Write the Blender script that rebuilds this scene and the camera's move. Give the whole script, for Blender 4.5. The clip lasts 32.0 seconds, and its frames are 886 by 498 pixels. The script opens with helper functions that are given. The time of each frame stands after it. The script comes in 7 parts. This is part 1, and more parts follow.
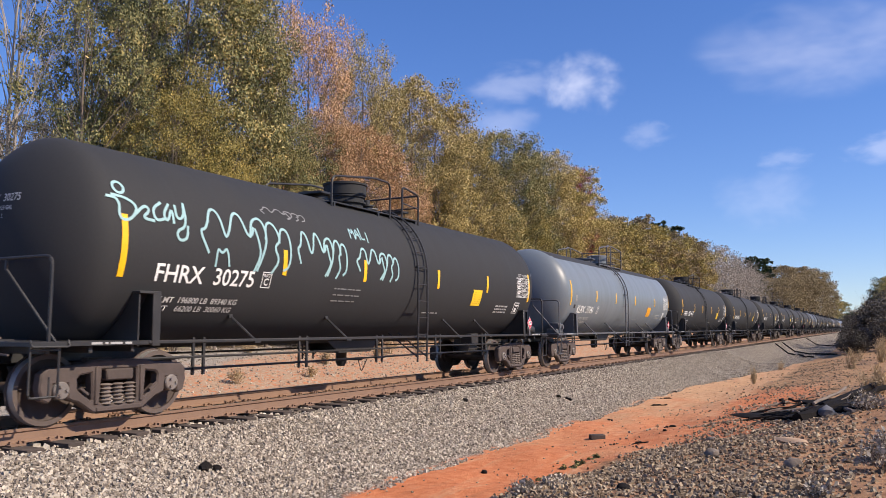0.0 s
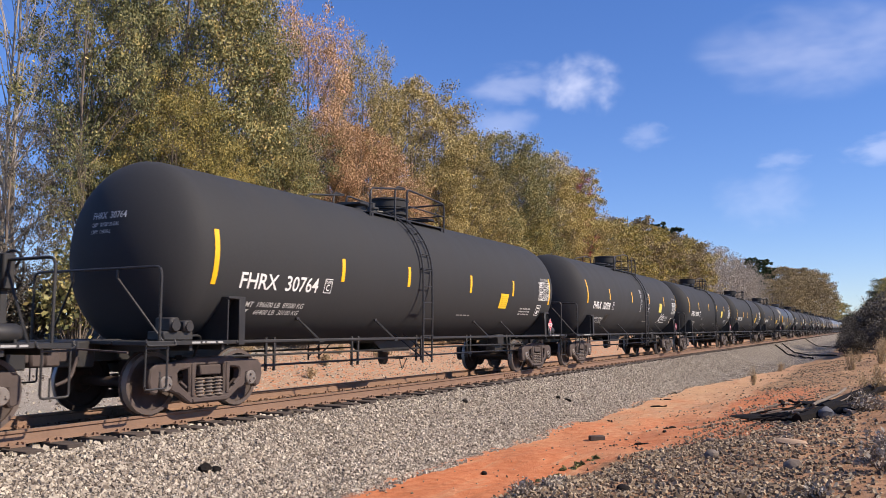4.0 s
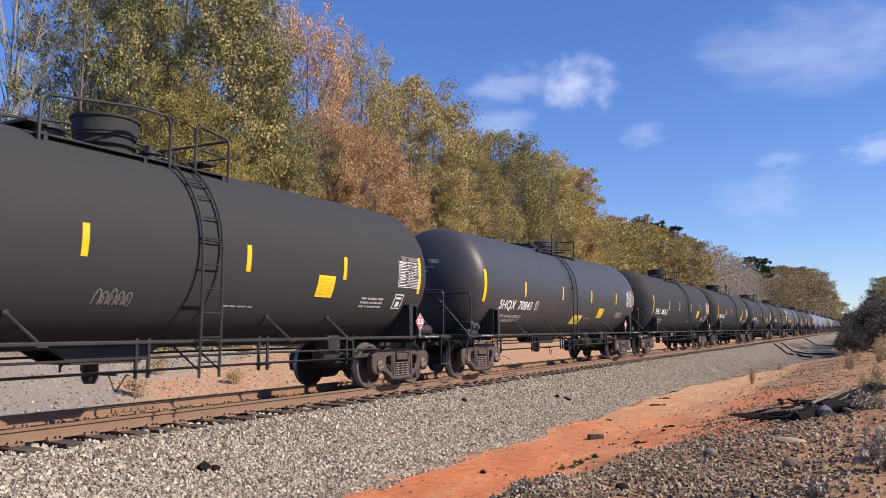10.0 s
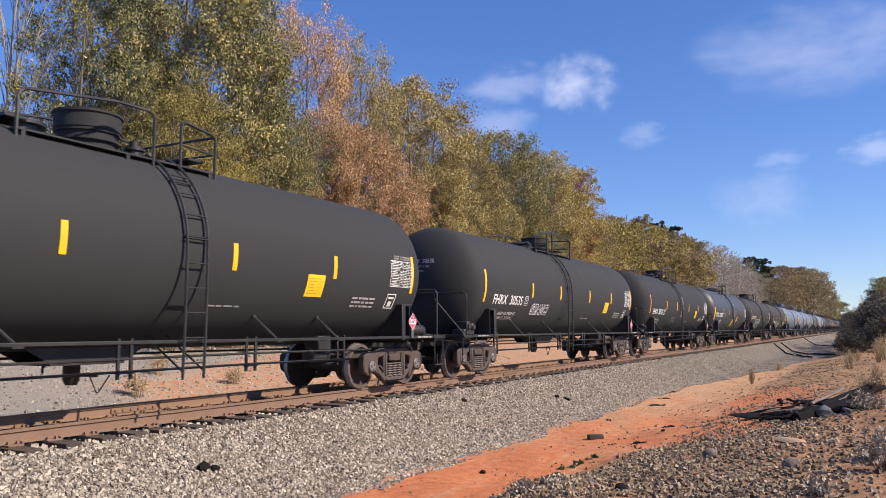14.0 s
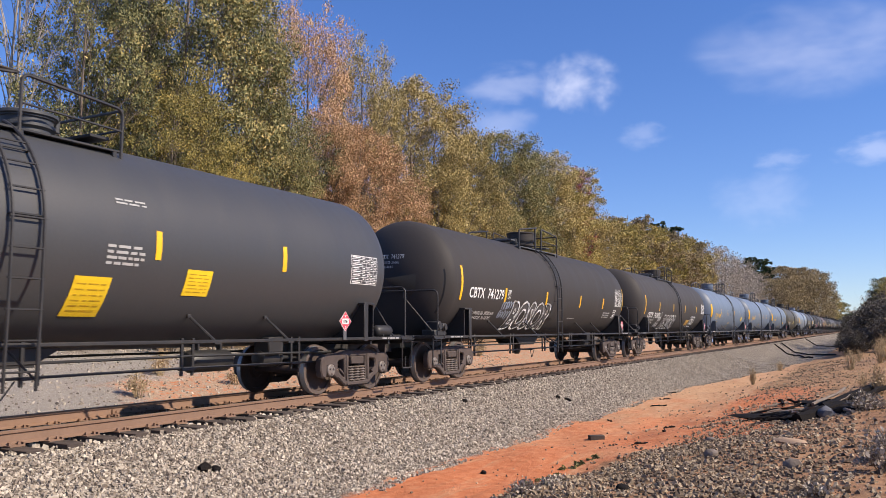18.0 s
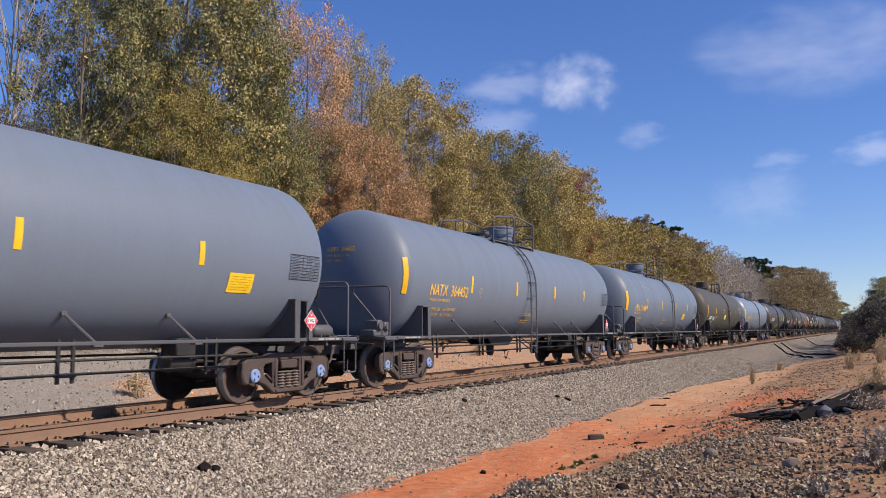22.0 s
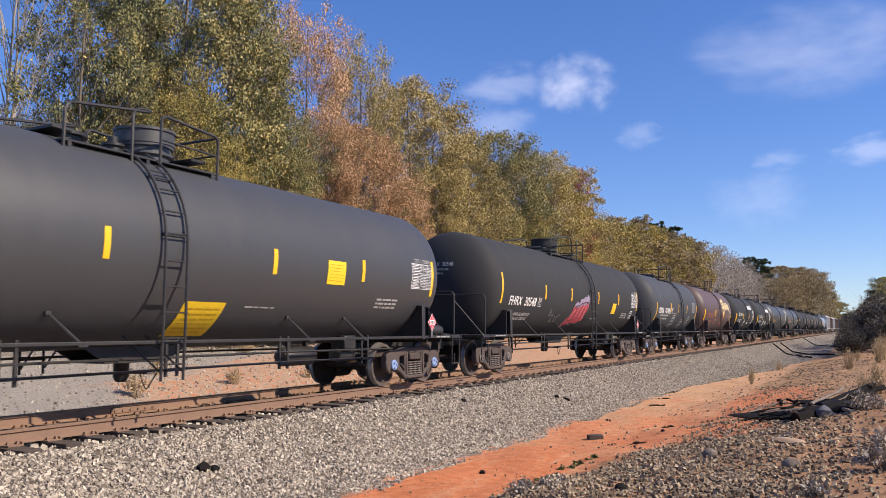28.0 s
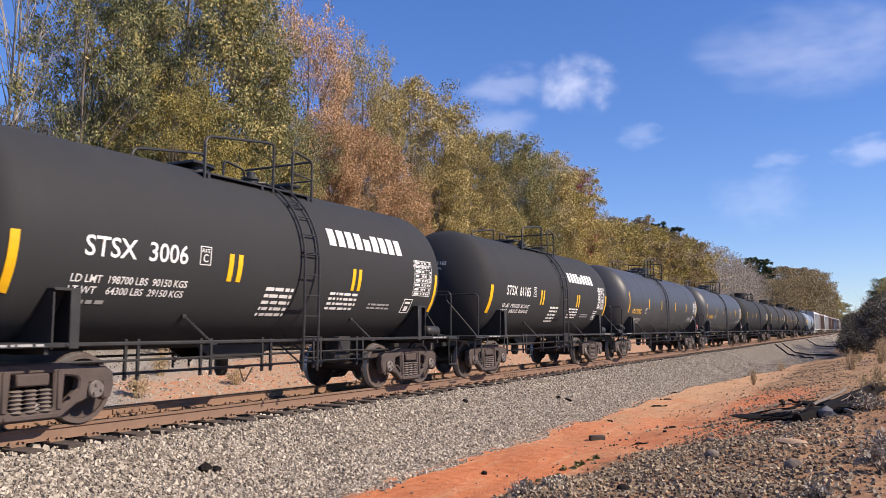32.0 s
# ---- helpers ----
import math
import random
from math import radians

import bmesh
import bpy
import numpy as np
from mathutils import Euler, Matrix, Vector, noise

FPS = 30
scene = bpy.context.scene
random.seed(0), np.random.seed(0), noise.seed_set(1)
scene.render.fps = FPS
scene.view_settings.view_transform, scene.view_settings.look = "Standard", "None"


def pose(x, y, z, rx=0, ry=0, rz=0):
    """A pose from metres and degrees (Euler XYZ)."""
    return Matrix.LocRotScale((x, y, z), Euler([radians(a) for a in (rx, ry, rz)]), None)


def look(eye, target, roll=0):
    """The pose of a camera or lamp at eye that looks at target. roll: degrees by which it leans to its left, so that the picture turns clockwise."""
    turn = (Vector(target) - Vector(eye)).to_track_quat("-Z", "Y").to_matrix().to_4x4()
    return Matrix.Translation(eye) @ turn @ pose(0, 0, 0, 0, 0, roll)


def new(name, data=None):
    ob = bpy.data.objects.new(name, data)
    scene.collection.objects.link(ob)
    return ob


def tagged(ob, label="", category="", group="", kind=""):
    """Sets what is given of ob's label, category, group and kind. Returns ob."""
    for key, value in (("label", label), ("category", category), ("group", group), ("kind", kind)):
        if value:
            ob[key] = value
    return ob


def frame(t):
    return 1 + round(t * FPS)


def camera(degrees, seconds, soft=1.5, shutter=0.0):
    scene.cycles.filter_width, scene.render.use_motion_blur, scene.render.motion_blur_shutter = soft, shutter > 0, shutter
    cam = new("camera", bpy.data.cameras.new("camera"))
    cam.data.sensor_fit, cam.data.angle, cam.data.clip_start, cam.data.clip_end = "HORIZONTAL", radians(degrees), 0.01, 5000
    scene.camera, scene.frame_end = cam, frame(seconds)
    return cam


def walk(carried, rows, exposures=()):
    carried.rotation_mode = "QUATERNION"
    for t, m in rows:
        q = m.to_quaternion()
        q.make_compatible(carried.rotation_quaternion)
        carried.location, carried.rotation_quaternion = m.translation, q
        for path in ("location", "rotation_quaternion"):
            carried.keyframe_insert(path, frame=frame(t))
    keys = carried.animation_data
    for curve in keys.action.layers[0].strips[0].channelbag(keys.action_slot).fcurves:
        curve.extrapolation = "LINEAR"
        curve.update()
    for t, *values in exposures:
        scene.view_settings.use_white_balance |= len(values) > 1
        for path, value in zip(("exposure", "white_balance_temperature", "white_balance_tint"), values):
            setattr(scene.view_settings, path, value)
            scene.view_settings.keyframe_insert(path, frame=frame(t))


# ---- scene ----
# The camera stands still by the track, with the slight sway of a hand-steadied phone.
EYE = Vector((0.0, -10.13, 1.248))
PAN, TILT, FOCAL = 0.4973, 0.1007, 1381.5


def aim(dx, dy):
    a, b = PAN + dx / FOCAL, TILT + dy / FOCAL
    return look(EYE, EYE + Vector((math.cos(a) * math.cos(b), math.sin(a) * math.cos(b), math.sin(b))))


cam = camera(59.15, 32.0, soft=0.4, shutter=0.05)
SWAY = [(0, 1.2, 0), (1, 0.6, 0.2), (2, 1, 1), (3, 1, 1.7), (6, 0, 2.2), (7, 0, 1.2), (8, 0, 0), (9, 0, 0), (10.5, -1.4, 0),
        (13.5, -1.6, 0.2), (17, -0.2, 0.8), (19, 0, 1.2), (21, 0, 0.6), (24, -2, 0.6), (28, -2, 0.5), (30, 0, 0.6), (31, 1, 1.2), (32, 1, 1.6)]
# the camera darkens its picture a little while the pale grey cars go by
EXPOSURE = [(0, 0.47), (0.7, 0.48), (1.4, 0.4), (2.2, 0.4), (3.2, 0.5), (20, 0.5), (21.3, 0.3), (24.3, 0.3), (25.6, 0.42), (27.5, 0.5), (32, 0.5)]
walk(cam, [(t, aim(dx, dy)) for t, dx, dy in SWAY], [(t, e, 6530, 18) for t, e in EXPOSURE])

# ---- light: a low autumn sun behind the camera, clear sky ----
SUN = Vector((0.14, -1.0, 0.78)).normalized()
world = bpy.data.worlds.new("sky")
scene.world = world
world.use_nodes = True
wt = world.node_tree
sky = wt.nodes.new("ShaderNodeTexSky")
sky.sky_type, sky.sun_disc = "NISHITA", False
sky.sun_elevation, sky.sun_rotation = math.asin(SUN.z), math.atan2(SUN.x, SUN.y)
sky.air_density, sky.dust_density, sky.ozone_density, sky.altitude = 1.0, 0.0, 5.0, 300
deep = wt.nodes.new("ShaderNodeHueSaturation")
deep.inputs["Hue"].default_value, deep.inputs["Saturation"].default_value = 0.512, 1.2
soften = wt.nodes.new("ShaderNodeGamma")
soften.inputs["Gamma"].default_value = 0.78
wt.links.new(sky.outputs[0], deep.inputs["Color"])
wt.links.new(deep.outputs[0], soften.inputs[0])
cast = wt.nodes.new("ShaderNodeMix")
cast.data_type, cast.blend_type = "RGBA", "MULTIPLY"
cast.inputs[0].default_value, cast.inputs[7].default_value = 1.0, (1.0, 1.13, 1.33, 1)
wt.links.new(soften.outputs[0], cast.inputs[6])
wt.links.new(cast.outputs[2], wt.nodes["Background"].inputs[0])
wt.nodes["Background"].inputs[1].default_value = 0.119
lamp = bpy.data.lights.new("sun", "SUN")
lamp.energy, lamp.angle, lamp.color = 4.7, radians(0.6), (1.0, 0.9, 0.71)
sun = new("sun", lamp)
sun.matrix_world = look(SUN * 60, (0, 0, 0))


# ---- materials ----
def ramp(nt, fac, stops):
    r = nt.nodes.new("ShaderNodeValToRGB")
    e = r.color_ramp.elements
    while len(e) < len(stops):
        e.new(0.5)
    for k, (p, c) in zip(e, stops):
        k.position, k.color = p, (*c, 1) if len(c) == 3 else c
    nt.links.new(fac, r.inputs[0])
    return r.outputs[0]


def node(nt, kind, **inputs):
    n = nt.nodes.new(kind)
    for key, value in inputs.items():
        s = n.inputs[int(key[1:])] if key[0] == "i" and key[1:].isdigit() else n.inputs[key.replace("_", " ")]
        if isinstance(value, bpy.types.NodeSocket):
            nt.links.new(value, s)
        else:
            s.default_value = value
    return n


def mix(nt, fac, a, b, mode="MIX"):
    m = nt.nodes.new("ShaderNodeMix")
    m.data_type, m.blend_type = "RGBA", mode
    for s, v in ((m.inputs[0], fac), (m.inputs[6], a), (m.inputs[7], b)):
        if isinstance(v, bpy.types.NodeSocket):
            nt.links.new(v, s)
        else:
            s.default_value = (*v, 1) if isinstance(v, tuple) and len(v) == 3 else v
    return m.outputs[2]


def calc(nt, op, a, b=0.0, c=0.0):
    m = nt.nodes.new("ShaderNodeMath")
    m.operation = op
    for s, v in zip(m.inputs, (a, b, c)):
        if isinstance(v, bpy.types.NodeSocket):
            nt.links.new(v, s)
        else:
            s.default_value = v
    return m.outputs[0]


def blank(name):
    m = bpy.data.materials.new(name)
    m.use_nodes = True
    return m, m.node_tree, m.node_tree.nodes["Principled BSDF"]


def bump(nt, bsdf, height, strength=0.3, distance=0.02):
    b = node(nt, "ShaderNodeBump", Strength=strength, Distance=distance, Height=height)
    nt.links.new(b.outputs[0], bsdf.inputs["Normal"])


def paint(name, colour, rough=0.5, metal=0.0, wear=0.25, dirt=(0.16, 0.12, 0.09), scale=1.2, grain=25.0, spec=0.5, streak=False, relief=0.06):
    """Weathered paint or metal: two scales of mottling, grime and fine relief."""
    m, nt, b = blank(name)
    co = nt.nodes.new("ShaderNodeTexCoord").outputs["Object"]
    if streak:
        mp = nt.nodes.new("ShaderNodeMapping")
        nt.links.new(co, mp.inputs[0])
        mp.inputs["Scale"].default_value = (3.0, 0.5, 0.45)
        co2 = mp.outputs[0]
    else:
        co2 = co
    n1 = node(nt, "ShaderNodeTexNoise", Vector=co2, Scale=scale, Detail=6.0, Roughness=0.62)
    n2 = node(nt, "ShaderNodeTexNoise", Vector=co, Scale=grain, Detail=3.0)
    f1 = calc(nt, "MULTIPLY", ramp(nt, n1.outputs[0], [(0.42, (0, 0, 0)), (0.78, (1, 1, 1))]), wear)
    c = mix(nt, f1, colour, dirt)
    c = mix(nt, calc(nt, "MULTIPLY", n2.outputs[0], 0.22), c, tuple(min(1.0, v * 1.6 + 0.01) for v in colour))
    oi = nt.nodes.new("ShaderNodeObjectInfo")
    c = mix(nt, 1.0, c, ramp(nt, oi.outputs["Random"], [(0, (0.88, 0.88, 0.88)), (1, (1.06, 1.05, 1.04))]), "MULTIPLY")
    nt.links.new(c, b.inputs["Base Color"])
    r = calc(nt, "MULTIPLY_ADD", n1.outputs[0], 0.3, rough - 0.15)
    nt.links.new(r, b.inputs["Roughness"])
    b.inputs["Metallic"].default_value = metal
    b.inputs["Specular IOR Level"].default_value = spec
    b.inputs["Diffuse Roughness"].default_value = 0.35
    bump(nt, b, n2.outputs[0], relief, 0.01)
    return m


def plain(name, colour, rough=0.6):
    m, nt, b = blank(name)
    co = nt.nodes.new("ShaderNodeTexCoord").outputs["Object"]
    n = node(nt, "ShaderNodeTexNoise", Vector=co, Scale=7.0, Detail=5.0)
    c = mix(nt, calc(nt, "MULTIPLY", ramp(nt, n.outputs[0], [(0.4, (0, 0, 0)), (0.75, (1, 1, 1))]), 0.3), colour, tuple(v * 0.6 for v in colour))
    nt.links.new(c, b.inputs["Base Color"])
    b.inputs["Roughness"].default_value = rough
    return m


M_BLACK = paint("black_tank_paint", (0.0355, 0.0365, 0.0385), 0.72, wear=0.16, dirt=(0.07, 0.066, 0.063), scale=0.7, streak=True, spec=0.18)
M_GLOSS = paint("satin_black_tank_paint", (0.047, 0.049, 0.053), 0.5, wear=0.14, dirt=(0.06, 0.057, 0.054), scale=0.7, streak=True, spec=0.5)
M_SOFTBLACK = paint("greyed_black_tank_paint", (0.05, 0.053, 0.06), 0.62, wear=0.16, dirt=(0.085, 0.083, 0.08), scale=0.7, streak=True, spec=0.25)
M_BROWNBLACK = paint("brownish_black_tank_paint", (0.048, 0.044, 0.042), 0.65, wear=0.3, dirt=(0.085, 0.074, 0.066), scale=0.8, streak=True, spec=0.2)
M_GREY = paint("grey_tank_paint", (0.15, 0.19, 0.25), 0.5, wear=0.25, dirt=(0.1, 0.1, 0.1), scale=0.7, streak=True, spec=0.35)
M_DIMGREY = paint("dim_grey_tank_paint", (0.142, 0.168, 0.188), 0.45, wear=0.25, dirt=(0.09, 0.088, 0.085), scale=0.7, streak=True)
M_ORANGE = plain("orange_sign_vinyl", (0.8, 0.36, 0.02), 0.45)
M_PALE = paint("pale_grey_tank_paint", (0.185, 0.23, 0.29), 0.42, wear=0.25, dirt=(0.14, 0.14, 0.13), scale=0.7, streak=True)
M_OLIVE = paint("olive_grey_tank_paint", (0.066, 0.063, 0.05), 0.55, wear=0.35, dirt=(0.12, 0.105, 0.08), scale=0.8, streak=True, spec=0.3)
M_MAROON = paint("faded_maroon_tank_paint", (0.098, 0.057, 0.051), 0.55, wear=0.4, dirt=(0.12, 0.085, 0.07), scale=0.8, streak=True)
M_WHITE = paint("weathered_white_paint", (0.55, 0.55, 0.53), 0.55, wear=0.4, dirt=(0.25, 0.2, 0.16), streak=True)
M_TAN = paint("rusty_hopper_paint", (0.22, 0.16, 0.12), 0.65, wear=0.5, dirt=(0.12, 0.07, 0.05), streak=True)
M_FRAME = paint("black_underframe_steel", (0.021, 0.0205, 0.0205), 0.5, wear=0.45, dirt=(0.07, 0.06, 0.052), scale=2.5)
M_FRAMEGREY = paint("grey_underframe_steel", (0.085, 0.09, 0.1), 0.55, wear=0.4, dirt=(0.1, 0.085, 0.07), scale=2.5)
M_TRUCK = paint("grimy_cast_steel", (0.075, 0.055, 0.048), 0.75, wear=0.7, dirt=(0.028, 0.022, 0.019), scale=3.0, relief=0.3)
M_WHEEL = paint("brown_rusted_wheel_steel", (0.06, 0.04, 0.031), 0.7, metal=0.1, wear=0.5, dirt=(0.022, 0.018, 0.016), scale=4.0)
M_RIM = paint("worn_wheel_rim", (0.13, 0.1, 0.085), 0.55, metal=0.3, wear=0.5, dirt=(0.06, 0.045, 0.04), scale=4.0)
M_TREAD = paint("polished_wheel_tread", (0.42, 0.41, 0.4), 0.5, metal=0.7, wear=0.2, dirt=(0.2, 0.16, 0.14))
M_CAPBLUE = plain("blue_bearing_cap", (0.2, 0.29, 0.5))
M_CAPGREY = paint("grey_bearing_cap", (0.2, 0.18, 0.165), 0.6, metal=0.3, wear=0.6, dirt=(0.1, 0.05, 0.03), scale=5)
M_SPRING = paint("worn_coil_spring", (0.17, 0.14, 0.12), 0.55, wear=0.5, dirt=(0.05, 0.04, 0.035))
M_YELLOW = plain("yellow_reflective_tape", (0.85, 0.47, 0.01), 0.4)
M_SIGN = plain("yellow_sign_vinyl", (0.82, 0.55, 0.02), 0.45)
M_SIGNPALE = plain("pale_yellow_sign_vinyl", (0.8, 0.68, 0.14), 0.5)
M_LETTER = plain("white_stencil_paint", (0.75, 0.75, 0.73))
M_LETTERDIM = plain("faded_white_stencil_paint", (0.36, 0.36, 0.35))
M_LETTERSOFT = plain("worn_white_stencil_paint", (0.55, 0.55, 0.53))
M_LETTERYEL = plain("yellow_stencil_paint", (0.78, 0.45, 0.06))
M_LETTERYELDIM = plain("thin_yellow_stencil_paint", (0.66, 0.46, 0.13))
M_LETTERRED = plain("faded_red_stencil_paint", (0.5, 0.16, 0.1))
M_LETTERBLK = plain("black_stencil_paint", (0.02, 0.02, 0.02))
M_CREAM = plain("cream_emblem_paint", (0.78, 0.6, 0.3))
M_PATCH = plain("fresh_black_patch", (0.012, 0.012, 0.012), 0.55)
M_RED = plain("red_placard", (0.6, 0.06, 0.09), 0.45)
M_CYAN = plain("pale_cyan_spray_paint", (0.28, 0.46, 0.48), 0.6)
M_SPRAY = plain("white_spray_paint", (0.62, 0.62, 0.62), 0.5)
M_SPRAYDIM = plain("thin_white_spray_paint", (0.2, 0.2, 0.2), 0.5)
M_SPRAYBLUE = plain("grey_blue_spray_paint", (0.3, 0.36, 0.45), 0.5)
M_RAIL = paint("rusty_brown_rail", (0.23, 0.14, 0.092), 0.75, metal=0.1, wear=0.4, dirt=(0.12, 0.07, 0.048), scale=3.0)
M_RAILTOP = paint("worn_rail_head", (0.3, 0.24, 0.2), 0.38, metal=0.8, wear=0.3)
M_TIE = paint("creosoted_timber", (0.05, 0.037, 0.03), 0.85, wear=0.6, dirt=(0.11, 0.085, 0.07), scale=6.0, relief=0.5)


# ---- mesh helpers ----
def link(name, mesh, parent, label=""):
    ob = new(name, mesh)
    ob.parent = parent
    if label:
        ob["label"] = label
    return ob


def finish(bm, name, *mats, smooth=True):
    me = bpy.data.meshes.new(name)
    bm.normal_update()
    bm.to_mesh(me)
    bm.free()
    for m in mats:
        me.materials.append(m)
    if smooth:
        me.polygons.foreach_set("use_smooth", [True] * len(me.polygons))
        me.set_sharp_from_angle(angle=radians(38))
    return me


def part(name, bm, material, parent, label=""):
    return link(name, finish(bm, name, material), parent, label)


def box(bm, x0, x1, y0, y1, z0, z1, bevel=0.0, mat=0):
    r = bmesh.ops.create_cube(bm, size=1.0, matrix=Matrix.Translation(((x0 + x1) / 2, (y0 + y1) / 2, (z0 + z1) / 2)) @ Matrix.Diagonal((x1 - x0, y1 - y0, z1 - z0, 1)))
    faces = {f for v in r["verts"] for f in v.link_faces}
    for f in faces:
        f.material_index = mat
    if bevel:
        edges = {e for v in r["verts"] for e in v.link_edges}
        bmesh.ops.bevel(bm, geom=list(edges), offset=bevel, segments=1, affect="EDGES")


def rod(bm, a, b, r=0.02, n=8, r2=None, mat=0):
    a, b = Vector(a), Vector(b)
    d = b - a
    m = Matrix.Translation((a + b) / 2) @ d.to_track_quat("Z", "Y").to_matrix().to_4x4()
    res = bmesh.ops.create_cone(bm, cap_ends=True, segments=n, radius1=r, radius2=r if r2 is None else r2, depth=d.length, matrix=m)
    for v in res["verts"]:
        for f in v.link_faces:
            f.material_index = mat


def tube(bm, pts, r=0.02, n=8, closed=False, mat=0):
    """A pipe bent along the points."""
    pts = [Vector(p) for p in pts]
    rings = []
    count = len(pts)
    for i, p in enumerate(pts):
        a = pts[i - 1] if i or closed else p
        b = pts[(i + 1) % count] if i < count - 1 or closed else p
        q = (b - a).normalized().to_track_quat("Z", "Y")
        rings.append([bm.verts.new(p + q @ Vector((r * math.cos(k * 2 * math.pi / n), r * math.sin(k * 2 * math.pi / n), 0))) for k in range(n)])
    for i in range(count if closed else count - 1):
        u, w = rings[i], rings[(i + 1) % count]
        best = min(range(n), key=lambda s: (u[0].co - w[s].co).length)
        for k in range(n):
            f = bm.faces.new((u[k], u[(k + 1) % n], w[(k + 1 + best) % n], w[(k + best) % n]))
            f.material_index = mat
    if not closed:
        bm.faces.new(rings[0][::-1]).material_index = mat
        bm.faces.new(rings[-1]).material_index = mat


def bent(pts, radius=0.12, steps=4):
    """Rounds the corners of a polyline."""
    pts = [Vector(p) for p in pts]
    out = [pts[0]]
    for a, p, b in zip(pts, pts[1:], pts[2:]):
        r = min(radius, (a - p).length / 2.2, (b - p).length / 2.2)
        s, e = p + (a - p).normalized() * r, p + (b - p).normalized() * r
        for k in range(steps + 1):
            f = k / steps
            out.append(s * (1 - f) ** 2 + p * 2 * f * (1 - f) + e * f * f)
    return out + [pts[-1]]


def lathe(bm, profile, n=32, axis="y", centre=(0, 0, 0), mat=0, caps=True):
    """Turns (along, radius) pairs about an axis."""
    c = Vector(centre)
    rings = []
    for s, r in profile:
        ring = []
        for k in range(n):
            a = 2 * math.pi * k / n
            u, w = r * math.cos(a), r * math.sin(a)
            v = (s, u, w) if axis == "x" else (u, s, w) if axis == "y" else (u, w, s)
            ring.append(bm.verts.new(c + Vector(v)))
        rings.append(ring)
    for a, b in zip(rings, rings[1:]):
        for k in range(n):
            bm.faces.new((a[k], a[(k + 1) % n], b[(k + 1) % n], b[k])).material_index = mat
    if caps:
        for ring in (rings[0], rings[-1]):
            bm.faces.new(ring).material_index = mat
    bmesh.ops.recalc_face_normals(bm, faces=bm.faces)


def outline(name, loops, depth=0.06, bevel=0.008):
    """A plate cut to 2D outlines (holes by even-odd), extruded; lies in x, y."""
    cu = bpy.data.curves.new(name, "CURVE")
    cu.dimensions, cu.fill_mode, cu.extrude, cu.bevel_depth, cu.bevel_resolution = "2D", "BOTH", depth, bevel, 0
    for loop in loops:
        s = cu.splines.new("POLY")
        s.points.add(len(loop) - 1)
        for p, (x, y) in zip(s.points, loop):
            p.co = (x, y, 0, 1)
        s.use_cyclic_u = True
    ob = bpy.data.objects.new(name, cu)
    me = bpy.data.meshes.new_from_object(ob)
    bpy.data.objects.remove(ob)
    bpy.data.curves.remove(cu)
    return me


def lettering(text, size=1.0, shear=0.0, space=1.0):
    """Built-in font as a flat mesh, x along the words, y up."""
    cu = bpy.data.curves.new("text", "FONT")
    cu.body, cu.size, cu.shear, cu.space_character, cu.resolution_u = text, size, shear, space, 3
    cu.offset = 0.012 * size
    ob = bpy.data.objects.new("text", cu)
    me = bpy.data.meshes.new_from_object(ob)
    bpy.data.objects.remove(ob)
    bpy.data.curves.remove(cu)
    return me


KIT = {}


def kit(key, build):
    if key not in KIT:
        KIT[key] = build()
    return KIT[key]


# ---- ground ----
NEAR_Y = [-400, -60, -25, -16, -12, -9, -7, -5.7, -3.72, -1.62, 0]
NEAR_Z = [6, 2.0, 0.75, 0.3, -0.12, -0.48, -0.8, -1.0, -1.05, -0.255, -0.25]
FAR_Y = [0, 1.62, 3.9, 8.5, 12, 16, 22, 60, 400]
FAR_Z = [-0.25, -0.26, -1.1, -1.0, -0.3, 0.35, 0.8, 2.5, 8]


def rise(x, y):
    """Height of the ground under (x, y), arrays or numbers."""
    x, y = np.asarray(x, float), np.asarray(y, float)
    z = np.where(y < 0, np.interp(y, NEAR_Y, NEAR_Z), np.interp(y, FAR_Y, FAR_Z))
    rough = np.clip((np.abs(y) - 1.7) / 3.0, 0, 1)
    w = 0.05 * np.sin(x * 1.3 + y * 0.7) * np.sin(y * 1.1 - x * 0.4) + 0.03 * np.sin(x * 2.9 + 1.3) * np.sin(y * 3.7 + x)
    w = w + 0.09 * np.sin(x * 0.31 + 2.0) * np.sin(y * 0.43 + 0.5) * np.clip((np.abs(y) - 5) / 4, 0, 1)
    return z + rough * w


def sheet(name, xs, ys, fz):
    X, Y = np.meshgrid(np.asarray(xs, float), np.asarray(ys, float))
    v = np.stack([X.ravel(), Y.ravel(), fz(X, Y).ravel()], 1)
    nx, ny = len(xs), len(ys)
    i = (np.arange(ny - 1)[:, None] * nx + np.arange(nx - 1)[None]).ravel()
    return soup(name, v, np.stack([i, i + 1, i + nx + 1, i + nx], 1))


def soup(name, v, faces, smooth=True):
    """A mesh from arrays of corners and of equal-sided faces."""
    me = bpy.data.meshes.new(name)
    k = faces.shape[1]
    me.vertices.add(len(v))
    me.vertices.foreach_set("co", np.asarray(v, np.float32).ravel())
    me.loops.add(faces.size)
    me.loops.foreach_set("vertex_index", faces.astype(np.int32).ravel())
    me.polygons.add(len(faces))
    me.polygons.foreach_set("loop_start", np.arange(0, faces.size, k, dtype=np.int32))
    me.polygons.foreach_set("use_smooth", np.full(len(faces), smooth))
    me.update()
    return me


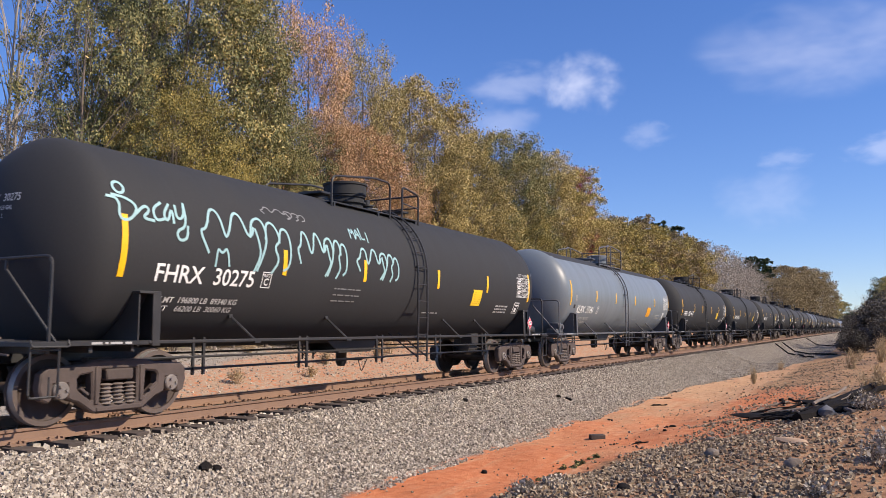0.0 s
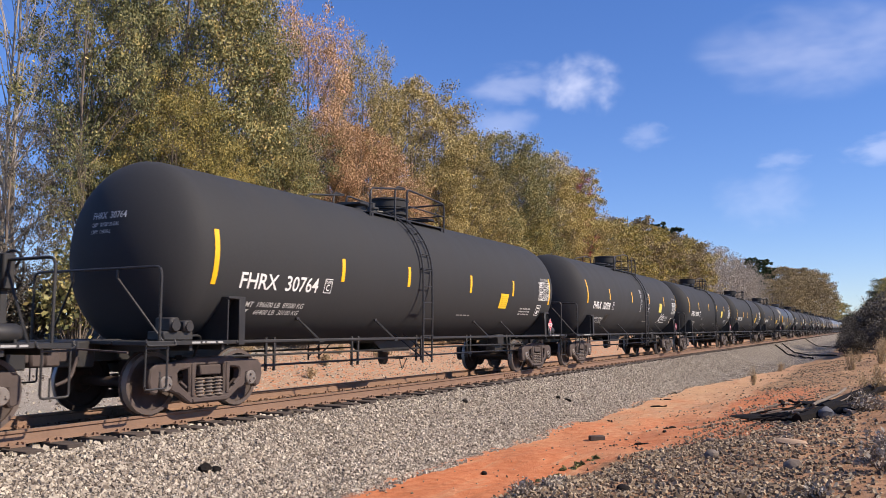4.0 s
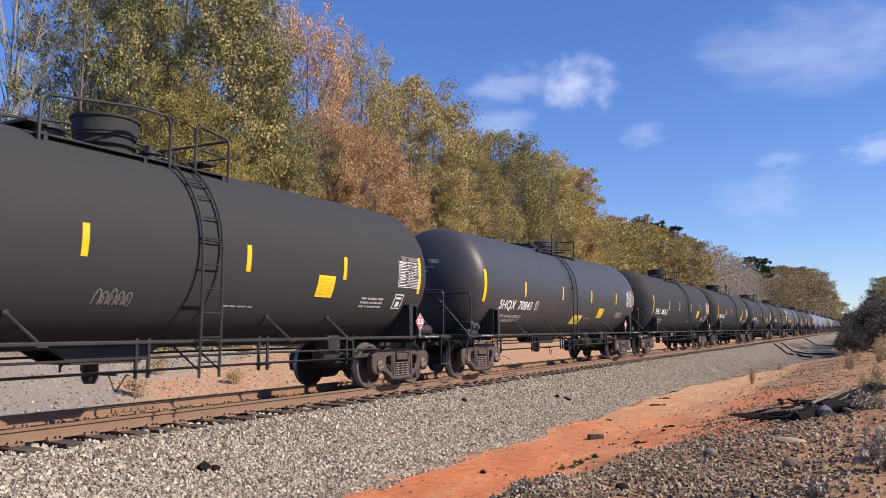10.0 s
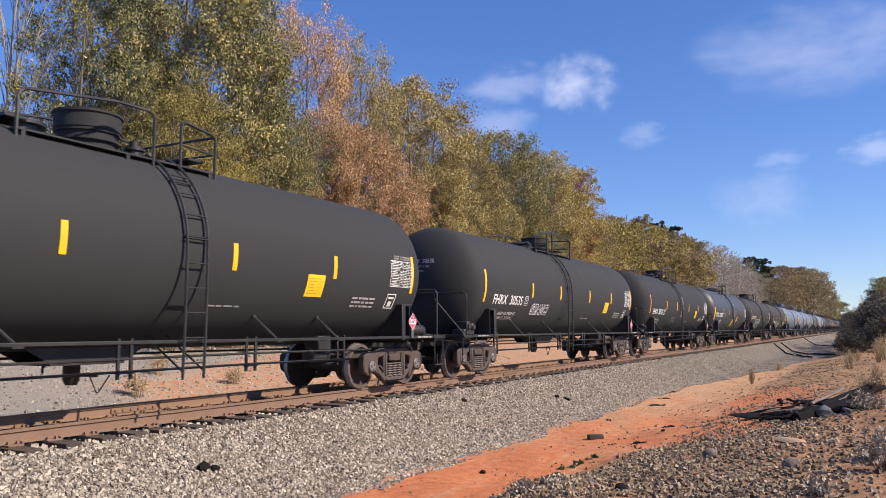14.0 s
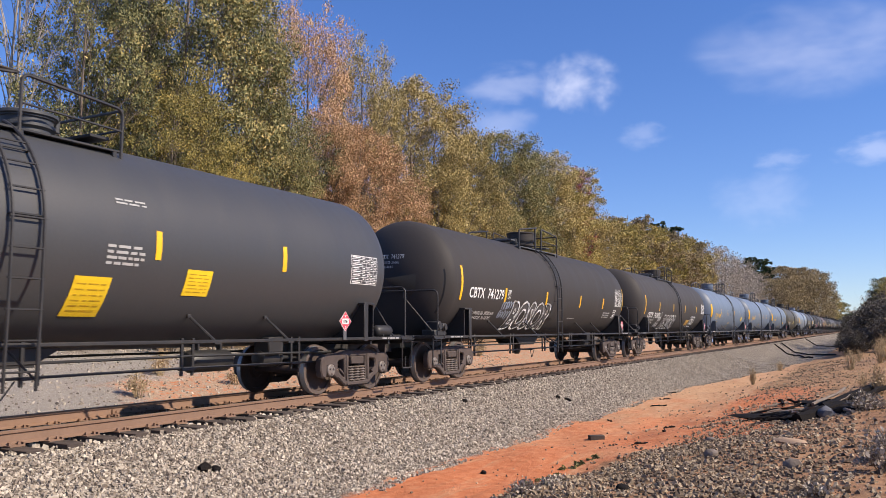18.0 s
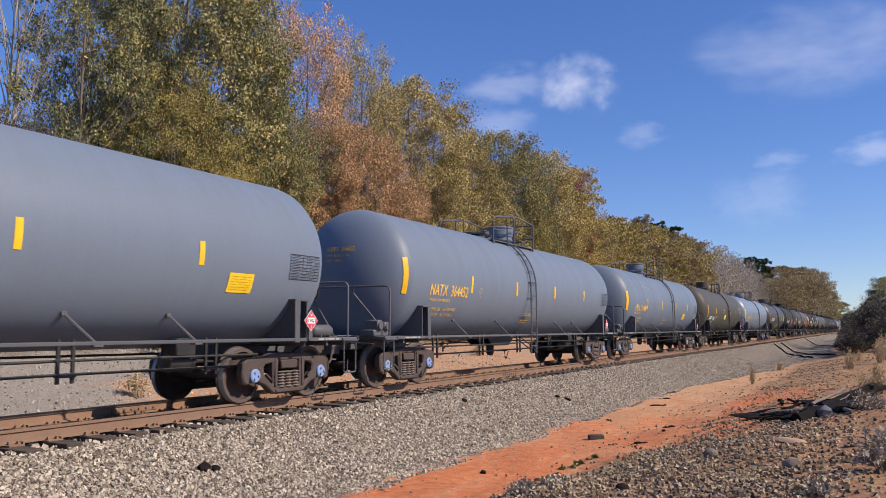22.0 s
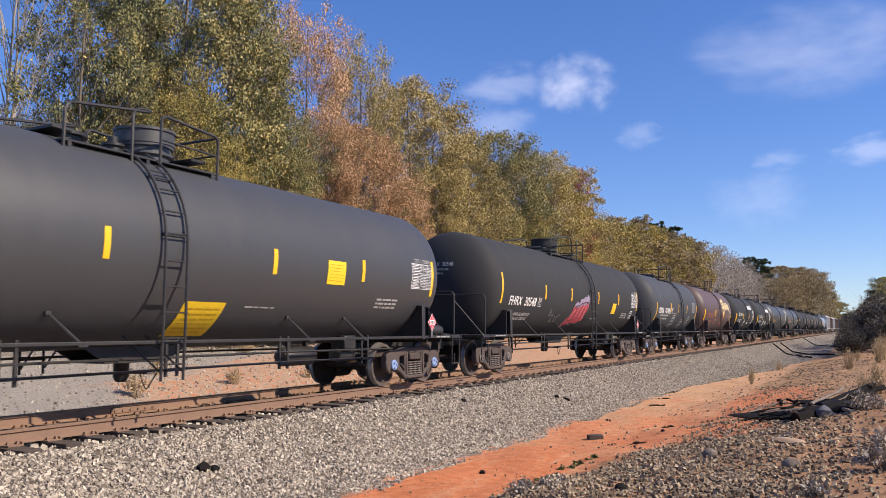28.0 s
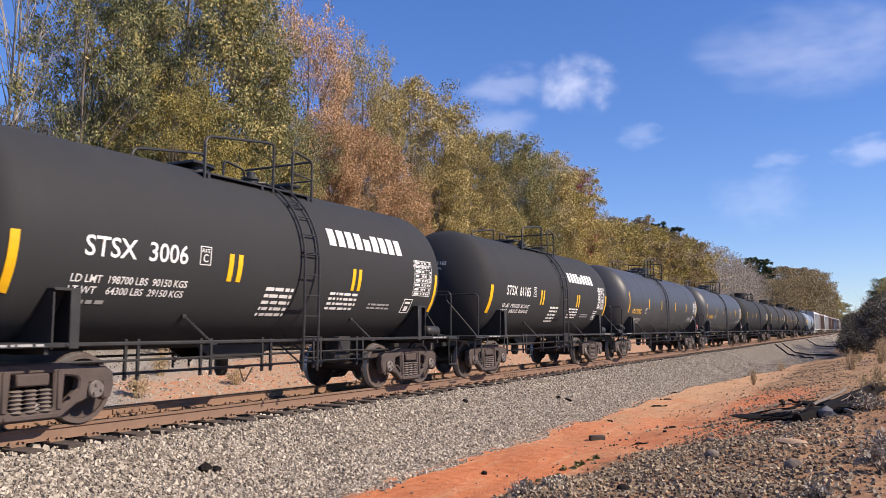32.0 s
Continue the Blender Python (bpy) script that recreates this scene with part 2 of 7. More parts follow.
def ground_material():
    m, nt, b = blank("gravel_clay_and_litter")
    pos = nt.nodes.new("ShaderNodeNewGeometry").outputs["Position"]
    sep = node(nt, "ShaderNodeSeparateXYZ", i0=pos)
    x, y = sep.outputs[0], sep.outputs[1]
    wob = node(nt, "ShaderNodeTexNoise", Vector=pos, Scale=0.55, Detail=6.0, Roughness=0.65).outputs[0]
    fine = node(nt, "ShaderNodeTexNoise", Vector=pos, Scale=5.0, Detail=8.0, Roughness=0.7).outputs[0]
    big = node(nt, "ShaderNodeTexNoise", Vector=pos, Scale=0.18, Detail=4.0).outputs[0]
    # crushed stone
    vo = node(nt, "ShaderNodeTexVoronoi", Vector=pos, Scale=22.0)
    ve = nt.nodes.new("ShaderNodeTexVoronoi")
    ve.feature = "DISTANCE_TO_EDGE"
    ve.inputs["Scale"].default_value = 22.0
    nt.links.new(pos, ve.inputs["Vector"])
    cell = node(nt, "ShaderNodeSeparateColor", Color=vo.outputs["Color"])
    stone = ramp(nt, cell.outputs[0], [(0, (0.2, 0.165, 0.13)), (0.35, (0.29, 0.245, 0.195)), (0.7, (0.38, 0.33, 0.27)), (1, (0.47, 0.42, 0.355))])
    # shade between the stones is painted in: colour darkens along cell edges
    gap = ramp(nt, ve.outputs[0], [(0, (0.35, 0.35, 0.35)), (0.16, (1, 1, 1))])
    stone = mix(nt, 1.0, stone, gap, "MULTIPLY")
    # soils
    clay = ramp(nt, fine, [(0.25, (0.38, 0.115, 0.046)), (0.5, (0.53, 0.18, 0.075)), (0.75, (0.62, 0.27, 0.13))])
    tan = ramp(nt, fine, [(0.25, (0.36, 0.2, 0.105)), (0.5, (0.5, 0.295, 0.16)), (0.8, (0.6, 0.39, 0.23))])
    earth = ramp(nt, fine, [(0.25, (0.14, 0.075, 0.04)), (0.5, (0.31, 0.17, 0.09)), (0.78, (0.5, 0.31, 0.17))])
    straw = ramp(nt, fine, [(0.25, (0.13, 0.075, 0.04)), (0.5, (0.34, 0.2, 0.105)), (0.78, (0.52, 0.34, 0.19))])
    # noise stretched along the lane, for soil streaks and painted shadow stripes
    drag = nt.nodes.new("ShaderNodeMapping")
    drag.inputs["Scale"].default_value, drag.inputs["Rotation"].default_value = (0.35, 3.2, 1.0), (0, 0, 0.06)
    nt.links.new(pos, drag.inputs[0])
    lane_streaks = node(nt, "ShaderNodeTexNoise", Vector=drag.outputs[0], Scale=1.0, Detail=6.0, Roughness=0.6).outputs[0]
    litter = ramp(nt, fine, [(0.25, (0.05, 0.04, 0.025)), (0.55, (0.16, 0.11, 0.06)), (0.8, (0.28, 0.2, 0.11))])
    
    def step(v, lo, hi):
        r = nt.nodes.new("ShaderNodeMapRange")
        r.interpolation_type = "SMOOTHSTEP"
        r.inputs[1].default_value, r.inputs[2].default_value = lo, hi
        nt.links.new(v, r.inputs[0])
        return r.outputs[0]

    yw = calc(nt, "MULTIPLY_ADD", calc(nt, "SUBTRACT", wob, 0.5), 0.9, y)
    yf = calc(nt, "MULTIPLY_ADD", calc(nt, "SUBTRACT", fine, 0.5), 0.5, yw)
    # track bed between the toes of the slopes
    toe = nt.nodes.new("ShaderNodeMapRange")
    toe.inputs[1].default_value, toe.inputs[2].default_value, toe.inputs[4].default_value = 31.0, 60.0, -3.4
    nt.links.new(x, toe.inputs[0])
    bed = calc(nt, "MULTIPLY", step(calc(nt, "SUBTRACT", yf, toe.outputs[0]), -3.85, -3.65), step(calc(nt, "MULTIPLY", yf, -1.0), -4.1, -3.8))
    inland = nt.nodes.new("ShaderNodeMapRange")
    inland.inputs[1].default_value, inland.inputs[2].default_value, inland.inputs[4].default_value = 10.0, 14.5, 1.05
    nt.links.new(x, inland.inputs[0])
    shore = inland.outputs[0]
    # the dirt lane, clay near by and sandy farther on
    xs = step(calc(nt, "MULTIPLY_ADD", calc(nt, "SUBTRACT", wob, 0.5), 26.0, x), 14.0, 28.0)
    lane = mix(nt, xs, clay, tan)
    lane = mix(nt, calc(nt, "MULTIPLY", step(big, 0.5, 0.7), 0.6), lane, tan)
    # paler and darker soil streaks, with tree shadow stripes painted in as colour
    lane = mix(nt, calc(nt, "MULTIPLY", step(lane_streaks, 0.52, 0.68), 0.55), lane, tan)
    lane = mix(nt, calc(nt, "MULTIPLY", step(lane_streaks, 0.46, 0.34), 0.45), lane, mix(nt, 0.5, clay, earth))
    # the rubble bank by the camera: brown earth, a red patch round the brush pile, straw farther on
    red = calc(nt, "MULTIPLY", step(calc(nt, "ABSOLUTE", calc(nt, "SUBTRACT", calc(nt, "MULTIPLY_ADD", wob, 8.0, x), 25.0)), 9.0, 4.0), step(yf, -9.2, -8.2))
    bank = mix(nt, step(calc(nt, "MULTIPLY_ADD", wob, 16.0, x), 24.0, 34.0), earth, straw)
    bank = mix(nt, calc(nt, "MULTIPLY", red, 0.85), bank, clay)
    bank = mix(nt, calc(nt, "MULTIPLY", step(wob, 0.56, 0.72), 0.6), bank, tan)
    near = mix(nt, step(calc(nt, "ADD", yf, shore), -5.85, -5.45), bank, lane)
    # the far bank: grey gravel, then clay with gravel in it
    g = calc(nt, "MAXIMUM", calc(nt, "MULTIPLY_ADD", x, -0.29, calc(nt, "SUBTRACT", y, 6.1)), calc(nt, "MULTIPLY_ADD", x, -0.8, 13.2))
    g = calc(nt, "ADD", g, calc(nt, "MULTIPLY", calc(nt, "SUBTRACT", wob, 0.5), 4.0))
    farbank = mix(nt, step(g, -0.6, 0.8), mix(nt, step(fine, 0.38, 0.52), mix(nt, 0.2, clay, tan), mix(nt, 0.6, tan, stone)), mix(nt, 0.55, stone, (0.5, 0.455, 0.4)))
    farbank = mix(nt, step(calc(nt, "MULTIPLY_ADD", wob, 5.0, y), 17.5, 20.0), farbank, litter)
    side = mix(nt, step(y, -0.5, 0.5), near, farbank)
    away = calc(nt, "MAXIMUM", step(x, 120.0, 220.0), step(calc(nt, "MULTIPLY", y, -1.0), 14.0, 22.0))
    side = mix(nt, away, side, litter)
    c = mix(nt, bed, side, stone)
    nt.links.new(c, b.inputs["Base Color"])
    b.inputs["Roughness"].default_value = 0.92
    b.inputs["Specular IOR Level"].default_value = 0.2
    hs = calc(nt, "MULTIPLY", calc(nt, "MINIMUM", ve.outputs[0], 0.2), 4.0)
    hs = calc(nt, "ADD", hs, calc(nt, "MULTIPLY", cell.outputs[1], 0.6))
    hmix = nt.nodes.new("ShaderNodeMix")
    nt.links.new(calc(nt, "MAXIMUM", bed, calc(nt, "MULTIPLY", step(g, -0.6, 0.8), step(y, 3, 4))), hmix.inputs[0])
    nt.links.new(calc(nt, "MULTIPLY", fine, 1.2), hmix.inputs[2])
    nt.links.new(hs, hmix.inputs[3])
    bump(nt, b, hmix.outputs[0], 0.9, 0.035)
    return m


def stone_material(name, lo, mid, hi):
    m, nt, b = blank(name)
    geo = nt.nodes.new("ShaderNodeNewGeometry")
    n = node(nt, "ShaderNodeTexNoise", Vector=geo.outputs["Position"], Scale=45.0, Detail=4.0)
    c = ramp(nt, geo.outputs["Random Per Island"], [(0, lo), (0.5, mid), (1, hi)])
    c = mix(nt, 0.35, c, mix(nt, 1.0, c, ramp(nt, n.outputs[0], [(0.3, (0.5, 0.5, 0.5)), (0.7, (1.3, 1.3, 1.3))]), "MULTIPLY"))
    nt.links.new(c, b.inputs["Base Color"])
    b.inputs["Roughness"].default_value = 0.85
    bump(nt, b, n.outputs[0], 0.35, 0.01)
    return m


def stones(name, rng, px, py, pz, lo, hi, mat):
    """Many angular crushed stones in one mesh."""
    n = len(px)
    cube = np.array([(x, y, z) for x in (-1, 1) for y in (-1, 1) for z in (-1, 1)], float)
    quads = np.array([(0, 1, 3, 2), (4, 6, 7, 5), (0, 4, 5, 1), (2, 3, 7, 6), (0, 2, 6, 4), (1, 5, 7, 3)])
    tri = np.concatenate([quads[:, [0, 1, 2]], quads[:, [0, 2, 3]]])
    v = np.repeat(cube[None], n, 0) * (0.45 + 0.7 * rng.random((n, 8, 3)))
    size = lo + (hi - lo) * rng.random(n) ** 2
    v *= (size[:, None] * (0.6 + 0.6 * rng.random((n, 3))))[:, None, :]
    a = rng.random((n, 3)) * 2 * np.pi
    ca, sa = np.cos(a), np.sin(a)
    for i, (p, q) in enumerate(((0, 1), (1, 2), (0, 2))):
        u, w = v[..., p].copy(), v[..., q].copy()
        v[..., p] = u * ca[:, i, None] - w * sa[:, i, None]
        v[..., q] = u * sa[:, i, None] + w * ca[:, i, None]
    v += np.stack([px, py, pz + size * 0.3], 1)[:, None, :]
    f = (tri[None] + (np.arange(n) * 8)[:, None, None]).reshape(-1, 3)
    me = soup(name, v.reshape(-1, 3), f, smooth=False)
    me.materials.append(mat)
    return me


def build_ground():
    xs = np.concatenate([np.arange(-60, 0, 4.0), np.arange(0, 36, 0.3), np.arange(36, 110, 1.2), np.arange(110, 400, 10), np.array([400, 500, 700, 1000, 1600, 3000])])
    ys = np.concatenate([[-1500, -400, -200, -100, -60, -40, -30, -24, -20], np.arange(-17, -10, 0.5), np.arange(-10, 3, 0.2), np.arange(3, 18, 0.5), [19, 21, 24, 28, 34, 45, 60, 100, 200, 400, 1500]])
    me = sheet("ground", xs, ys, rise)
    me.materials.append(ground_material())
    tagged(new("ground", me), "orange clay, brown earth and grey gravel ground beside the railway", "ground", kind="structure")
    rng = np.random.default_rng(5)
    ms = stone_material("grey_ballast_stone", (0.13, 0.103, 0.08), (0.325, 0.275, 0.215), (0.55, 0.485, 0.385))
    mb = stone_material("brown_rubble_stone", (0.075, 0.05, 0.03), (0.235, 0.168, 0.104), (0.43, 0.34, 0.225))
    # near slope of the track bed, dense close to the camera
    px = 2.0 + 52 * rng.random(88000) ** 1.6
    py = -3.95 - np.clip((px - 31) * 0.117, 0, 3) + (2.75 + np.clip((px - 31) * 0.117, 0, 3)) * rng.random(len(px))
    inside = py + np.clip((px - 31) * 0.117, 0, 3) > -3.8 + 0.3 * np.sin(px * 2.3) * np.sin(px * 0.9) - 0.25 * rng.random(len(px)) ** 4
    inside &= (py < -1.36) | (rng.random(len(px)) < 0.45)
    px, py = px[inside], py[inside]
    tagged(new("ballast", stones("ballast", rng, px, py, rise(px, py), 0.012, 0.028, ms)), "pale grey crushed stone ballast on the track shoulder", "ballast", kind="stuff")
    # between and just beyond the rails
    px = 2.0 + 36 * rng.random(9000) ** 1.4
    py = -1.25 + 3.4 * rng.random(len(px))
    tagged(new("ballast", stones("ballast", rng, px, py, rise(px, py) + 0.01, 0.018, 0.04, ms)), "pale grey crushed stone ballast between the rails", "ballast", kind="stuff")
    # far bank
    px = 6 + 40 * rng.random(6000)
    py = 8 + 8.5 * rng.random(len(px))
    tagged(new("gravel", stones("gravel", rng, px, py, rise(px, py), 0.014, 0.045, ms)), "loose grey gravel over the clay bank", "gravel", kind="stuff")
    # rubble bank near the camera
    px = 4 + 46 * rng.random(150000) ** 1.7
    py = -12.0 + 6.6 * rng.random(len(px)) ** 0.8
    edge = -5.65 - 0.15 * np.sin(px * 1.7) - 1.05 * np.clip((px - 10) / 4.5, 0, 1)
    thick = np.clip((edge - py) * 2.2, 0, 1) * np.clip(1.5 - (px - 11) * 0.17, 0.16, 1) * np.clip(1.2 + (py + 8.2) * 0.5, 0.25, 1) * (0.75 + 0.25 * np.sin(px * 0.8 + 1) * np.sin(py * 1.9))
    keep = rng.random(len(px)) < np.clip(thick, 0.015, 1)
    px, py = px[keep], py[keep]
    tagged(new("rubble", stones("rubble", rng, px, py, rise(px, py), 0.008, 0.032, mb)), "broken brown and grey stones scattered on the bank", "rubble", kind="stuff")
    # stray stones in the lane
    px = 7 + 40 * rng.random(450)
    py = -5.7 + 2.0 * rng.random(len(px))
    tagged(new("pebbles", stones("pebbles", rng, px, py, rise(px, py), 0.006, 0.022, mb)), "scattered pebbles on the clay lane", "pebbles", kind="stuff")


build_ground()

# ---- track ----
RAIL_X0, RAIL_X1 = -40.0, 900.0


def rail_mesh(side):
    prof = [(-0.07, -0.175), (0.07, -0.175), (0.07, -0.162), (0.012, -0.142), (0.009, -0.05), (0.034, -0.036), (0.036, -0.006), (0.028, 0.0), (-0.028, 0.0), (-0.036, -0.006), (-0.034, -0.036), (-0.009, -0.05), (-0.012, -0.142), (-0.07, -0.162)]
    bm = bmesh.new()
    xs = [RAIL_X0, 0, 20, 60, 200, RAIL_X1]
    rings = [[bm.verts.new((x, side * 0.755 + y, z)) for y, z in prof] for x in xs]
    for a, b in zip(rings, rings[1:]):
        for k in range(len(prof)):
            f = bm.faces.new((a[k], b[k], b[(k + 1) % len(prof)], a[(k + 1) % len(prof)]))
            f.material_index = 1 if k == 7 else 0
    bm.faces.new(rings[0])
    bm.faces.new(rings[-1][::-1])
    bmesh.ops.recalc_face_normals(bm, faces=bm.faces)
    return finish(bm, "rail", M_RAIL, M_RAILTOP)


def build_track():
    track = tagged(new("railway_track"), "single rusty railway track on dark timber sleepers", "railway track", kind="structure")
    for s in (-1, 1):
        link("rail", rail_mesh(s), track)
    rng = random.Random(3)

    def tie():
        bm = bmesh.new()
        box(bm, -0.115, 0.115, -1.3, 1.3, -0.36, -0.19, 0.012)
        return finish(bm, "sleeper", M_TIE)

    def fixing():
        bm = bmesh.new()
        for s in (-1, 1):
            box(bm, -0.1, 0.1, s * 0.755 - 0.18, s * 0.755 + 0.18, -0.19, -0.172)
            for dx in (-0.06, 0.06):
                for dy in (-0.1, 0.1):
                    box(bm, dx - 0.012, dx + 0.012, s * 0.755 + dy - 0.016, s * 0.755 + dy + 0.016, -0.19, -0.135)
            box(bm, 0.12, 0.145, s * 0.755 - 0.11, s * 0.755 + 0.11, -0.205, -0.15)
        return finish(bm, "tie_plate", M_RAIL)

    t, f = tie(), fixing()
    far = bmesh.new()
    x = 0.3
    k = 0
    while x < 260:
        if x < 75:
            o = link("sleeper", t, track)
            o.location, o.rotation_euler = (x, rng.uniform(-0.06, 0.06), rng.uniform(-0.015, 0.01)), (0, 0, rng.uniform(-0.03, 0.03))
            if x < 45:
                o2 = link("tie_plate", f, track)
                o2.location = (x, 0, 0)
        else:
            box(far, x - 0.115, x + 0.115, -1.3, 1.3, -0.36, -0.19)
        x += 0.52 + rng.uniform(-0.03, 0.03)
    part("sleepers", far, M_TIE, track)["kind"] = "stuff"
    # joint bars on the rails
    for px, s in ((9.2, 1), (21.4, -1), (30.5, 1)):
        bm = bmesh.new()
        for d in (-1, 1):
            box(bm, px - 0.45, px + 0.45, s * 0.755 + d * 0.024 - 0.012, s * 0.755 + d * 0.024 + 0.012, -0.14, -0.052, 0.004)
            for i in range(6):
                rod(bm, (px - 0.38 + i * 0.152, s * 0.755 + d * 0.03, -0.095), (px - 0.38 + i * 0.152, s * 0.755 + d * 0.06, -0.095), 0.016, 6)
        part("joint_bar", bm, M_RAIL, track)


build_track()


# ---- trees ----
def leaf_material(name, cols, trans=0.07):
    m, nt, b = blank(name)
    geo = nt.nodes.new("ShaderNodeNewGeometry")
    oi = nt.nodes.new("ShaderNodeObjectInfo")
    n = node(nt, "ShaderNodeTexNoise", Vector=geo.outputs["Position"], Scale=0.55, Detail=3.0)
    f = calc(nt, "MULTIPLY_ADD", geo.outputs["Random Per Island"], 0.55, calc(nt, "MULTIPLY_ADD", n.outputs[0], 0.8, -0.18))
    f = calc(nt, "MULTIPLY_ADD", calc(nt, "SUBTRACT", oi.outputs["Random"], 0.5), 0.25, f)
    c = ramp(nt, f, [(i / (len(cols) - 1), k) for i, k in enumerate(cols)])
    nt.links.new(c, b.inputs["Base Color"])
    b.inputs["Roughness"].default_value = 0.55
    b.inputs["Specular IOR Level"].default_value = 0.22
    tr = node(nt, "ShaderNodeBsdfTranslucent", Color=c)
    ms = node(nt, "ShaderNodeMixShader", i0=trans, i1=b.outputs[0], i2=tr.outputs[0])
    nt.links.new(ms.outputs[0], nt.nodes["Material Output"].inputs[0])
    return m


LEAF = {
    "green": leaf_material("olive_green_leaves", [(0.037, 0.046, 0.024), (0.120, 0.130, 0.058), (0.286, 0.259, 0.103), (0.593, 0.435, 0.168)]),
    "olive": leaf_material("sunlit_olive_gold_leaves", [(0.090, 0.085, 0.025), (0.250, 0.212, 0.066), (0.491, 0.378, 0.113), (0.716, 0.524, 0.171)]),
    "gold": leaf_material("golden_olive_leaves", [(0.097, 0.085, 0.032), (0.269, 0.218, 0.083), (0.513, 0.399, 0.159), (0.699, 0.570, 0.274)]),
    "rust": leaf_material("muted_rusty_leaves", [(0.118, 0.090, 0.047), (0.332, 0.220, 0.110), (0.580, 0.352, 0.191), (0.722, 0.520, 0.319)]),
    "pink": leaf_material("reddish_leaves", [(0.175, 0.0438, 0.0438), (0.45, 0.112, 0.106), (0.575, 0.2, 0.163)]),
    "grey": leaf_material("sparse_greyish_leaves", [(0.19, 0.165, 0.13), (0.40, 0.34, 0.27), (0.58, 0.49, 0.38)]),
    "tan": leaf_material("dull_tan_leaves", [(0.12, 0.095, 0.05), (0.30, 0.228, 0.118), (0.48, 0.36, 0.19)]),
    "pine": leaf_material("dark_pine_needles", [(0.0187, 0.0312, 0.015), (0.0438, 0.0625, 0.025), (0.075, 0.0938, 0.0375)], 0.15),
    "bush": leaf_material("dull_grey_brown_brush", [(0.045, 0.042, 0.034), (0.1, 0.088, 0.07), (0.18, 0.155, 0.12)], 0.15),
    "weed": leaf_material("dry_straw_weeds", [(0.25, 0.175, 0.1), (0.45, 0.338, 0.2), (0.6, 0.475, 0.3)], 0.2),
}
M_BARK = paint("grey_brown_bark", (0.17, 0.135, 0.105), 0.9, wear=0.5, dirt=(0.07, 0.055, 0.045), scale=2.0, relief=0.6)
M_PALEBARK = paint("pale_grey_bark", (0.34, 0.3, 0.26), 0.9, wear=0.5, dirt=(0.15, 0.125, 0.1), scale=2.0, relief=0.6)


def tubes(paths, n=5):
    """Tapered tubes along polylines with radii: lists of (point, radius)."""
    vs, fs = [], []
    for path in paths:
        base = len(vs)
        pts = np.array([p for p, _ in path])
        for i, (p, r) in enumerate(path):
            d = pts[min(i + 1, len(pts) - 1)] - pts[max(i - 1, 0)]
            d = d / (np.linalg.norm(d) + 1e-9)
            u = np.cross(d, (0.3, 0.9, 0.2))
            u /= np.linalg.norm(u) + 1e-9
            w = np.cross(d, u)
            for k in range(n):
                a = 2 * np.pi * k / n
                vs.append(p + r * (u * np.cos(a) + w * np.sin(a)))
        for i in range(len(path) - 1):
            for k in range(n):
                fs.append((base + i * n + k, base + i * n + (k + 1) % n, base + (i + 1) * n + (k + 1) % n, base + (i + 1) * n + k))
    return np.array(vs), np.array(fs)


def leaves(rng, centres, radii, per, lo, hi, flat=1.0):
    """Folded leaf blades round the clump centres, as one array."""
    n = len(centres) * per
    c = np.repeat(centres, per, 0)
    r = np.repeat(radii, per)
    d = rng.normal(size=(n, 3))
    d /= np.linalg.norm(d, axis=1)[:, None]
    p = c + d * (r * (0.15 + 0.95 * rng.random(n) ** 0.75))[:, None] * np.array([1, 1, flat])
    u = rng.normal(size=(n, 3))
    u /= np.linalg.norm(u, axis=1)[:, None]
    w = np.cross(u, rng.normal(size=(n, 3)))
    w /= np.linalg.norm(w, axis=1)[:, None] + 1e-9
    s = (lo + (hi - lo) * rng.random(n))[:, None]
    v = np.stack([p - u * s, p + w * s * 0.6, p + u * s, p - w * s * 0.6], 1).reshape(-1, 3)
    return v, np.arange(n * 4).reshape(-1, 4)


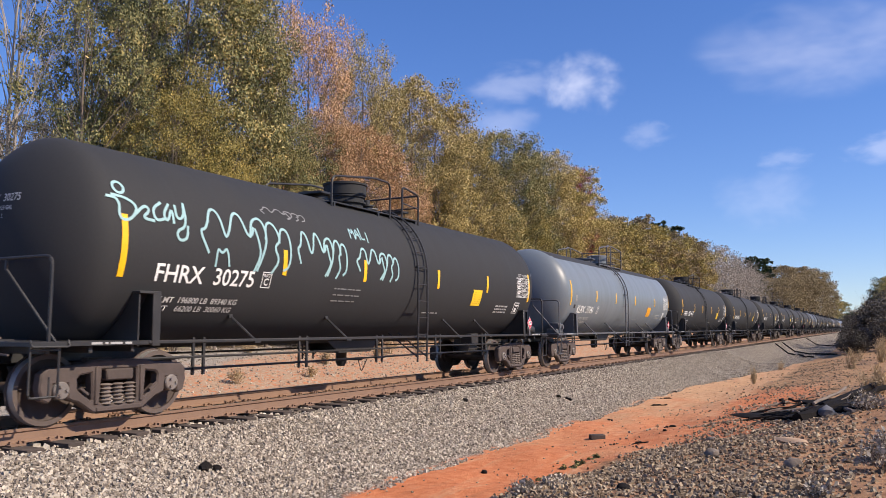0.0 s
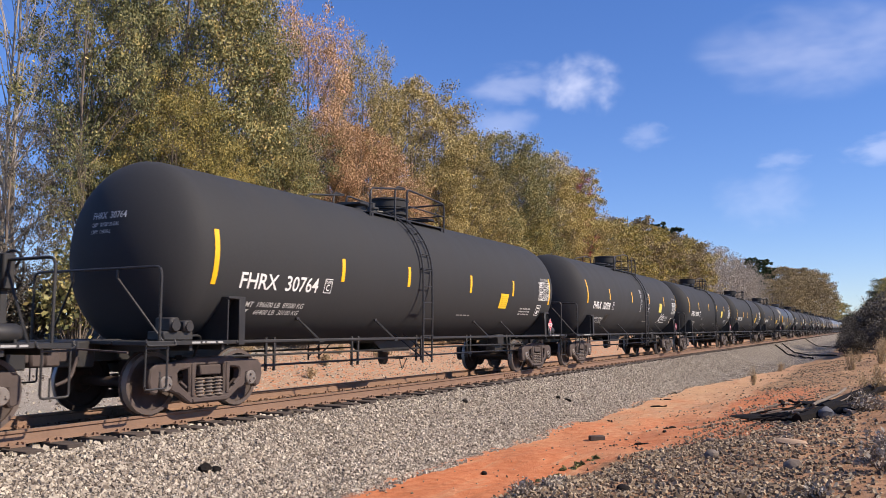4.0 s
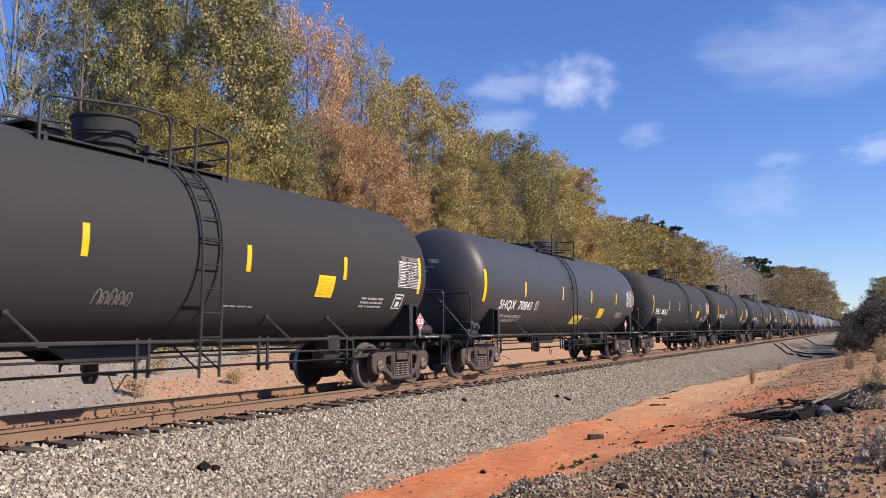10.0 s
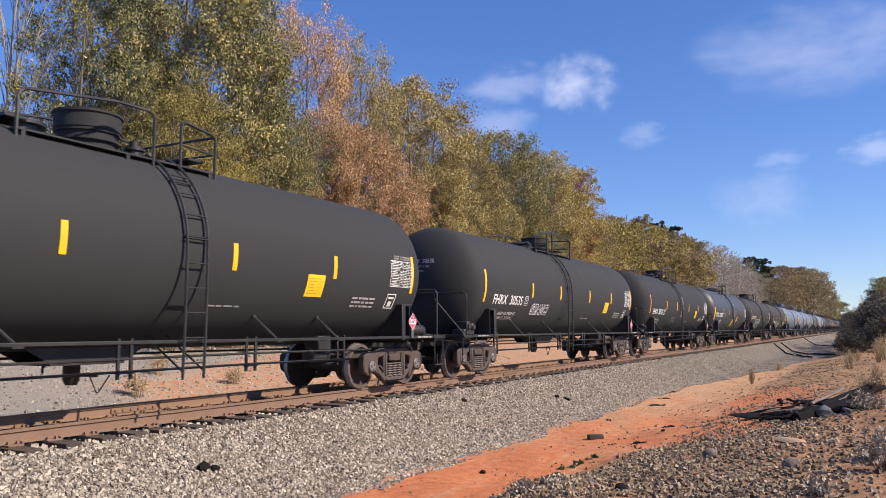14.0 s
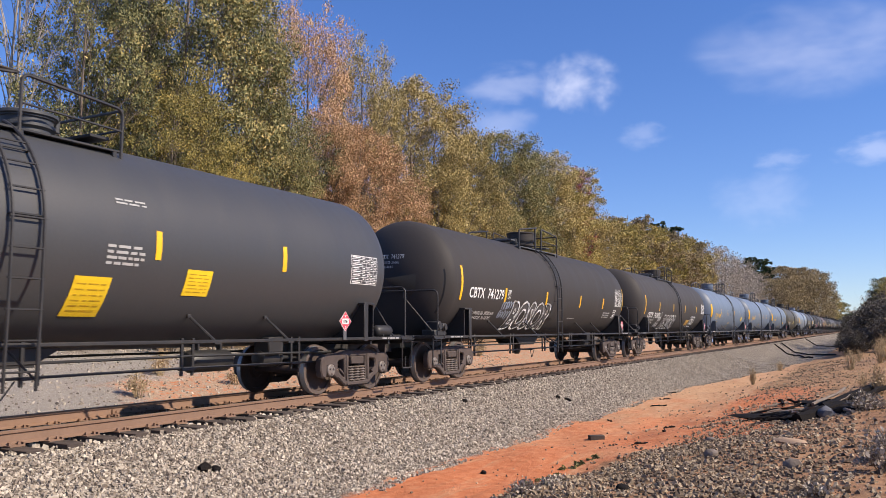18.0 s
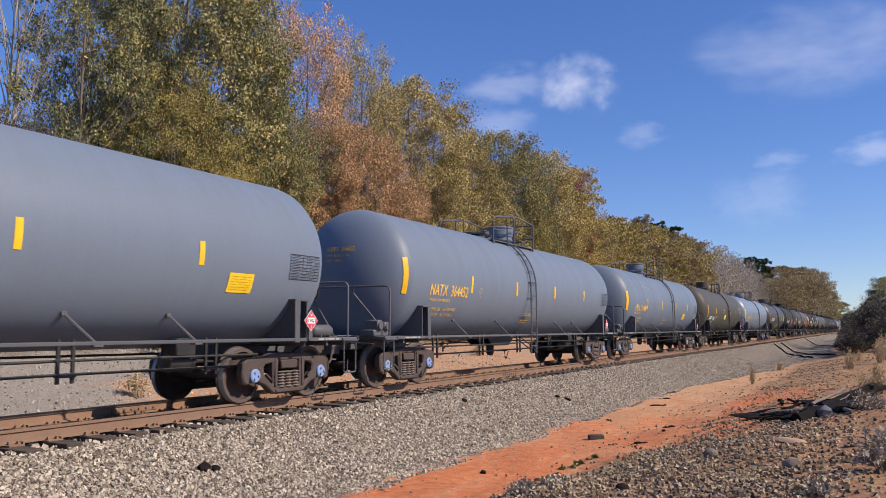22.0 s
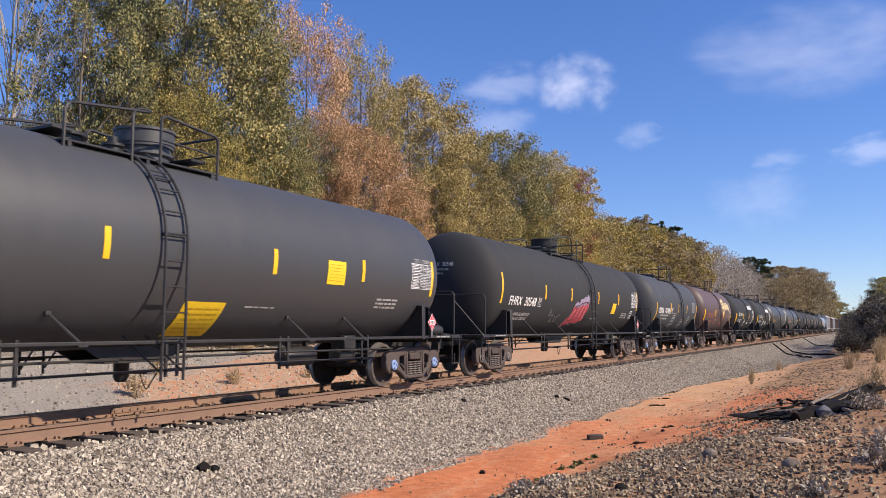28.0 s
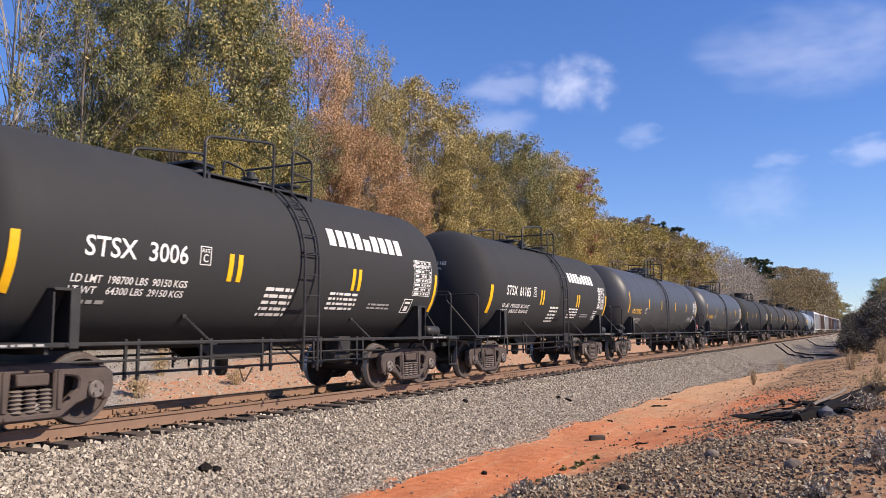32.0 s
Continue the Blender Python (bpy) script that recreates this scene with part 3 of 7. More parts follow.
def tree_shape(seed, h=17.0, spread=3.4, boughs=26, sub=9, per=120, lo=0.042, hi=0.09, low=0.12, lean=0.03, girth=0.2):
    """Trunk with limbs, each limb a lobe of leaf clumps, with gaps between the lobes."""
    rng = np.random.default_rng(seed)
    trunk = []
    sway = rng.normal(size=2) * lean * h
    for i in range(9):
        f = i / 8
        trunk.append((np.array([sway[0] * f * f + 0.12 * np.sin(f * 7 + seed), sway[1] * f * f + 0.12 * np.cos(f * 5 + seed), f * h * 0.93]), girth * (h / 17) * (1 - 0.92 * f) + 0.012))
    limbs, twigs, cen, rad = [], [], [], []
    for k in range(boughs):
        u = 1 - 2 * (k + 0.5) / boughs
        a = k * 2.4 + rng.normal() * 0.4
        lobe = spread * (0.27 + 0.15 * rng.random())
        out = 0.5 + 0.5 * rng.random() ** 0.6
        half = (1 - low) * h / 2
        reach = (1 - u * u) ** 0.36 * (spread - 0.6 * lobe) * out
        high = low * h + half + u * (half - 0.6 * lobe) * (0.8 + 0.2 * out)
        f = high / h
        t0 = max(0.05, f - 0.1 - 0.14 * rng.random()) * 8 * 0.97
        i = int(min(7, t0))
        base = trunk[i][0] + (trunk[i + 1][0] - trunk[i][0]) * (t0 - i)
        tip = np.array([np.cos(a) * reach + trunk[i][0][0], np.sin(a) * reach + trunk[i][0][1], high])
        mid = base + (tip - base) * 0.5 + rng.normal(size=3) * 0.2 + np.array([0, 0, 0.15])
        limbs.append([(base, 0.075 * (1.15 - f)), (mid, 0.045 * (1.2 - f)), (tip, 0.016)])
        for _ in range(sub):
            d = rng.normal(size=3)
            d = d / np.linalg.norm(d) * np.array([1, 1, 0.72]) + np.array([0.35 * np.cos(a), 0.35 * np.sin(a), 0.2])
            p = tip + d * lobe * (0.45 + 0.6 * rng.random())
            twigs.append([(mid + (tip - mid) * (0.3 + 0.7 * rng.random()), 0.016), ((tip + p) / 2 + rng.normal(size=3) * 0.12, 0.009), (p + rng.normal(size=3) * 0.25, 0.003)])
            cen.append(p)
            rad.append(lobe * (0.26 + 0.24 * rng.random()))
    tv, tf = tubes([trunk], 9)
    bv, bf = tubes(limbs, 5)
    wv, wf = tubes(twigs, 3)
    lv, lf = leaves(rng, np.array(cen), np.array(rad), per, lo, hi, 0.75) if per else (None, None)
    return tv, tf, np.concatenate([bv, wv]), np.concatenate([bf, wf + len(bv)]), lv, lf


SHAPES = {}


def tree(shape, colour, x, y, size=1.0, turn=0.0, label="", wide=1.0, name="tree"):
    """One tree: trunk and crown under an empty at its foot."""
    if (shape, "t") not in SHAPES:
        tv, tf, bv, bf, lv, lf = tree_shape(**SHAPE_ARGS[shape])
        t = soup("trunk", tv, tf)
        t.materials.append(M_PALEBARK if shape == "bare" else M_BARK)
        SHAPES[shape, "b"] = soup("branchwork", bv, bf)
        SHAPES[shape, "b"].materials.append(M_PALEBARK if shape in ("far_bare", "bare") else M_BARK)
        SHAPES[shape, "t"], SHAPES[shape, "l"] = t, (lv, lf)
    if SHAPES[shape, "l"][0] is not None and (shape, colour) not in SHAPES:
        c = soup("crown", *SHAPES[shape, "l"])
        c.materials.append(LEAF[colour])
        SHAPES[shape, colour] = c
    root = tagged(new(name), label, "tree", "wood along the line")
    root.matrix_basis = pose(x, y, float(rise(x, y)) - 0.1, 0, 0, turn) @ Matrix.Diagonal((size * wide, size * wide, size, 1))
    link("trunk", SHAPES[shape, "t"], root)
    link("branchwork", SHAPES[shape, "b"], root)
    if (shape, colour) in SHAPES:
        link("crown", SHAPES[shape, colour], root)
    return root


SHAPE_ARGS = {
    "tall": dict(seed=11, h=17, spread=4.6, boughs=44, sub=9, per=130),
    "round": dict(seed=12, h=17, spread=5.6, boughs=44, sub=9, per=130, low=0.14),
    "narrow": dict(seed=13, h=17, spread=3.4, boughs=34, sub=9, per=120, low=0.1),
    "loose": dict(seed=14, h=17, spread=4.6, boughs=32, sub=9, per=88, low=0.18),
    "bare": dict(seed=15, h=17, spread=2.6, boughs=22, sub=7, per=0, low=0.2, girth=0.1),
    "thin": dict(seed=16, h=17, spread=4.2, boughs=30, sub=8, per=60, low=0.2, girth=0.13),
    "far": dict(seed=17, h=17, spread=5.2, boughs=26, sub=8, per=66, lo=0.075, hi=0.165, low=0.06),
    "far_bare": dict(seed=18, h=17, spread=4.6, boughs=26, sub=9, per=14, lo=0.06, hi=0.13, low=0.12),
    "pine": dict(seed=19, h=17, spread=3.0, boughs=18, sub=7, per=50, lo=0.1, hi=0.26, low=0.4),
}
LABELS = {"olive": "broadleaf tree with sunlit olive and gold leaves", "green": "tall broadleaf tree with olive green leaves at the wood's edge", "gold": "tall broadleaf tree turning golden olive in autumn", "rust": "tall broadleaf tree with rusty orange autumn leaves",
          "pink": "slender tree with reddish autumn leaves", "grey": "nearly bare grey tree with few dry leaves", "pine": "dark green pine standing above the wood", "tan": "distant broadleaf tree in dull tan leaf", "bush": "dark scrubby tree with thin brown leaves beside the line"}


def build_wood():
    rng = random.Random(8)
    # edge of the wood beyond the track: x, y, height, shape, colour, width
    row = [(17.9, 19.0, 18.5, "bare", "grey", 0.8), (19.2, 20.0, 19.5, "bare", "grey", 0.8), (16.6, 16.5, 9.0, "loose", "bush", 0.75), (14.2, 17.5, 8.0, "loose", "bush", 0.8), (12.6, 19.5, 15.0, "bare", "grey", 0.9),
           (20.4, 17.6, 17.5, "thin", "green", 0.7), (22.6, 20.0, 18.5, "thin", "green", 0.7), (19.4, 16.0, 8.2, "thin", "green", 0.7), (23.6, 18.4, 17.0, "thin", "green", 0.6), (26.6, 19.0, 21.5, "tall", "green", 0.86), (30.2, 21.0, 21.5, "round", "green", 0.66), (29.6, 18.2, 18.6, "round", "green", 0.62), (24.2, 20.5, 19.0, "loose", "green", 0.62),
           (23.6, 16.0, 12.4, "round", "olive", 0.72), (26.0, 15.6, 10.0, "round", "olive", 0.62), (27.6, 16.0, 8.0, "loose", "green", 0.8), (30.6, 16.6, 12.0, "round", "green", 0.7), (32.6, 18.0, 14.0, "loose", "green", 0.85),
           (36.6, 19.2, 20.8, "round", "rust", 0.52), (35.4, 17.2, 14.2, "round", "rust", 0.6), (38.2, 16.4, 13.6, "tall", "rust", 0.85), (41.8, 18.5, 20.0, "round", "gold", 0.48), (40.6, 16.6, 12.6, "loose", "rust", 0.9), (43.6, 16.4, 10.5, "round", "rust", 0.6),
           (47.6, 18.0, 19.6, "tall", "gold", 0.85), (51.2, 18.6, 19.2, "round", "gold", 0.75), (48.0, 16.4, 13.4, "round", "gold", 0.65), (52.6, 16.6, 14.6, "tall", "gold", 0.8), (56.0, 18.0, 17.4, "narrow", "gold", 1.0), (61.0, 18.2, 18.6, "tall", "green", 0.95), (59.6, 16.6, 12.0, "round", "gold", 0.6), (66.4, 18.4, 18.6, "round", "green", 0.75),
           (65.2, 16.6, 12.5, "round", "olive", 0.6), (71.0, 18.4, 18.8, "tall", "gold", 0.95), (75.6, 17.8, 18.4, "round", "olive", 0.75), (72.0, 16.5, 11.5, "round", "gold", 0.65), (79.6, 18.2, 18.4, "narrow", "gold", 1.15), (83.4, 17.6, 19.3, "narrow", "pink", 0.62), (83.8, 17.0, 15.0, "round", "gold", 0.7)]
    for x, y, h, shape, colour, wide in row:
        tree(shape, colour, x, y, h / 17, rng.uniform(0, 360), LABELS[colour], wide)
    # a second rank behind, seen through the gaps
    for i in range(17):
        x = 30 + i * 3.4
        tree(rng.choice(["far", "far_bare"]), rng.choice(["green", "gold", "rust"]), x, rng.uniform(23, 28), rng.uniform(0.62, 0.82), rng.uniform(0, 360), "broadleaf tree deeper in the autumn wood")
    for x, y, h, shape, colour in [(9.5, 21, 7, "far", "green"), (13.5, 22, 7, "far_bare", "grey"), (17.5, 23, 9, "far_bare", "grey"), (21, 24, 11, "far_bare", "grey"), (27.5, 24, 14, "far_bare", "green")]:
        tree(shape, colour, x, y, h / 17, rng.uniform(0, 360), "broadleaf tree deeper in the autumn wood")
    # farther along the line, lower at first and then rising with the ground
    x = 87.0
    while x < 235:
        if x < 128:
            colour, h = rng.choice(["gold", "olive", "tan", "tan"]), np.interp(x, [87, 92, 105, 128], [14.8, 15.6, 17.0, 16.8])
        else:
            colour, h = "grey" if x > 146 else rng.choice(["gold", "olive", "tan"]), np.interp(x, [128, 160, 188, 215, 235], [17.2, 18.4, 18.6, 17.6, 17.4])
        tree("far" if colour != "grey" else "far_bare", colour, x, rng.uniform(16.5, 19), h * rng.uniform(0.93, 1.02) / 17, rng.uniform(0, 360), LABELS[colour])
        x += rng.uniform(3.2, 4.8)
    for x, y, h, shape, colour in [(126, 22, 18.5, "pine", "pine"), (139, 21, 19.5, "pine", "pine"), (236, 20, 21, "pine", "pine"), (246, 20, 22, "pine", "pine"), (262, 20, 23, "pine", "pine"), (278, 20, 24, "pine", "pine"), (240, 14, 16, "far", "tan"), (255, 13, 18, "far", "tan"), (270, 12.5, 19, "far", "tan"), (282, 15, 23.5, "far", "tan"), (294, 14, 24.5, "far", "tan"), (306, 14, 25.3, "far", "tan"), (322, 13, 26, "far", "tan"),
                                   (342, 12.5, 27, "far", "tan"), (366, 12, 28, "far", "tan"), (392, 12, 28.5, "far", "tan"), (425, 11.5, 27.5, "far", "tan"), (455, 11, 25.5, "far", "gold"), (510, 10, 21.5, "far", "gold"), (590, 9, 22, "far", "green"), (680, 8, 24, "far", "green"),
                                   (200, -6.3, 5.5, "far", "bush"), (225, -5.6, 6.0, "far", "bush"), (250, -6.2, 7, "far", "pine"), (285, -5.6, 7.5, "far", "bush"), (335, -6, 9, "far", "bush"), (420, -6, 10, "far", "bush")]:
        tree(shape, colour, x, y, h / 17, rng.uniform(0, 360), LABELS[colour], 1.2)
    # the line is closed off far away
    for i in range(16):
        tree("far", rng.choice(["green", "gold", "grey"]), 620 + 14 * i, -16 + 4.5 * i * rng.uniform(0.5, 1.0), rng.uniform(0.75, 1.0), rng.uniform(0, 360), "distant dull green tree", 1.4)
    # on the camera's side, down the line
    for x, y, h, shape, colour in [(95, -12.6, 7.4, "far", "green"), (100, -12.9, 7.6, "far", "pine"), (104, -12.6, 7.0, "far", "pine"), (116, -11.6, 6.0, "far", "bush"), (112, -13.6, 8.0, "far", "green"), (84, -13.4, 5.5, "far_bare", "grey"), (120, -10.6, 6.2, "far_bare", "grey"), (135, -11.5, 7.2, "pine", "pine"), (150, -10.6, 6.8, "far", "green"),
                                   (180, -10.2, 6.8, "far_bare", "grey"), (230, -10.5, 8, "far", "green"), (300, -10.2, 9, "far", "green"), (400, -11, 10, "far", "green")]:
        tree(shape, colour, x, y, h / 17, rng.uniform(0, 360), "dark scrubby tree beside the line", 1.1)


build_wood()


# ---- tank cars: x runs from the leading coupler (0) to the trailing one, rails at z 0 ----
def travelled(t):
    return 12.8 * t + 0.0252 * t * t


HEAD = 0.7
DATUM = 6.0


class Tank:
    """The barrel of one kind of car and the way to lay marks on it."""

    def __init__(self, length, radius=1.5, centre=2.43):
        self.length, self.r, self.zc = length, radius, centre
        self.a, self.b = 1.6, length - (1.8 if length > 15 else 1.58)
        # the fittings and marks count x from here
        self.origin = -0.3 if length > 15 else -0.22

    def at(self, x, deg, off=0.006):
        """A point on the shell; deg counts up from the datum line on the side that faces the camera."""
        if x < self.a:
            f = min(1.0, (self.a - x) / (HEAD + 0.02))
            r = self.r * math.sqrt(max(0.0, 1 - f * f))
        elif x > self.b:
            f = min(1.0, (x - self.b) / (HEAD + 0.02))
            r = self.r * math.sqrt(max(0.0, 1 - f * f))
        else:
            r = self.r
        r += off
        a = radians(deg + DATUM)
        return Vector((x, -r * math.cos(a), self.zc + r * math.sin(a)))

    def shell(self, mat, mat_top=None):
        bm = bmesh.new()
        prof = []
        for k in range(11):
            a = math.pi / 2 * k / 10
            prof.append((self.a - HEAD * math.cos(a), max(0.02, self.r * math.sin(a))))
        n = 10
        for k in range(1, n + 1):
            prof.append((self.a + (self.b - self.a) * k / n, self.r))
        for k in range(1, 11):
            a = math.pi / 2 * k / 10
            prof.append((self.b + HEAD * math.sin(a), max(0.02, self.r * math.cos(a))))
        lathe(bm, prof, 72, "x", (0, 0, self.zc))
        if mat_top:
            for f in bm.faces:
                c = f.calc_center_median()
                if c.z > self.zc + self.r * 0.79 and self.a - 0.1 < c.x < self.b + 0.1:
                    f.material_index = 1
        return finish(bm, "tank", mat, *([mat_top] if mat_top else []))

    def wrap(self, me, x0, deg, mat, off=0.007, grid=0.11):
        """Bends a flat mesh (x along the car, y up the shell) onto the barrel."""
        bm = bmesh.new()
        bm.from_mesh(me)
        bpy.data.meshes.remove(me)
        if bm.verts:
            ys = [v.co.y for v in bm.verts]
            k = math.floor(min(ys) / grid) + 1
            while k * grid < max(ys):
                bmesh.ops.bisect_plane(bm, geom=bm.verts[:] + bm.edges[:] + bm.faces[:], plane_co=(0, k * grid, 0), plane_no=(0, 1, 0))
                k += 1
        x0 += self.origin
        for v in bm.verts:
            v.co = self.at(x0 + v.co.x, deg + math.degrees(v.co.y / self.r), off)
        return finish(bm, "mark", mat, smooth=False)

    def on_head(self, me, y0, z0, mat, off=0.008):
        """Lays a flat mesh on the leading dished end, reading towards the camera's side."""
        bm = bmesh.new()
        bm.from_mesh(me)
        bpy.data.meshes.remove(me)
        for v in bm.verts:
            y, z = y0 - v.co.x, z0 + v.co.y
            q = max(0.0, 1 - (y * y + z * z) / (self.r + off) ** 2)
            v.co = Vector((self.a - (HEAD + off) * math.sqrt(q), y, self.zc + z))
        return finish(bm, "mark", mat, smooth=False)


def strip_mesh(rects):
    """Flat rectangles (x0, y0, x1, y1) in one mesh."""
    bm = bmesh.new()
    for x0, y0, x1, y1 in rects:
        bm.faces.new([bm.verts.new(p) for p in ((x0, y0, 0), (x1, y0, 0), (x1, y1, 0), (x0, y1, 0))])
    me = bpy.data.meshes.new("strips")
    bm.to_mesh(me)
    bm.free()
    return me


def frame_rects(w, h, t=0.025):
    return [(0, 0, w, t), (0, h - t, w, h), (0, t, t, h - t), (w - t, t, w, h - t)]


def word_rects(w, h, rng, rows=1, gap=0.5):
    """Illegible lines of writing as short bars."""
    out = []
    pitch = h / rows
    for r in range(rows):
        x = 0.0
        while x < w * rng.uniform(0.85, 1.0):
            k = min(w - x, rng.uniform(0.05, 0.22))
            if k < 0.02:
                break
            out.append((x, h - (r + 1) * pitch + pitch * gap * 0.5, x + k, h - r * pitch - pitch * gap * 0.5))
            x += k + rng.uniform(0.02, 0.05)
    return out


def stroke_mesh(strokes, width=0.05):
    """Brush strokes: polylines given in metres, drawn as ribbons with round joints."""
    bm = bmesh.new()
    for s in strokes:
        pts = [Vector((*p, 0)) for p in s]
        # smooth the line
        for _ in range(2):
            q = [pts[0]]
            for a, b in zip(pts, pts[1:]):
                q += [a * 0.75 + b * 0.25, a * 0.25 + b * 0.75]
            pts = q + [pts[-1]]
        left, right = [], []
        for i, p in enumerate(pts):
            d = (pts[min(i + 1, len(pts) - 1)] - pts[max(i - 1, 0)])
            nrm = Vector((-d.y, d.x, 0)).normalized() * width / 2
            left.append(bm.verts.new(p + nrm))
            right.append(bm.verts.new(p - nrm))
        for i in range(len(pts) - 1):
            bm.faces.new((left[i], right[i], right[i + 1], left[i + 1]))
    bmesh.ops.recalc_face_normals(bm, faces=bm.faces)
    me = bpy.data.meshes.new("strokes")
    bm.to_mesh(me)
    bm.free()
    return me


# --- running gear ---
def wheelset_mesh(cap):
    bm = bmesh.new()
    for s in (-1, 1):
        prof = [(0.0, 0.09), (0.03, 0.16), (0.055, 0.3), (0.03, 0.39), (0.0, 0.395), (0.0, 0.457), (0.105, 0.462), (0.115, 0.487), (0.135, 0.487), (0.14, 0.4), (0.11, 0.385), (0.1, 0.2), (0.135, 0.16), (0.135, 0.09)]
        lathe(bm, [(s * (-0.832 + p) if s > 0 else -0.832 + p, r) for p, r in prof] if s < 0 else [(0.832 - p, r) for p, r in prof], 28, "y")
    for f in bm.faces:
        c = f.calc_center_median()
        if math.hypot(c.x, c.z) > 0.455 and abs(c.y) > 0.73:
            f.material_index = 1
        elif 0.4 < math.hypot(c.x, c.z) < 0.457 and abs(abs(c.y) - 0.832) < 0.002:
            f.material_index = 3
    lathe(bm, [(-1.04, 0.075), (1.04, 0.075)], 16, "y")
    n0 = len(bm.faces)
    for s in (-1, 1):
        lathe(bm, [(s * 1.02, 0.115), (s * 1.125, 0.115), (s * 1.14, 0.1), (s * 1.14, 0.03)], 18, "y", mat=2)
        for k in range(3):
            a = k * 2.094
            rod(bm, (0.062 * math.cos(a), s * 1.135, 0.062 * math.sin(a)), (0.062 * math.cos(a), s * 1.165, 0.062 * math.sin(a)), 0.02, 6, mat=2)
    bmesh.ops.recalc_face_normals(bm, faces=bm.faces)
    return finish(bm, "wheelset", M_WHEEL, M_TREAD, cap, M_RIM)


def sideframe_mesh():
    half = [(0.0, 0.80), (0.42, 0.80), (0.58, 0.755), (0.80, 0.735), (1.05, 0.725), (1.14, 0.66), (1.16, 0.5), (1.12, 0.36), (1.05, 0.33), (1.02, 0.36), (1.01, 0.56), (0.77, 0.56), (0.755, 0.36), (0.70, 0.33), (0.62, 0.31), (0.40, 0.16), (0.33, 0.14), (0.0, 0.14)]
    loop = half + [(-x, z) for x, z in reversed(half[1:-1])]
    holes = [[(0.42, 0.68), (0.62, 0.655), (0.67, 0.6), (0.66, 0.45), (0.44, 0.27), (0.40, 0.3)], [(-0.30, 0.715), (0.30, 0.715), (0.32, 0.26), (0.27, 0.22), (-0.27, 0.22), (-0.32, 0.26)]]
    holes.append([(-x, z) for x, z in reversed(holes[0])])
    me = outline("side_frame", [loop] + holes, 0.055, 0.022)
    me.transform(Matrix.Rotation(radians(90), 4, "X"))
    bm = bmesh.new()
    bm.from_mesh(me)
    bpy.data.meshes.remove(me)
    for s in (-1, 1):
        # ribs, bearing adapters and wear plates
        box(bm, s * 0.889 - 0.13, s * 0.889 + 0.13, -0.07, 0.07, 0.545, 0.62, 0.015)
        box(bm, s * 0.36 - 0.035, s * 0.36 + 0.035, -0.1, 0.06, 0.24, 0.74, 0.012)
        lathe(bm, [(-0.05, 0.125), (0.08, 0.125)], 16, "y", (s * 0.889, 0, 0.457))
        rod(bm, (s * 0.5, -0.085, 0.38), (s * 0.62, -0.085, 0.47), 0.025, 6)
    box(bm, -0.36, 0.36, -0.1, 0.08, 0.14, 0.21, 0.015)
    return finish(bm, "side_frame", M_TRUCK)


def spring_mesh():
    bm = bmesh.new()
    prof = []
    for k in range(6):
        z = 0.22 + k * 0.05
        prof += [(z, 0.055), (z + 0.018, 0.087), (z + 0.036, 0.055)]
    lathe(bm, prof, 10, "z", (0, 0, 0))
    return finish(bm, "coil_spring", M_SPRING)


def bolster_mesh():
    bm = bmesh.new()
    box(bm, -0.22, 0.22, -1.12, 1.12, 0.545, 0.7, 0.02)
    box(bm, -0.27, 0.27, -0.7, 0.7, 0.5, 0.76, 0.03)
    lathe(bm, [(0.74, 0.2), (0.84, 0.2)], 20, "z")
    for s in (-1, 1):
        box(bm, -0.2, 0.2, s * 0.62 - 0.06, s * 0.62 + 0.06, 0.76, 0.84)
        # brake beam and shoes
        box(bm, s * 0.36 - 0.05, s * 0.36 + 0.05, -0.78, 0.78, 0.3, 0.38, 0.01)
        for q in (-1, 1):
            box(bm, s * 0.4 - 0.04, s * 0.4 + 0.05, q * 0.755 - 0.05, q * 0.755 + 0.05, 0.3, 0.5, 0.012)
    return finish(bm, "truck", M_TRUCK)


SPIN = []


def truck(car, x, cap):
    t = link("truck", kit("bolster", bolster_mesh), car, "cast steel two-axle bogie")
    t.location = (x, 0, 0)
    for s in (-1, 1):
        o = link("side_frame", kit("sideframe", sideframe_mesh), t)
        o.matrix_basis = pose(0, s * 1.03, 0, 0, 0, 0 if s < 0 else 180)
        for dx in (-0.19, 0.0, 0.19):
            link("coil_spring", kit("spring", spring_mesh), t).location = (dx, s * 1.07, 0)
        w = link("wheelset", kit(("wheelset", cap.name), lambda: wheelset_mesh(cap)), t)
        w.location = (s * 0.889, 0, 0.457)
        SPIN.append((w, car, x + s * 0.889, s * 0.889))
    return t


# --- underframe and fittings ---
def sill_mesh(mat):
    bm = bmesh.new()
    box(bm, 0.55, 3.4, -0.22, 0.22, 0.78, 1.1, 0.015)
    box(bm, 0.3, 0.6, -0.28, 0.28, 0.7, 1.08, 0.02)
    return finish(bm, "centre_sill", mat)


def coupler_mesh():
    bm = bmesh.new()
    box(bm, -0.02, 0.4, -0.09, 0.09, 0.78, 0.96, 0.02)
    box(bm, -0.1, 0.14, -0.17, 0.14, 0.72, 1.0, 0.03)
    tube(bm, bent([(0.3, -0.3, 0.85), (0.15, -0.36, 0.55), (-0.02, -0.3, 0.48)], 0.15), 0.025, 8)
    rod(bm, (0.32, -1.3, 0.93), (0.32, 0.2, 0.98), 0.015, 6)
    return finish(bm, "coupler", M_TRUCK)


def platform_mesh(mat):
    bm = bmesh.new()
    box(bm, 0.5, 1.1, -0.74, 0.74, 1.03, 1.085, 0.006)
    return finish(bm, "end_platform", mat)


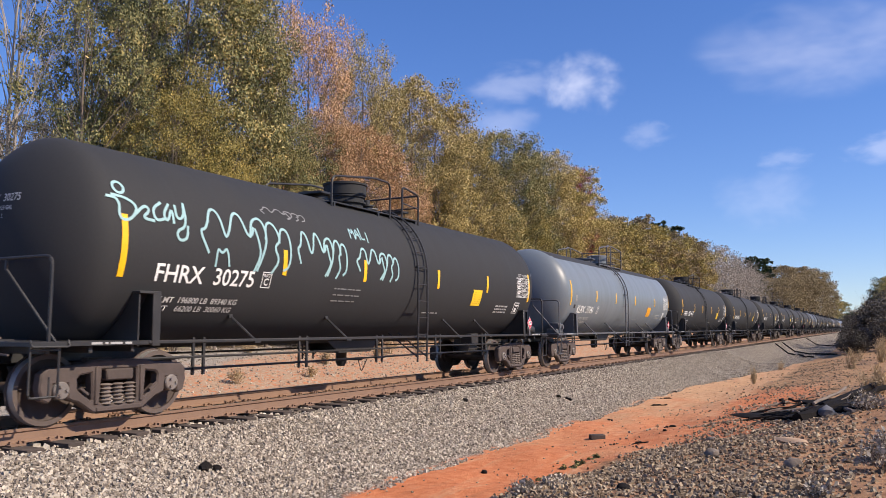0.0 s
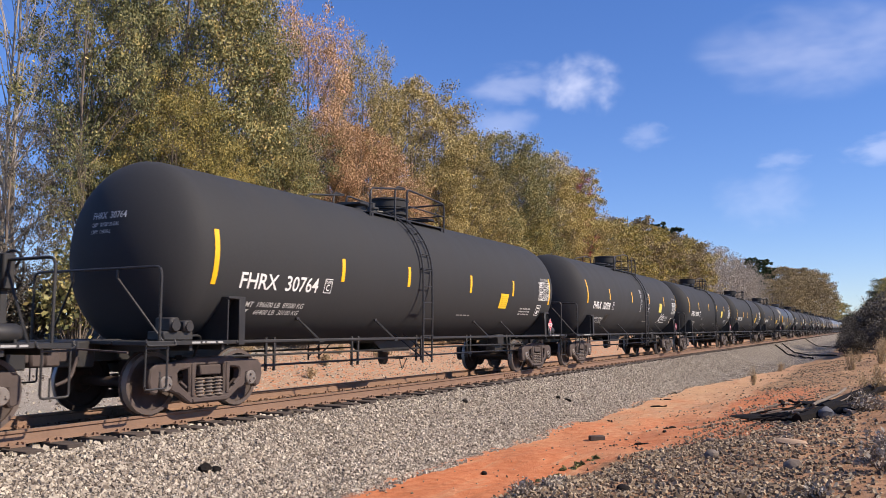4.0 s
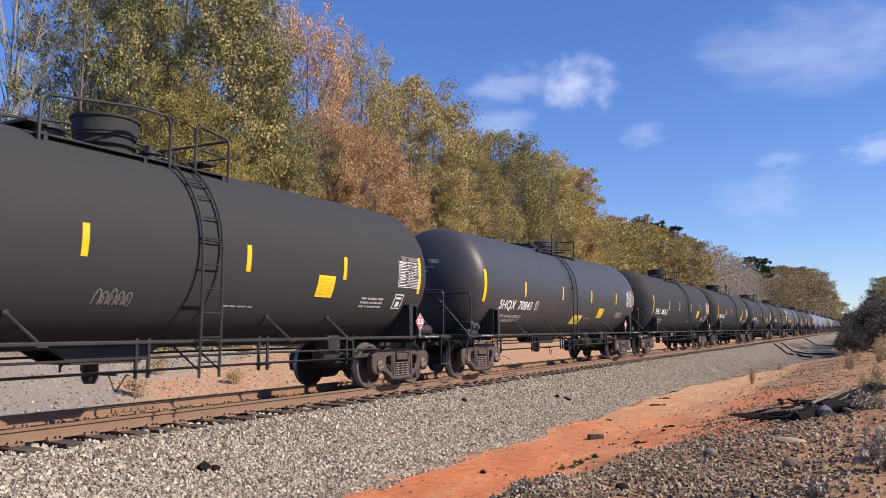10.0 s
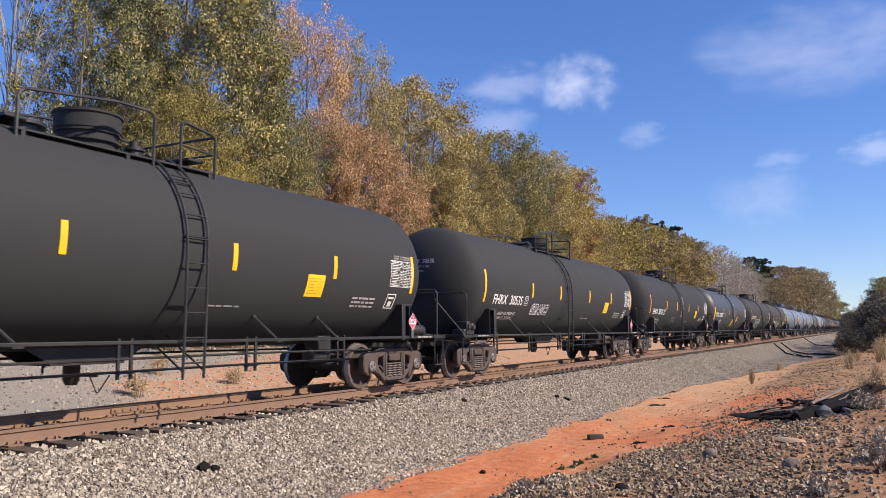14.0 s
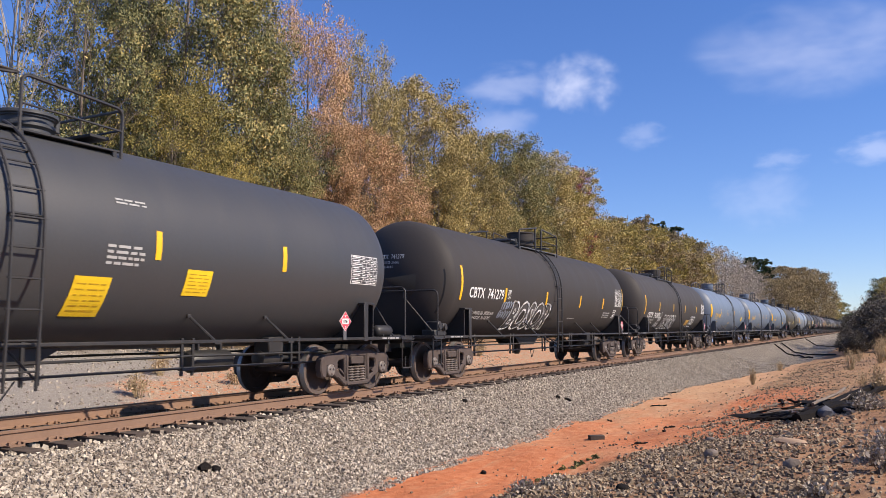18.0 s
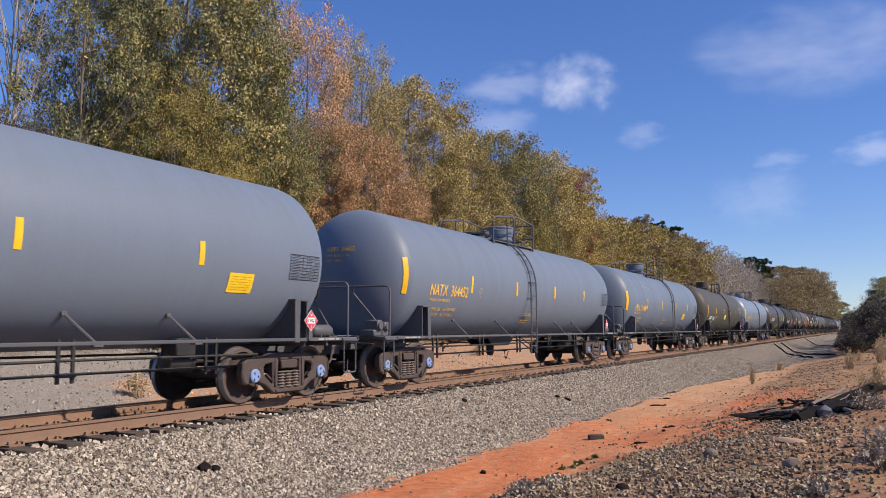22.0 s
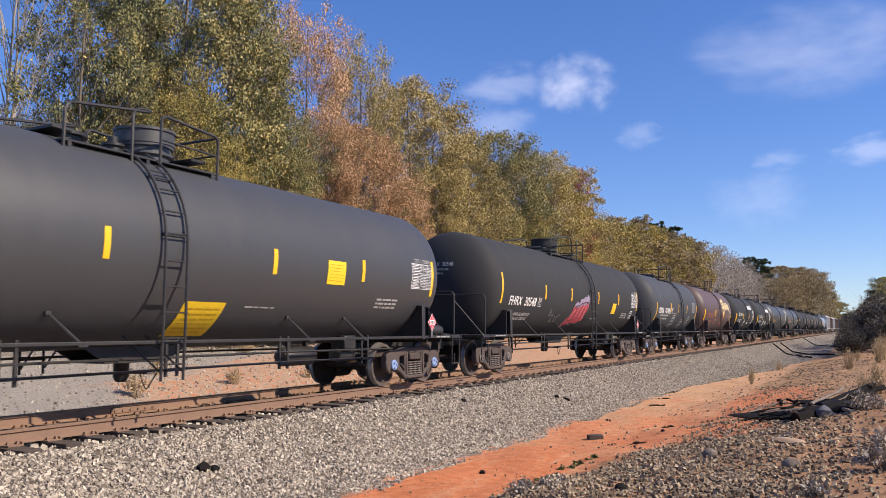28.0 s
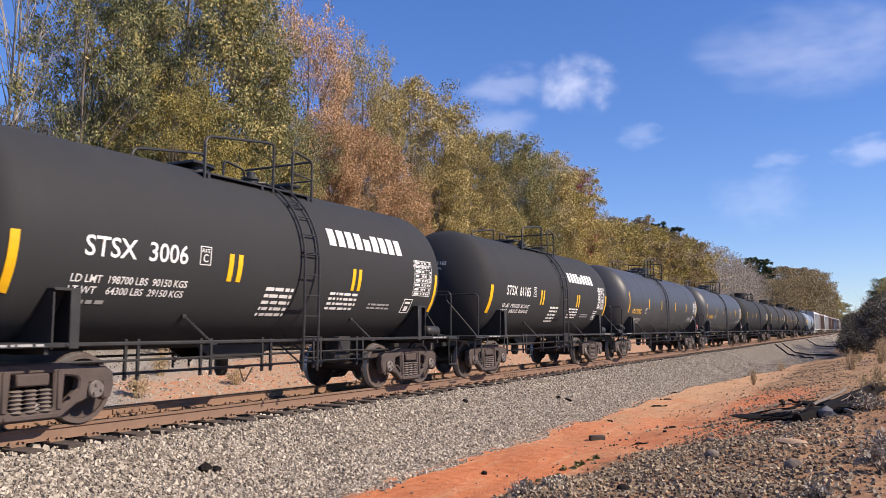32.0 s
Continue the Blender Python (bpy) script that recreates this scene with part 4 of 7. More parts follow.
def side_platform_mesh(mat):
    bm = bmesh.new()
    box(bm, 0.5, 2.35, -0.36, 0.36, 1.02, 1.08, 0.006)
    return finish(bm, "side_platform", mat)


def crossbeam_mesh(mat):
    bm = bmesh.new()
    box(bm, -0.03, 0.03, -1.4, 1.4, 0.93, 1.018, 0.004)
    return finish(bm, "crossbeam", mat)


def bolster_plate_mesh(tank, mat):
    """Body bolster web that carries the tank above the bogie."""
    bm = bmesh.new()
    x = 2.33
    n = 10
    prof = [(0.25, 0.8), (1.46, 1.0)]
    edge = []
    for k in range(n + 1):
        a = radians(-28 - 55 * k / n)
        edge.append((-tank.r * 1.004 * math.cos(a), tank.zc + tank.r * 1.004 * math.sin(a)))
    loop = [(-1.46, 1.0), (-1.46, edge[0][1] - 0.02)] + edge + [(-0.2, 0.95)]
    for s in (-1, 1):
        for t in (-0.04, -0.3):
            va = [bm.verts.new((x + t - 0.012, y * -s, z)) for y, z in loop]
            vb = [bm.verts.new((x + t + 0.012, y * -s, z)) for y, z in loop]
            bm.faces.new(va)
            bm.faces.new(vb)
            for k in range(len(loop)):
                bm.faces.new((va[k], va[(k + 1) % len(loop)], vb[(k + 1) % len(loop)], vb[k]))
        ya, yb = sorted((s * 1.455, s * 1.49))
        box(bm, x - 0.09, x + 0.05, ya, yb, 1.0, edge[0][1], 0.008)
        ya, yb = sorted((s * 1.2, s * 1.49))
        box(bm, x - 0.32, x + 0.05, ya, yb, edge[0][1] - 0.01, edge[0][1] + 0.03, 0.008)
    bmesh.ops.recalc_face_normals(bm, faces=bm.faces)
    return finish(bm, "body_bolster", mat)


def side_rail_mesh(length, s, mat):
    bm = bmesh.new()
    box(bm, 2.2, length - 2.2, s * 1.45 - 0.035, s * 1.45 + 0.035, 1.025, 1.08, 0.012)
    return finish(bm, "side_rail", mat)


def brace_mesh(tank, s, mat):
    bm = bmesh.new()
    a = radians(-41)
    top = Vector((-0.1, s * (tank.r + 0.02) * math.cos(a), tank.zc + (tank.r + 0.02) * math.sin(a)))
    rod(bm, top, (0.17, s * 1.44, 1.05), 0.021, 6)
    box(bm, top.x - 0.04, top.x + 0.04, top.y - 0.02, top.y + 0.02, top.z - 0.03, top.z + 0.03, 0.006)
    box(bm, 0.1, 0.24, s * 1.45 - 0.045, s * 1.45 + 0.045, 1.01, 1.035)
    return finish(bm, "brace", mat)


def end_railing_mesh(mat):
    bm = bmesh.new()
    tube(bm, bent([(0.745, -1.42, 1.06), (0.745, -1.42, 2.13), (0.745, 1.42, 2.13), (0.745, 1.42, 1.06)], 0.13), 0.021, 8)
    for s in (-1, 1):
        rod(bm, (0.745, s * 0.5, 2.13), (0.745, s * 0.5, 1.98), 0.018, 6)
        rod(bm, (0.76, s * 0.5, 1.98), (0.95, s * 1.28, 1.06), 0.018, 6)
        # sill step
        tube(bm, bent([(0.5, s * 1.44, 1.03), (0.5, s * 1.44, 0.42), (0.88, s * 1.44, 0.42), (0.88, s * 1.44, 1.03)], 0.04, 2), 0.016, 6)
        rod(bm, (0.5, s * 1.44, 0.98), (0.9, s * 1.44, 0.98), 0.014, 6)
        rod(bm, (0.76, s * 1.44, 0.42), (0.76, s * 1.44, 0.66), 0.012, 6)
        tube(bm, bent([(0.48, s * 1.46, 1.1), (0.48, s * 1.5, 1.02), (0.98, s * 1.5, 1.02), (0.98, s * 1.46, 1.1)], 0.03, 2), 0.013, 6)
    return finish(bm, "end_railing", mat)


def ladder_line(tank):
    """Line of the stiles: down the shell, then straight to the foot."""
    line = []
    for k in range(12):
        a = radians(66 - 62 * k / 11)
        line.append(((tank.r + 0.07) * math.cos(a), tank.zc + (tank.r + 0.07) * math.sin(a)))
    return line + [(tank.r + 0.075, tank.zc - 0.2), (tank.r + 0.075, 1.3), (tank.r + 0.06, 0.52)]


def stile_mesh(tank, s, mat):
    bm = bmesh.new()
    tube(bm, [(0, s * y, z) for y, z in ladder_line(tank)], 0.022, 6)
    return finish(bm, "stile", mat)


def rung_mesh(mat):
    bm = bmesh.new()
    rod(bm, (-0.23, 0, 0), (0.23, 0, 0), 0.013, 6)
    return finish(bm, "rung", mat)


def ladder_bracket_mesh(tank, s, mat, a):
    """Cross bar with two stand-offs that hold the ladder to the shell."""
    bm = bmesh.new()
    y, z = tank.r * math.cos(radians(a)), tank.zc + tank.r * math.sin(radians(a))
    rod(bm, (-0.2, s * (y + 0.035), z + 0.02), (0.2, s * (y + 0.035), z + 0.02), 0.014, 6)
    for dx in (-0.2, 0.2):
        rod(bm, (dx, s * (y - 0.01), z), (dx, s * (y + 0.07 * math.cos(radians(a))), z + 0.07 * math.sin(radians(a))), 0.015, 6)
    return finish(bm, "ladder", mat)


def ladder(car, tank, key, s, mat, x):
    root = link("ladder", kit(("ladder", key, s, mat.name), lambda: ladder_bracket_mesh(tank, s, mat, 5)), car)
    root.location = (x, 0, 0)
    link("bracket", kit(("bracket", key, s, mat.name), lambda: ladder_bracket_mesh(tank, s, mat, 40)), root)
    for dx in (-0.2, 0.2):
        link("strut", kit(("strut", key, s, mat.name), lambda: straight_mesh("strut", (-0.1, s * (tank.r - 0.62), 1.14), (0.02, s * (tank.r + 0.05), 0.62), 0.016, mat)), root).location = (dx, 0, 0)
    for dx in (-0.2, 0.2):
        link("stile", kit(("stile", key, s, mat.name), lambda: stile_mesh(tank, s, mat)), root).location = (dx, 0, 0)
    line = ladder_line(tank)
    dist, last, nxt = 0.0, line[0], 0.25
    for p in line[1:]:
        seg = math.hypot(p[0] - last[0], p[1] - last[1])
        while dist + seg > nxt:
            f = (nxt - dist) / seg
            link("rung", kit(("rung", mat.name), lambda: rung_mesh(mat)), root).location = (0, s * (last[0] + (p[0] - last[0]) * f), last[1] + (p[1] - last[1]) * f)
            nxt += 0.36
        dist += seg
        last = p


def walkway_mesh(tank, x0, x1, mat):
    """Grating boards along both shoulders of the tank, joined across the ends."""
    bm = bmesh.new()
    z = tank.zc + 1.32
    for s in (-1, 1):
        y0, y1 = sorted((s * 0.58, s * 0.86))
        box(bm, x0, x1, y0, y1, z - 0.01, z + 0.02, 0.004)
        for x in (x0 + 0.1, (x0 + x1) / 2, x1 - 0.1):
            box(bm, x - 0.03, x + 0.03, min(s * 0.5, s * 0.86), max(s * 0.5, s * 0.86), z - 0.16, z - 0.01)
    top = tank.zc + tank.r + 0.02
    for x in (x0, x1 - 0.32):
        box(bm, x, x + 0.32, -0.6, 0.6, top, top + 0.045, 0.006)
    return finish(bm, "walkway", mat)


def top_rail_mesh(tank, x0, x1, gate, end, mat, height):
    """One bent pipe rail beside the crown platform, up to the ladder or past it."""
    bm = bmesh.new()
    z = tank.zc + 1.28
    top = z + height
    if end:
        tube(bm, bent([(gate + 0.27, 0, z - 0.12), (gate + 0.27, 0, top), (x1, 0, top - 0.1), (x1, 0, z - 0.12)], 0.12), 0.024, 7)
    else:
        tube(bm, bent([(x0, 0, z - 0.1), (x0, 0, top - 0.2), (x0 + 1.5, 0, top), (gate - 0.25, 0, top), (gate - 0.25, 0, z - 0.12)], 0.16), 0.024, 7)
    return finish(bm, "top_railing", mat)


def straight_mesh(name, a, b, r, mat):
    bm = bmesh.new()
    rod(bm, a, b, r, 6)
    return finish(bm, name, mat)


def top_railing(car, tank, key, x0, x1, gate, mat, height):
    z = tank.zc + 1.28
    top = z + height
    for s in (-1, 1):
        for end in (0, 1):
            rail = link("top_railing", kit(("toprail", key, x0, x1, gate, height, end, mat.name), lambda: top_rail_mesh(tank, x0, x1, gate, end, mat, height)), car)
            rail.location = (0, s * 0.86, 0)
            if end:
                link("mid_rail", kit(("midrail", key, x1, gate, height, mat.name), lambda: straight_mesh("mid_rail", (gate + 0.27, 0, z + height * 0.5), (x1, 0, z + height * 0.45), 0.016, mat)), rail)
                continue
            if height > 0.85:
                link("mid_rail", kit(("midrail2", key, x0, gate, height, mat.name), lambda: straight_mesh("mid_rail", (x0, 0, z + height * 0.4), (gate - 0.25, 0, z + height * 0.45), 0.015, mat)), rail)
            n = max(1, round((gate - x0) / (0.9 if height > 0.85 else 1.6)))
            for i in range(1, n):
                px = x0 + (gate - 0.25 - x0) * i / n
                up = top - 0.2 * max(0, 1 - (px - x0) / 1.5)
                link("post", kit(("post", key, up - z, mat.name), lambda: straight_mesh("post", (0, 0, z - 0.08), (0, 0, up), 0.02, mat)), rail).location = (px, 0, 0)
    for h, r in ((height - 0.11, 0.022), (0.36, 0.016)):
        link("cross_rail", kit(("crossrail", key, h, mat.name), lambda: straight_mesh("cross_rail", (0, -0.86, z + h), (0, 0.86, z + h), r, mat)), car).location = (x1, 0, 0)


def housing_mesh(tank, r, h, mat):
    """Drum-shaped bonnet over the top fittings."""
    bm = bmesh.new()
    z = tank.zc + tank.r
    lathe(bm, [(z - 0.12, r * 0.86), (z + 0.02, r * 0.86), (z + 0.05, r * 0.98), (z + 0.09, r * 0.98), (z + 0.1, r * 0.9), (z + 0.17, r * 0.9), (z + 0.18, r * 0.97), (z + 0.22, r * 0.97), (z + 0.23, r), (z + h - 0.04, r), (z + h - 0.03, r * 1.05), (z + h + 0.01, r * 1.05), (z + h + 0.03, r * 0.9)], 36, "z")
    box(bm, r * 0.95, r * 1.12, -0.12, 0.12, z + h - 0.16, z + h + 0.02, 0.01)
    return finish(bm, "protective_housing", mat)


def valve_mesh(tank, mat):
    bm = bmesh.new()
    z = tank.zc + tank.r - 0.04
    lathe(bm, [(z, 0.13), (z + 0.14, 0.13), (z + 0.15, 0.17), (z + 0.19, 0.17), (z + 0.2, 0.08), (z + 0.3, 0.08), (z + 0.31, 0.05)], 16, "z")
    rod(bm, (0.05, 0, z + 0.12), (0.3, -0.1, z + 0.12), 0.03, 8)
    return finish(bm, "relief_valve", mat)


def manway_mesh(tank, mat):
    bm = bmesh.new()
    z = tank.zc + tank.r - 0.06
    lathe(bm, [(z, 0.3), (z + 0.12, 0.3), (z + 0.13, 0.37), (z + 0.18, 0.37), (z + 0.19, 0.3), (z + 0.21, 0.1)], 24, "z")
    return finish(bm, "manway", mat)


def outlet_mesh(tank, mat):
    """Skid plates and bottom valve under the belly."""
    bm = bmesh.new()
    zb = tank.zc - tank.r
    for s in (-1, 1):
        pts = [(-1.0, zb + 0.06), (1.0, zb + 0.06), (0.6, zb - 0.17), (-0.6, zb - 0.17)]
        va = [bm.verts.new((x, s * 0.34, z)) for x, z in pts]
        vb = [bm.verts.new((x, s * 0.37, z)) for x, z in pts]
        bm.faces.new(va), bm.faces.new(vb)
        for k in range(4):
            bm.faces.new((va[k], va[(k + 1) % 4], vb[(k + 1) % 4], vb[k]))
    box(bm, -0.6, 0.6, -0.37, 0.37, zb - 0.2, zb - 0.165)
    lathe(bm, [(zb - 0.5, 0.08), (zb - 0.42, 0.12), (zb - 0.2, 0.12), (zb, 0.2)], 14, "z")
    rod(bm, (0, -0.55, zb - 0.35), (0, 0, zb - 0.35), 0.025, 6)
    tube(bm, bent([(-0.1, -0.5, zb - 0.3), (0.05, -0.5, zb - 0.62), (0.25, -0.5, zb - 0.36)], 0.05, 2), 0.012, 5)
    bmesh.ops.recalc_face_normals(bm, faces=bm.faces)
    return finish(bm, "bottom_outlet", mat)


def pipe_mesh(length, z, y, mat):
    bm = bmesh.new()
    tube(bm, [(2.6, y, z), (length * 0.35, y, z), (length * 0.65, y, z + 0.02), (length - 2.6, y, z)], 0.022, 6)
    return finish(bm, "brake_pipe", mat)


def hanger_mesh(mat):
    bm = bmesh.new()
    for dx in (0.0, 0.22):
        box(bm, dx - 0.025, dx + 0.025, -0.87, -0.83, 0.52, 1.1, 0.006)
    box(bm, -0.03, 0.25, -0.9, -0.8, 0.6, 0.64, 0.006)
    return finish(bm, "pipe_hanger", mat)


def reservoir_mesh(mat):
    bm = bmesh.new()
    lathe(bm, [(-0.5, 0.05), (-0.47, 0.14), (-0.4, 0.18), (0.4, 0.18), (0.47, 0.14), (0.5, 0.05)], 18, "x", (0, -0.55, 0.72))
    for dx in (-0.25, 0.25):
        box(bm, dx - 0.02, dx + 0.02, -0.6, -0.5, 0.72, 1.1)
    return finish(bm, "air_reservoir", mat)


def brake_valve_mesh(mat):
    bm = bmesh.new()
    box(bm, -0.28, 0.28, -1.25, -0.9, 1.08, 1.22, 0.02)
    box(bm, -0.2, -0.02, -1.3, -0.95, 1.2, 1.42, 0.03)
    box(bm, 0.06, 0.24, -1.3, -0.95, 1.2, 1.38, 0.03)
    rod(bm, (-0.11, -1.32, 1.3), (-0.11, -1.22, 1.3), 0.08, 12)
    rod(bm, (0.15, -1.32, 1.28), (0.15, -1.22, 1.28), 0.07, 12)
    tube(bm, bent([(0.28, -1.1, 1.15), (0.6, -1.1, 1.15), (0.62, -0.9, 0.8)], 0.1), 0.018, 6)
    return finish(bm, "brake_control_valve", mat)


def cylinder_mesh(mat):
    bm = bmesh.new()
    lathe(bm, [(-0.25, 0.1), (-0.22, 0.15), (0.2, 0.15), (0.22, 0.17), (0.26, 0.17), (0.27, 0.05), (0.6, 0.03)], 16, "x", (0, -0.62, 0.72))
    box(bm, -0.2, 0.2, -0.85, -0.5, 0.82, 1.1, 0.02)
    rod(bm, (0.5, -0.62, 0.72), (1.6, -0.5, 0.66), 0.02, 6)
    return finish(bm, "brake_cylinder", mat)


def brake_wheel_mesh(mat):
    bm = bmesh.new()
    ring = [(0, 0.27 * math.cos(k * math.pi / 10), 0.27 * math.sin(k * math.pi / 10)) for k in range(20)]
    tube(bm, ring, 0.018, 6, closed=True)
    for k in range(5):
        a = k * 2 * math.pi / 5
        rod(bm, (0, 0, 0), (0, 0.26 * math.cos(a), 0.26 * math.sin(a)), 0.013, 5)
    box(bm, -0.2, -0.03, -0.14, 0.14, -0.25, 0.22, 0.02)
    box(bm, -0.16, -0.06, -0.05, 0.05, -0.95, -0.24, 0.01)
    return finish(bm, "hand_brake", mat)


def placard_mesh():
    """Diamond warning sign: red with a white middle band and border."""
    bm = bmesh.new()

    def diamond(r, y, m):
        bm.faces.new([bm.verts.new(p) for p in ((0, y, -r), (r, y, 0), (0, y, r), (-r, y, 0))]).material_index = m
    diamond(0.19, 0.0, 1)
    diamond(0.178, -0.003, 0)
    bm.faces.new([bm.verts.new(p) for p in ((-0.105, -0.006, -0.052), (0.105, -0.006, -0.052), (0.105, -0.006, 0.052), (-0.105, -0.006, 0.052))]).material_index = 1
    for text, size, width, dx, dz, y, m in (("1987", 0.09, 0.17, -0.085, -0.03, -0.009, 3), ("3", 0.07, 0.035, -0.017, -0.135, -0.006, 1), ("v", 0.09, 0.06, -0.03, 0.075, -0.006, 1)):
        me = bold(text, size, width)
        me.transform(Matrix.Translation((dx, y, dz)) @ Matrix.Rotation(radians(90), 4, "X"))
        n0 = len(bm.faces)
        bm.from_mesh(me)
        bpy.data.meshes.remove(me)
        for f in list(bm.faces)[n0:]:
            f.material_index = m
    box(bm, -0.05, 0.05, 0.004, 0.02, -0.34, 0.1)
    for f in bm.faces:
        if f.calc_center_median().y > 0.002:
            f.material_index = 2
    return finish(bm, "placard", M_RED, M_LETTER, M_FRAMEGREY, M_LETTERBLK, smooth=False)


def end_valve_box(mat):
    bm = bmesh.new()
    lathe(bm, [(0.0, 0.04), (0.03, 0.09), (0.08, 0.115), (0.52, 0.115), (0.57, 0.09), (0.6, 0.04)], 18, "x", (1.0, -1.2, 1.2))
    for dx in (1.12, 1.38):
        box(bm, dx - 0.02, dx + 0.02, -1.29, -1.1, 1.08, 1.18, 0.005)
    return finish(bm, "equipment_box", mat)


GAUGES = {}


def tank_car(kind, x, marks, label, name="tank_car", **special):
    """One car at its place in the train, with all its parts."""
    k = dict(KINDS[kind], **special)
    L = k["length"]
    key = (L, k["r"])
    tank = GAUGES.setdefault(key, Tank(L, k["r"], k["zc"]))
    o = tank.origin
    for fit in ("ladder", "placard", "valvebox", "reservoir"):
        if k.get(fit):
            k[fit] += o
    k["deck"], k["braces"] = tuple(v + o for v in k["deck"]), tuple(v + o for v in k["braces"])
    if k["dome"]:
        k["dome"] = (k["dome"][0] + o, *k["dome"][1:])
    mt, mf = k["tank"], k["frame"]
    car = tagged(new(name), label, "tank car", "cars of the passing train")
    shell = link("tank", kit(("shell", key, mt.name, "top" in k), lambda: tank.shell(mt, k.get("top"))), car)
    far = pose(L, 0, 0, 0, 0, 180)
    for m in (Matrix.Identity(4), far):
        link("centre_sill", kit(("sill", mf.name), lambda: sill_mesh(mf)), car).matrix_basis = m
        link("coupler", kit("coupler", coupler_mesh), car).matrix_basis = m
        link("end_platform", kit(("platform", mf.name), lambda: platform_mesh(mf)), car).matrix_basis = m
        for s in (-1, 1):
            link("side_platform", kit(("sideplat", mf.name), lambda: side_platform_mesh(mf)), car).matrix_basis = m @ pose(0, s * 1.11, 0)
        for bx in (0.75, 1.35, 2.0):
            link("crossbeam", kit(("crossbeam", mf.name), lambda: crossbeam_mesh(mf)), car).matrix_basis = m @ pose(bx, 0, 0)
        link("body_bolster", kit(("bolster", key, mf.name), lambda: bolster_plate_mesh(tank, mf)), car).matrix_basis = m
        link("end_railing", kit(("endrail", mf.name), lambda: end_railing_mesh(mf)), car).matrix_basis = m
    for s in (-1, 1):
        link("side_rail", kit(("siderail", L, s, mf.name), lambda: side_rail_mesh(L, s, mf)), car)
        for bx in k["braces"]:
            link("brace", kit(("brace", key, s, mf.name), lambda: brace_mesh(tank, s, mf)), car).location = (bx, 0, 0)
        ladder(car, tank, key, s, mf, k["ladder"])
    x0, x1 = k["deck"]
    link("walkway", kit(("walk", key, x0, x1, k.get("deckmat", mf).name), lambda: walkway_mesh(tank, x0, x1, k.get("deckmat", mf))), car)
    top_railing(car, tank, key, x0, x1, k["ladder"], mf, k["rail"])
    if k["dome"]:
        dx, dr, dh = k["dome"]
        link("protective_housing", kit(("dome", key, dr, dh, mt.name), lambda: housing_mesh(tank, dr, dh, k.get("domemat", mt))), car).location = (dx, 0, 0)
    link("relief_valve", kit(("valve", key, mf.name), lambda: valve_mesh(tank, mf)), car).location = (k["ladder"] + 0.1, 0, 0)
    link("manway", kit(("manway", key, mf.name), lambda: manway_mesh(tank, mf)), car).location = (x0 + 0.55, 0, 0)
    link("bottom_outlet", kit(("outlet", key, mt.name), lambda: outlet_mesh(tank, M_FRAME)), car).location = (L / 2 - 0.2, 0, 0)
    for i, (z, y) in enumerate(((0.8, -0.85), (0.62, -0.85), (0.8, 0.85))):
        link("brake_pipe", kit(("pipe", L, z, y), lambda: pipe_mesh(L, z, y, M_FRAME)), car)
    for i in range(5):
        link("pipe_hanger", kit("hanger", lambda: hanger_mesh(M_FRAME)), car).location = (3.6 + i * (L - 7.4) / 4, 0, 0)
    if k.get("reservoir"):
        link("air_reservoir", kit("reservoir", lambda: reservoir_mesh(M_FRAME)), car).location = (k["reservoir"], 0, 0)
    link("brake_cylinder", kit("cylinder", lambda: cylinder_mesh(M_FRAME)), car).location = (L - 4.2, 0, 0)
    if k.get("valvebox"):
        link("brake_control_valve", kit(("bvalve", mf.name), lambda: brake_valve_mesh(mf)), car).location = (k["valvebox"], 0, 0)
    link("hand_brake", kit("handbrake", lambda: brake_wheel_mesh(M_FRAME)), car).location = (L - 0.62, -0.35, 2.0)
    link("equipment_box", kit(("equip", mf.name), lambda: end_valve_box(mf)), car).matrix_basis = Matrix.Translation((L, 0, 0)) @ Matrix.Diagonal((-1, 1, 1, 1))
    if k["placard"]:
        link("placard", kit("placard", placard_mesh), car, "red and white diamond hazard placard").location = (k["placard"], -1.515, 1.38)
    for tx in (2.05, L - 2.05):
        truck(car, tx, k["cap"])
    for m in (Matrix.Identity(4), Matrix.Translation((L - 3.0, 0, 0))):
        link("stencilling", kit("sill_marks", sill_marks), car).matrix_basis = m
    # reflective stripes
    for sx, hi, lo in k["stripes"]:
        me = kit(("stripe", key, sx, hi, lo), lambda: tank.wrap(strip_mesh([(-0.05, 0, 0.05, radians(hi - lo) * tank.r)]), sx, lo, M_YELLOW))
        link("reflective_stripe", me, car, "yellow reflective stripe")
    # data panel, test box, notes shared by the kind
    rng = random.Random(hash_of(kind))
    pn = k.get("panel")
    if pn:
        px, pd, w, h, pm = pn

        def panel():
            rr = frame_rects(w, h, 0.012)
            rows = 8
            for r in range(1, rows):
                rr.append((0.02, r * h / rows - 0.004, w - 0.02, r * h / rows + 0.004))
            for c in (0.42, 0.56, 0.7, 0.85):
                rr.append((w * c - 0.004, 0.02, w * c + 0.004, h - 0.02))
            for r in range(rows):
                rr.append((0.05, r * h / rows + 0.026, w * rng.uniform(0.25, 0.38), (r + 1) * h / rows - 0.022))
                for c in (0.45, 0.6, 0.74, 0.88):
                    if rng.random() < 0.8:
                        rr.append((w * c, r * h / rows + 0.026, w * c + w * rng.uniform(0.05, 0.08), (r + 1) * h / rows - 0.022))
            return tank.wrap(strip_mesh(rr), px, pd, pm)
        link("data_panel", kit(("panel", key, pn[:4], pm.name), panel), car, "white stencilled test data panel")["kind"] = "stuff"
    own = k.get("loads")
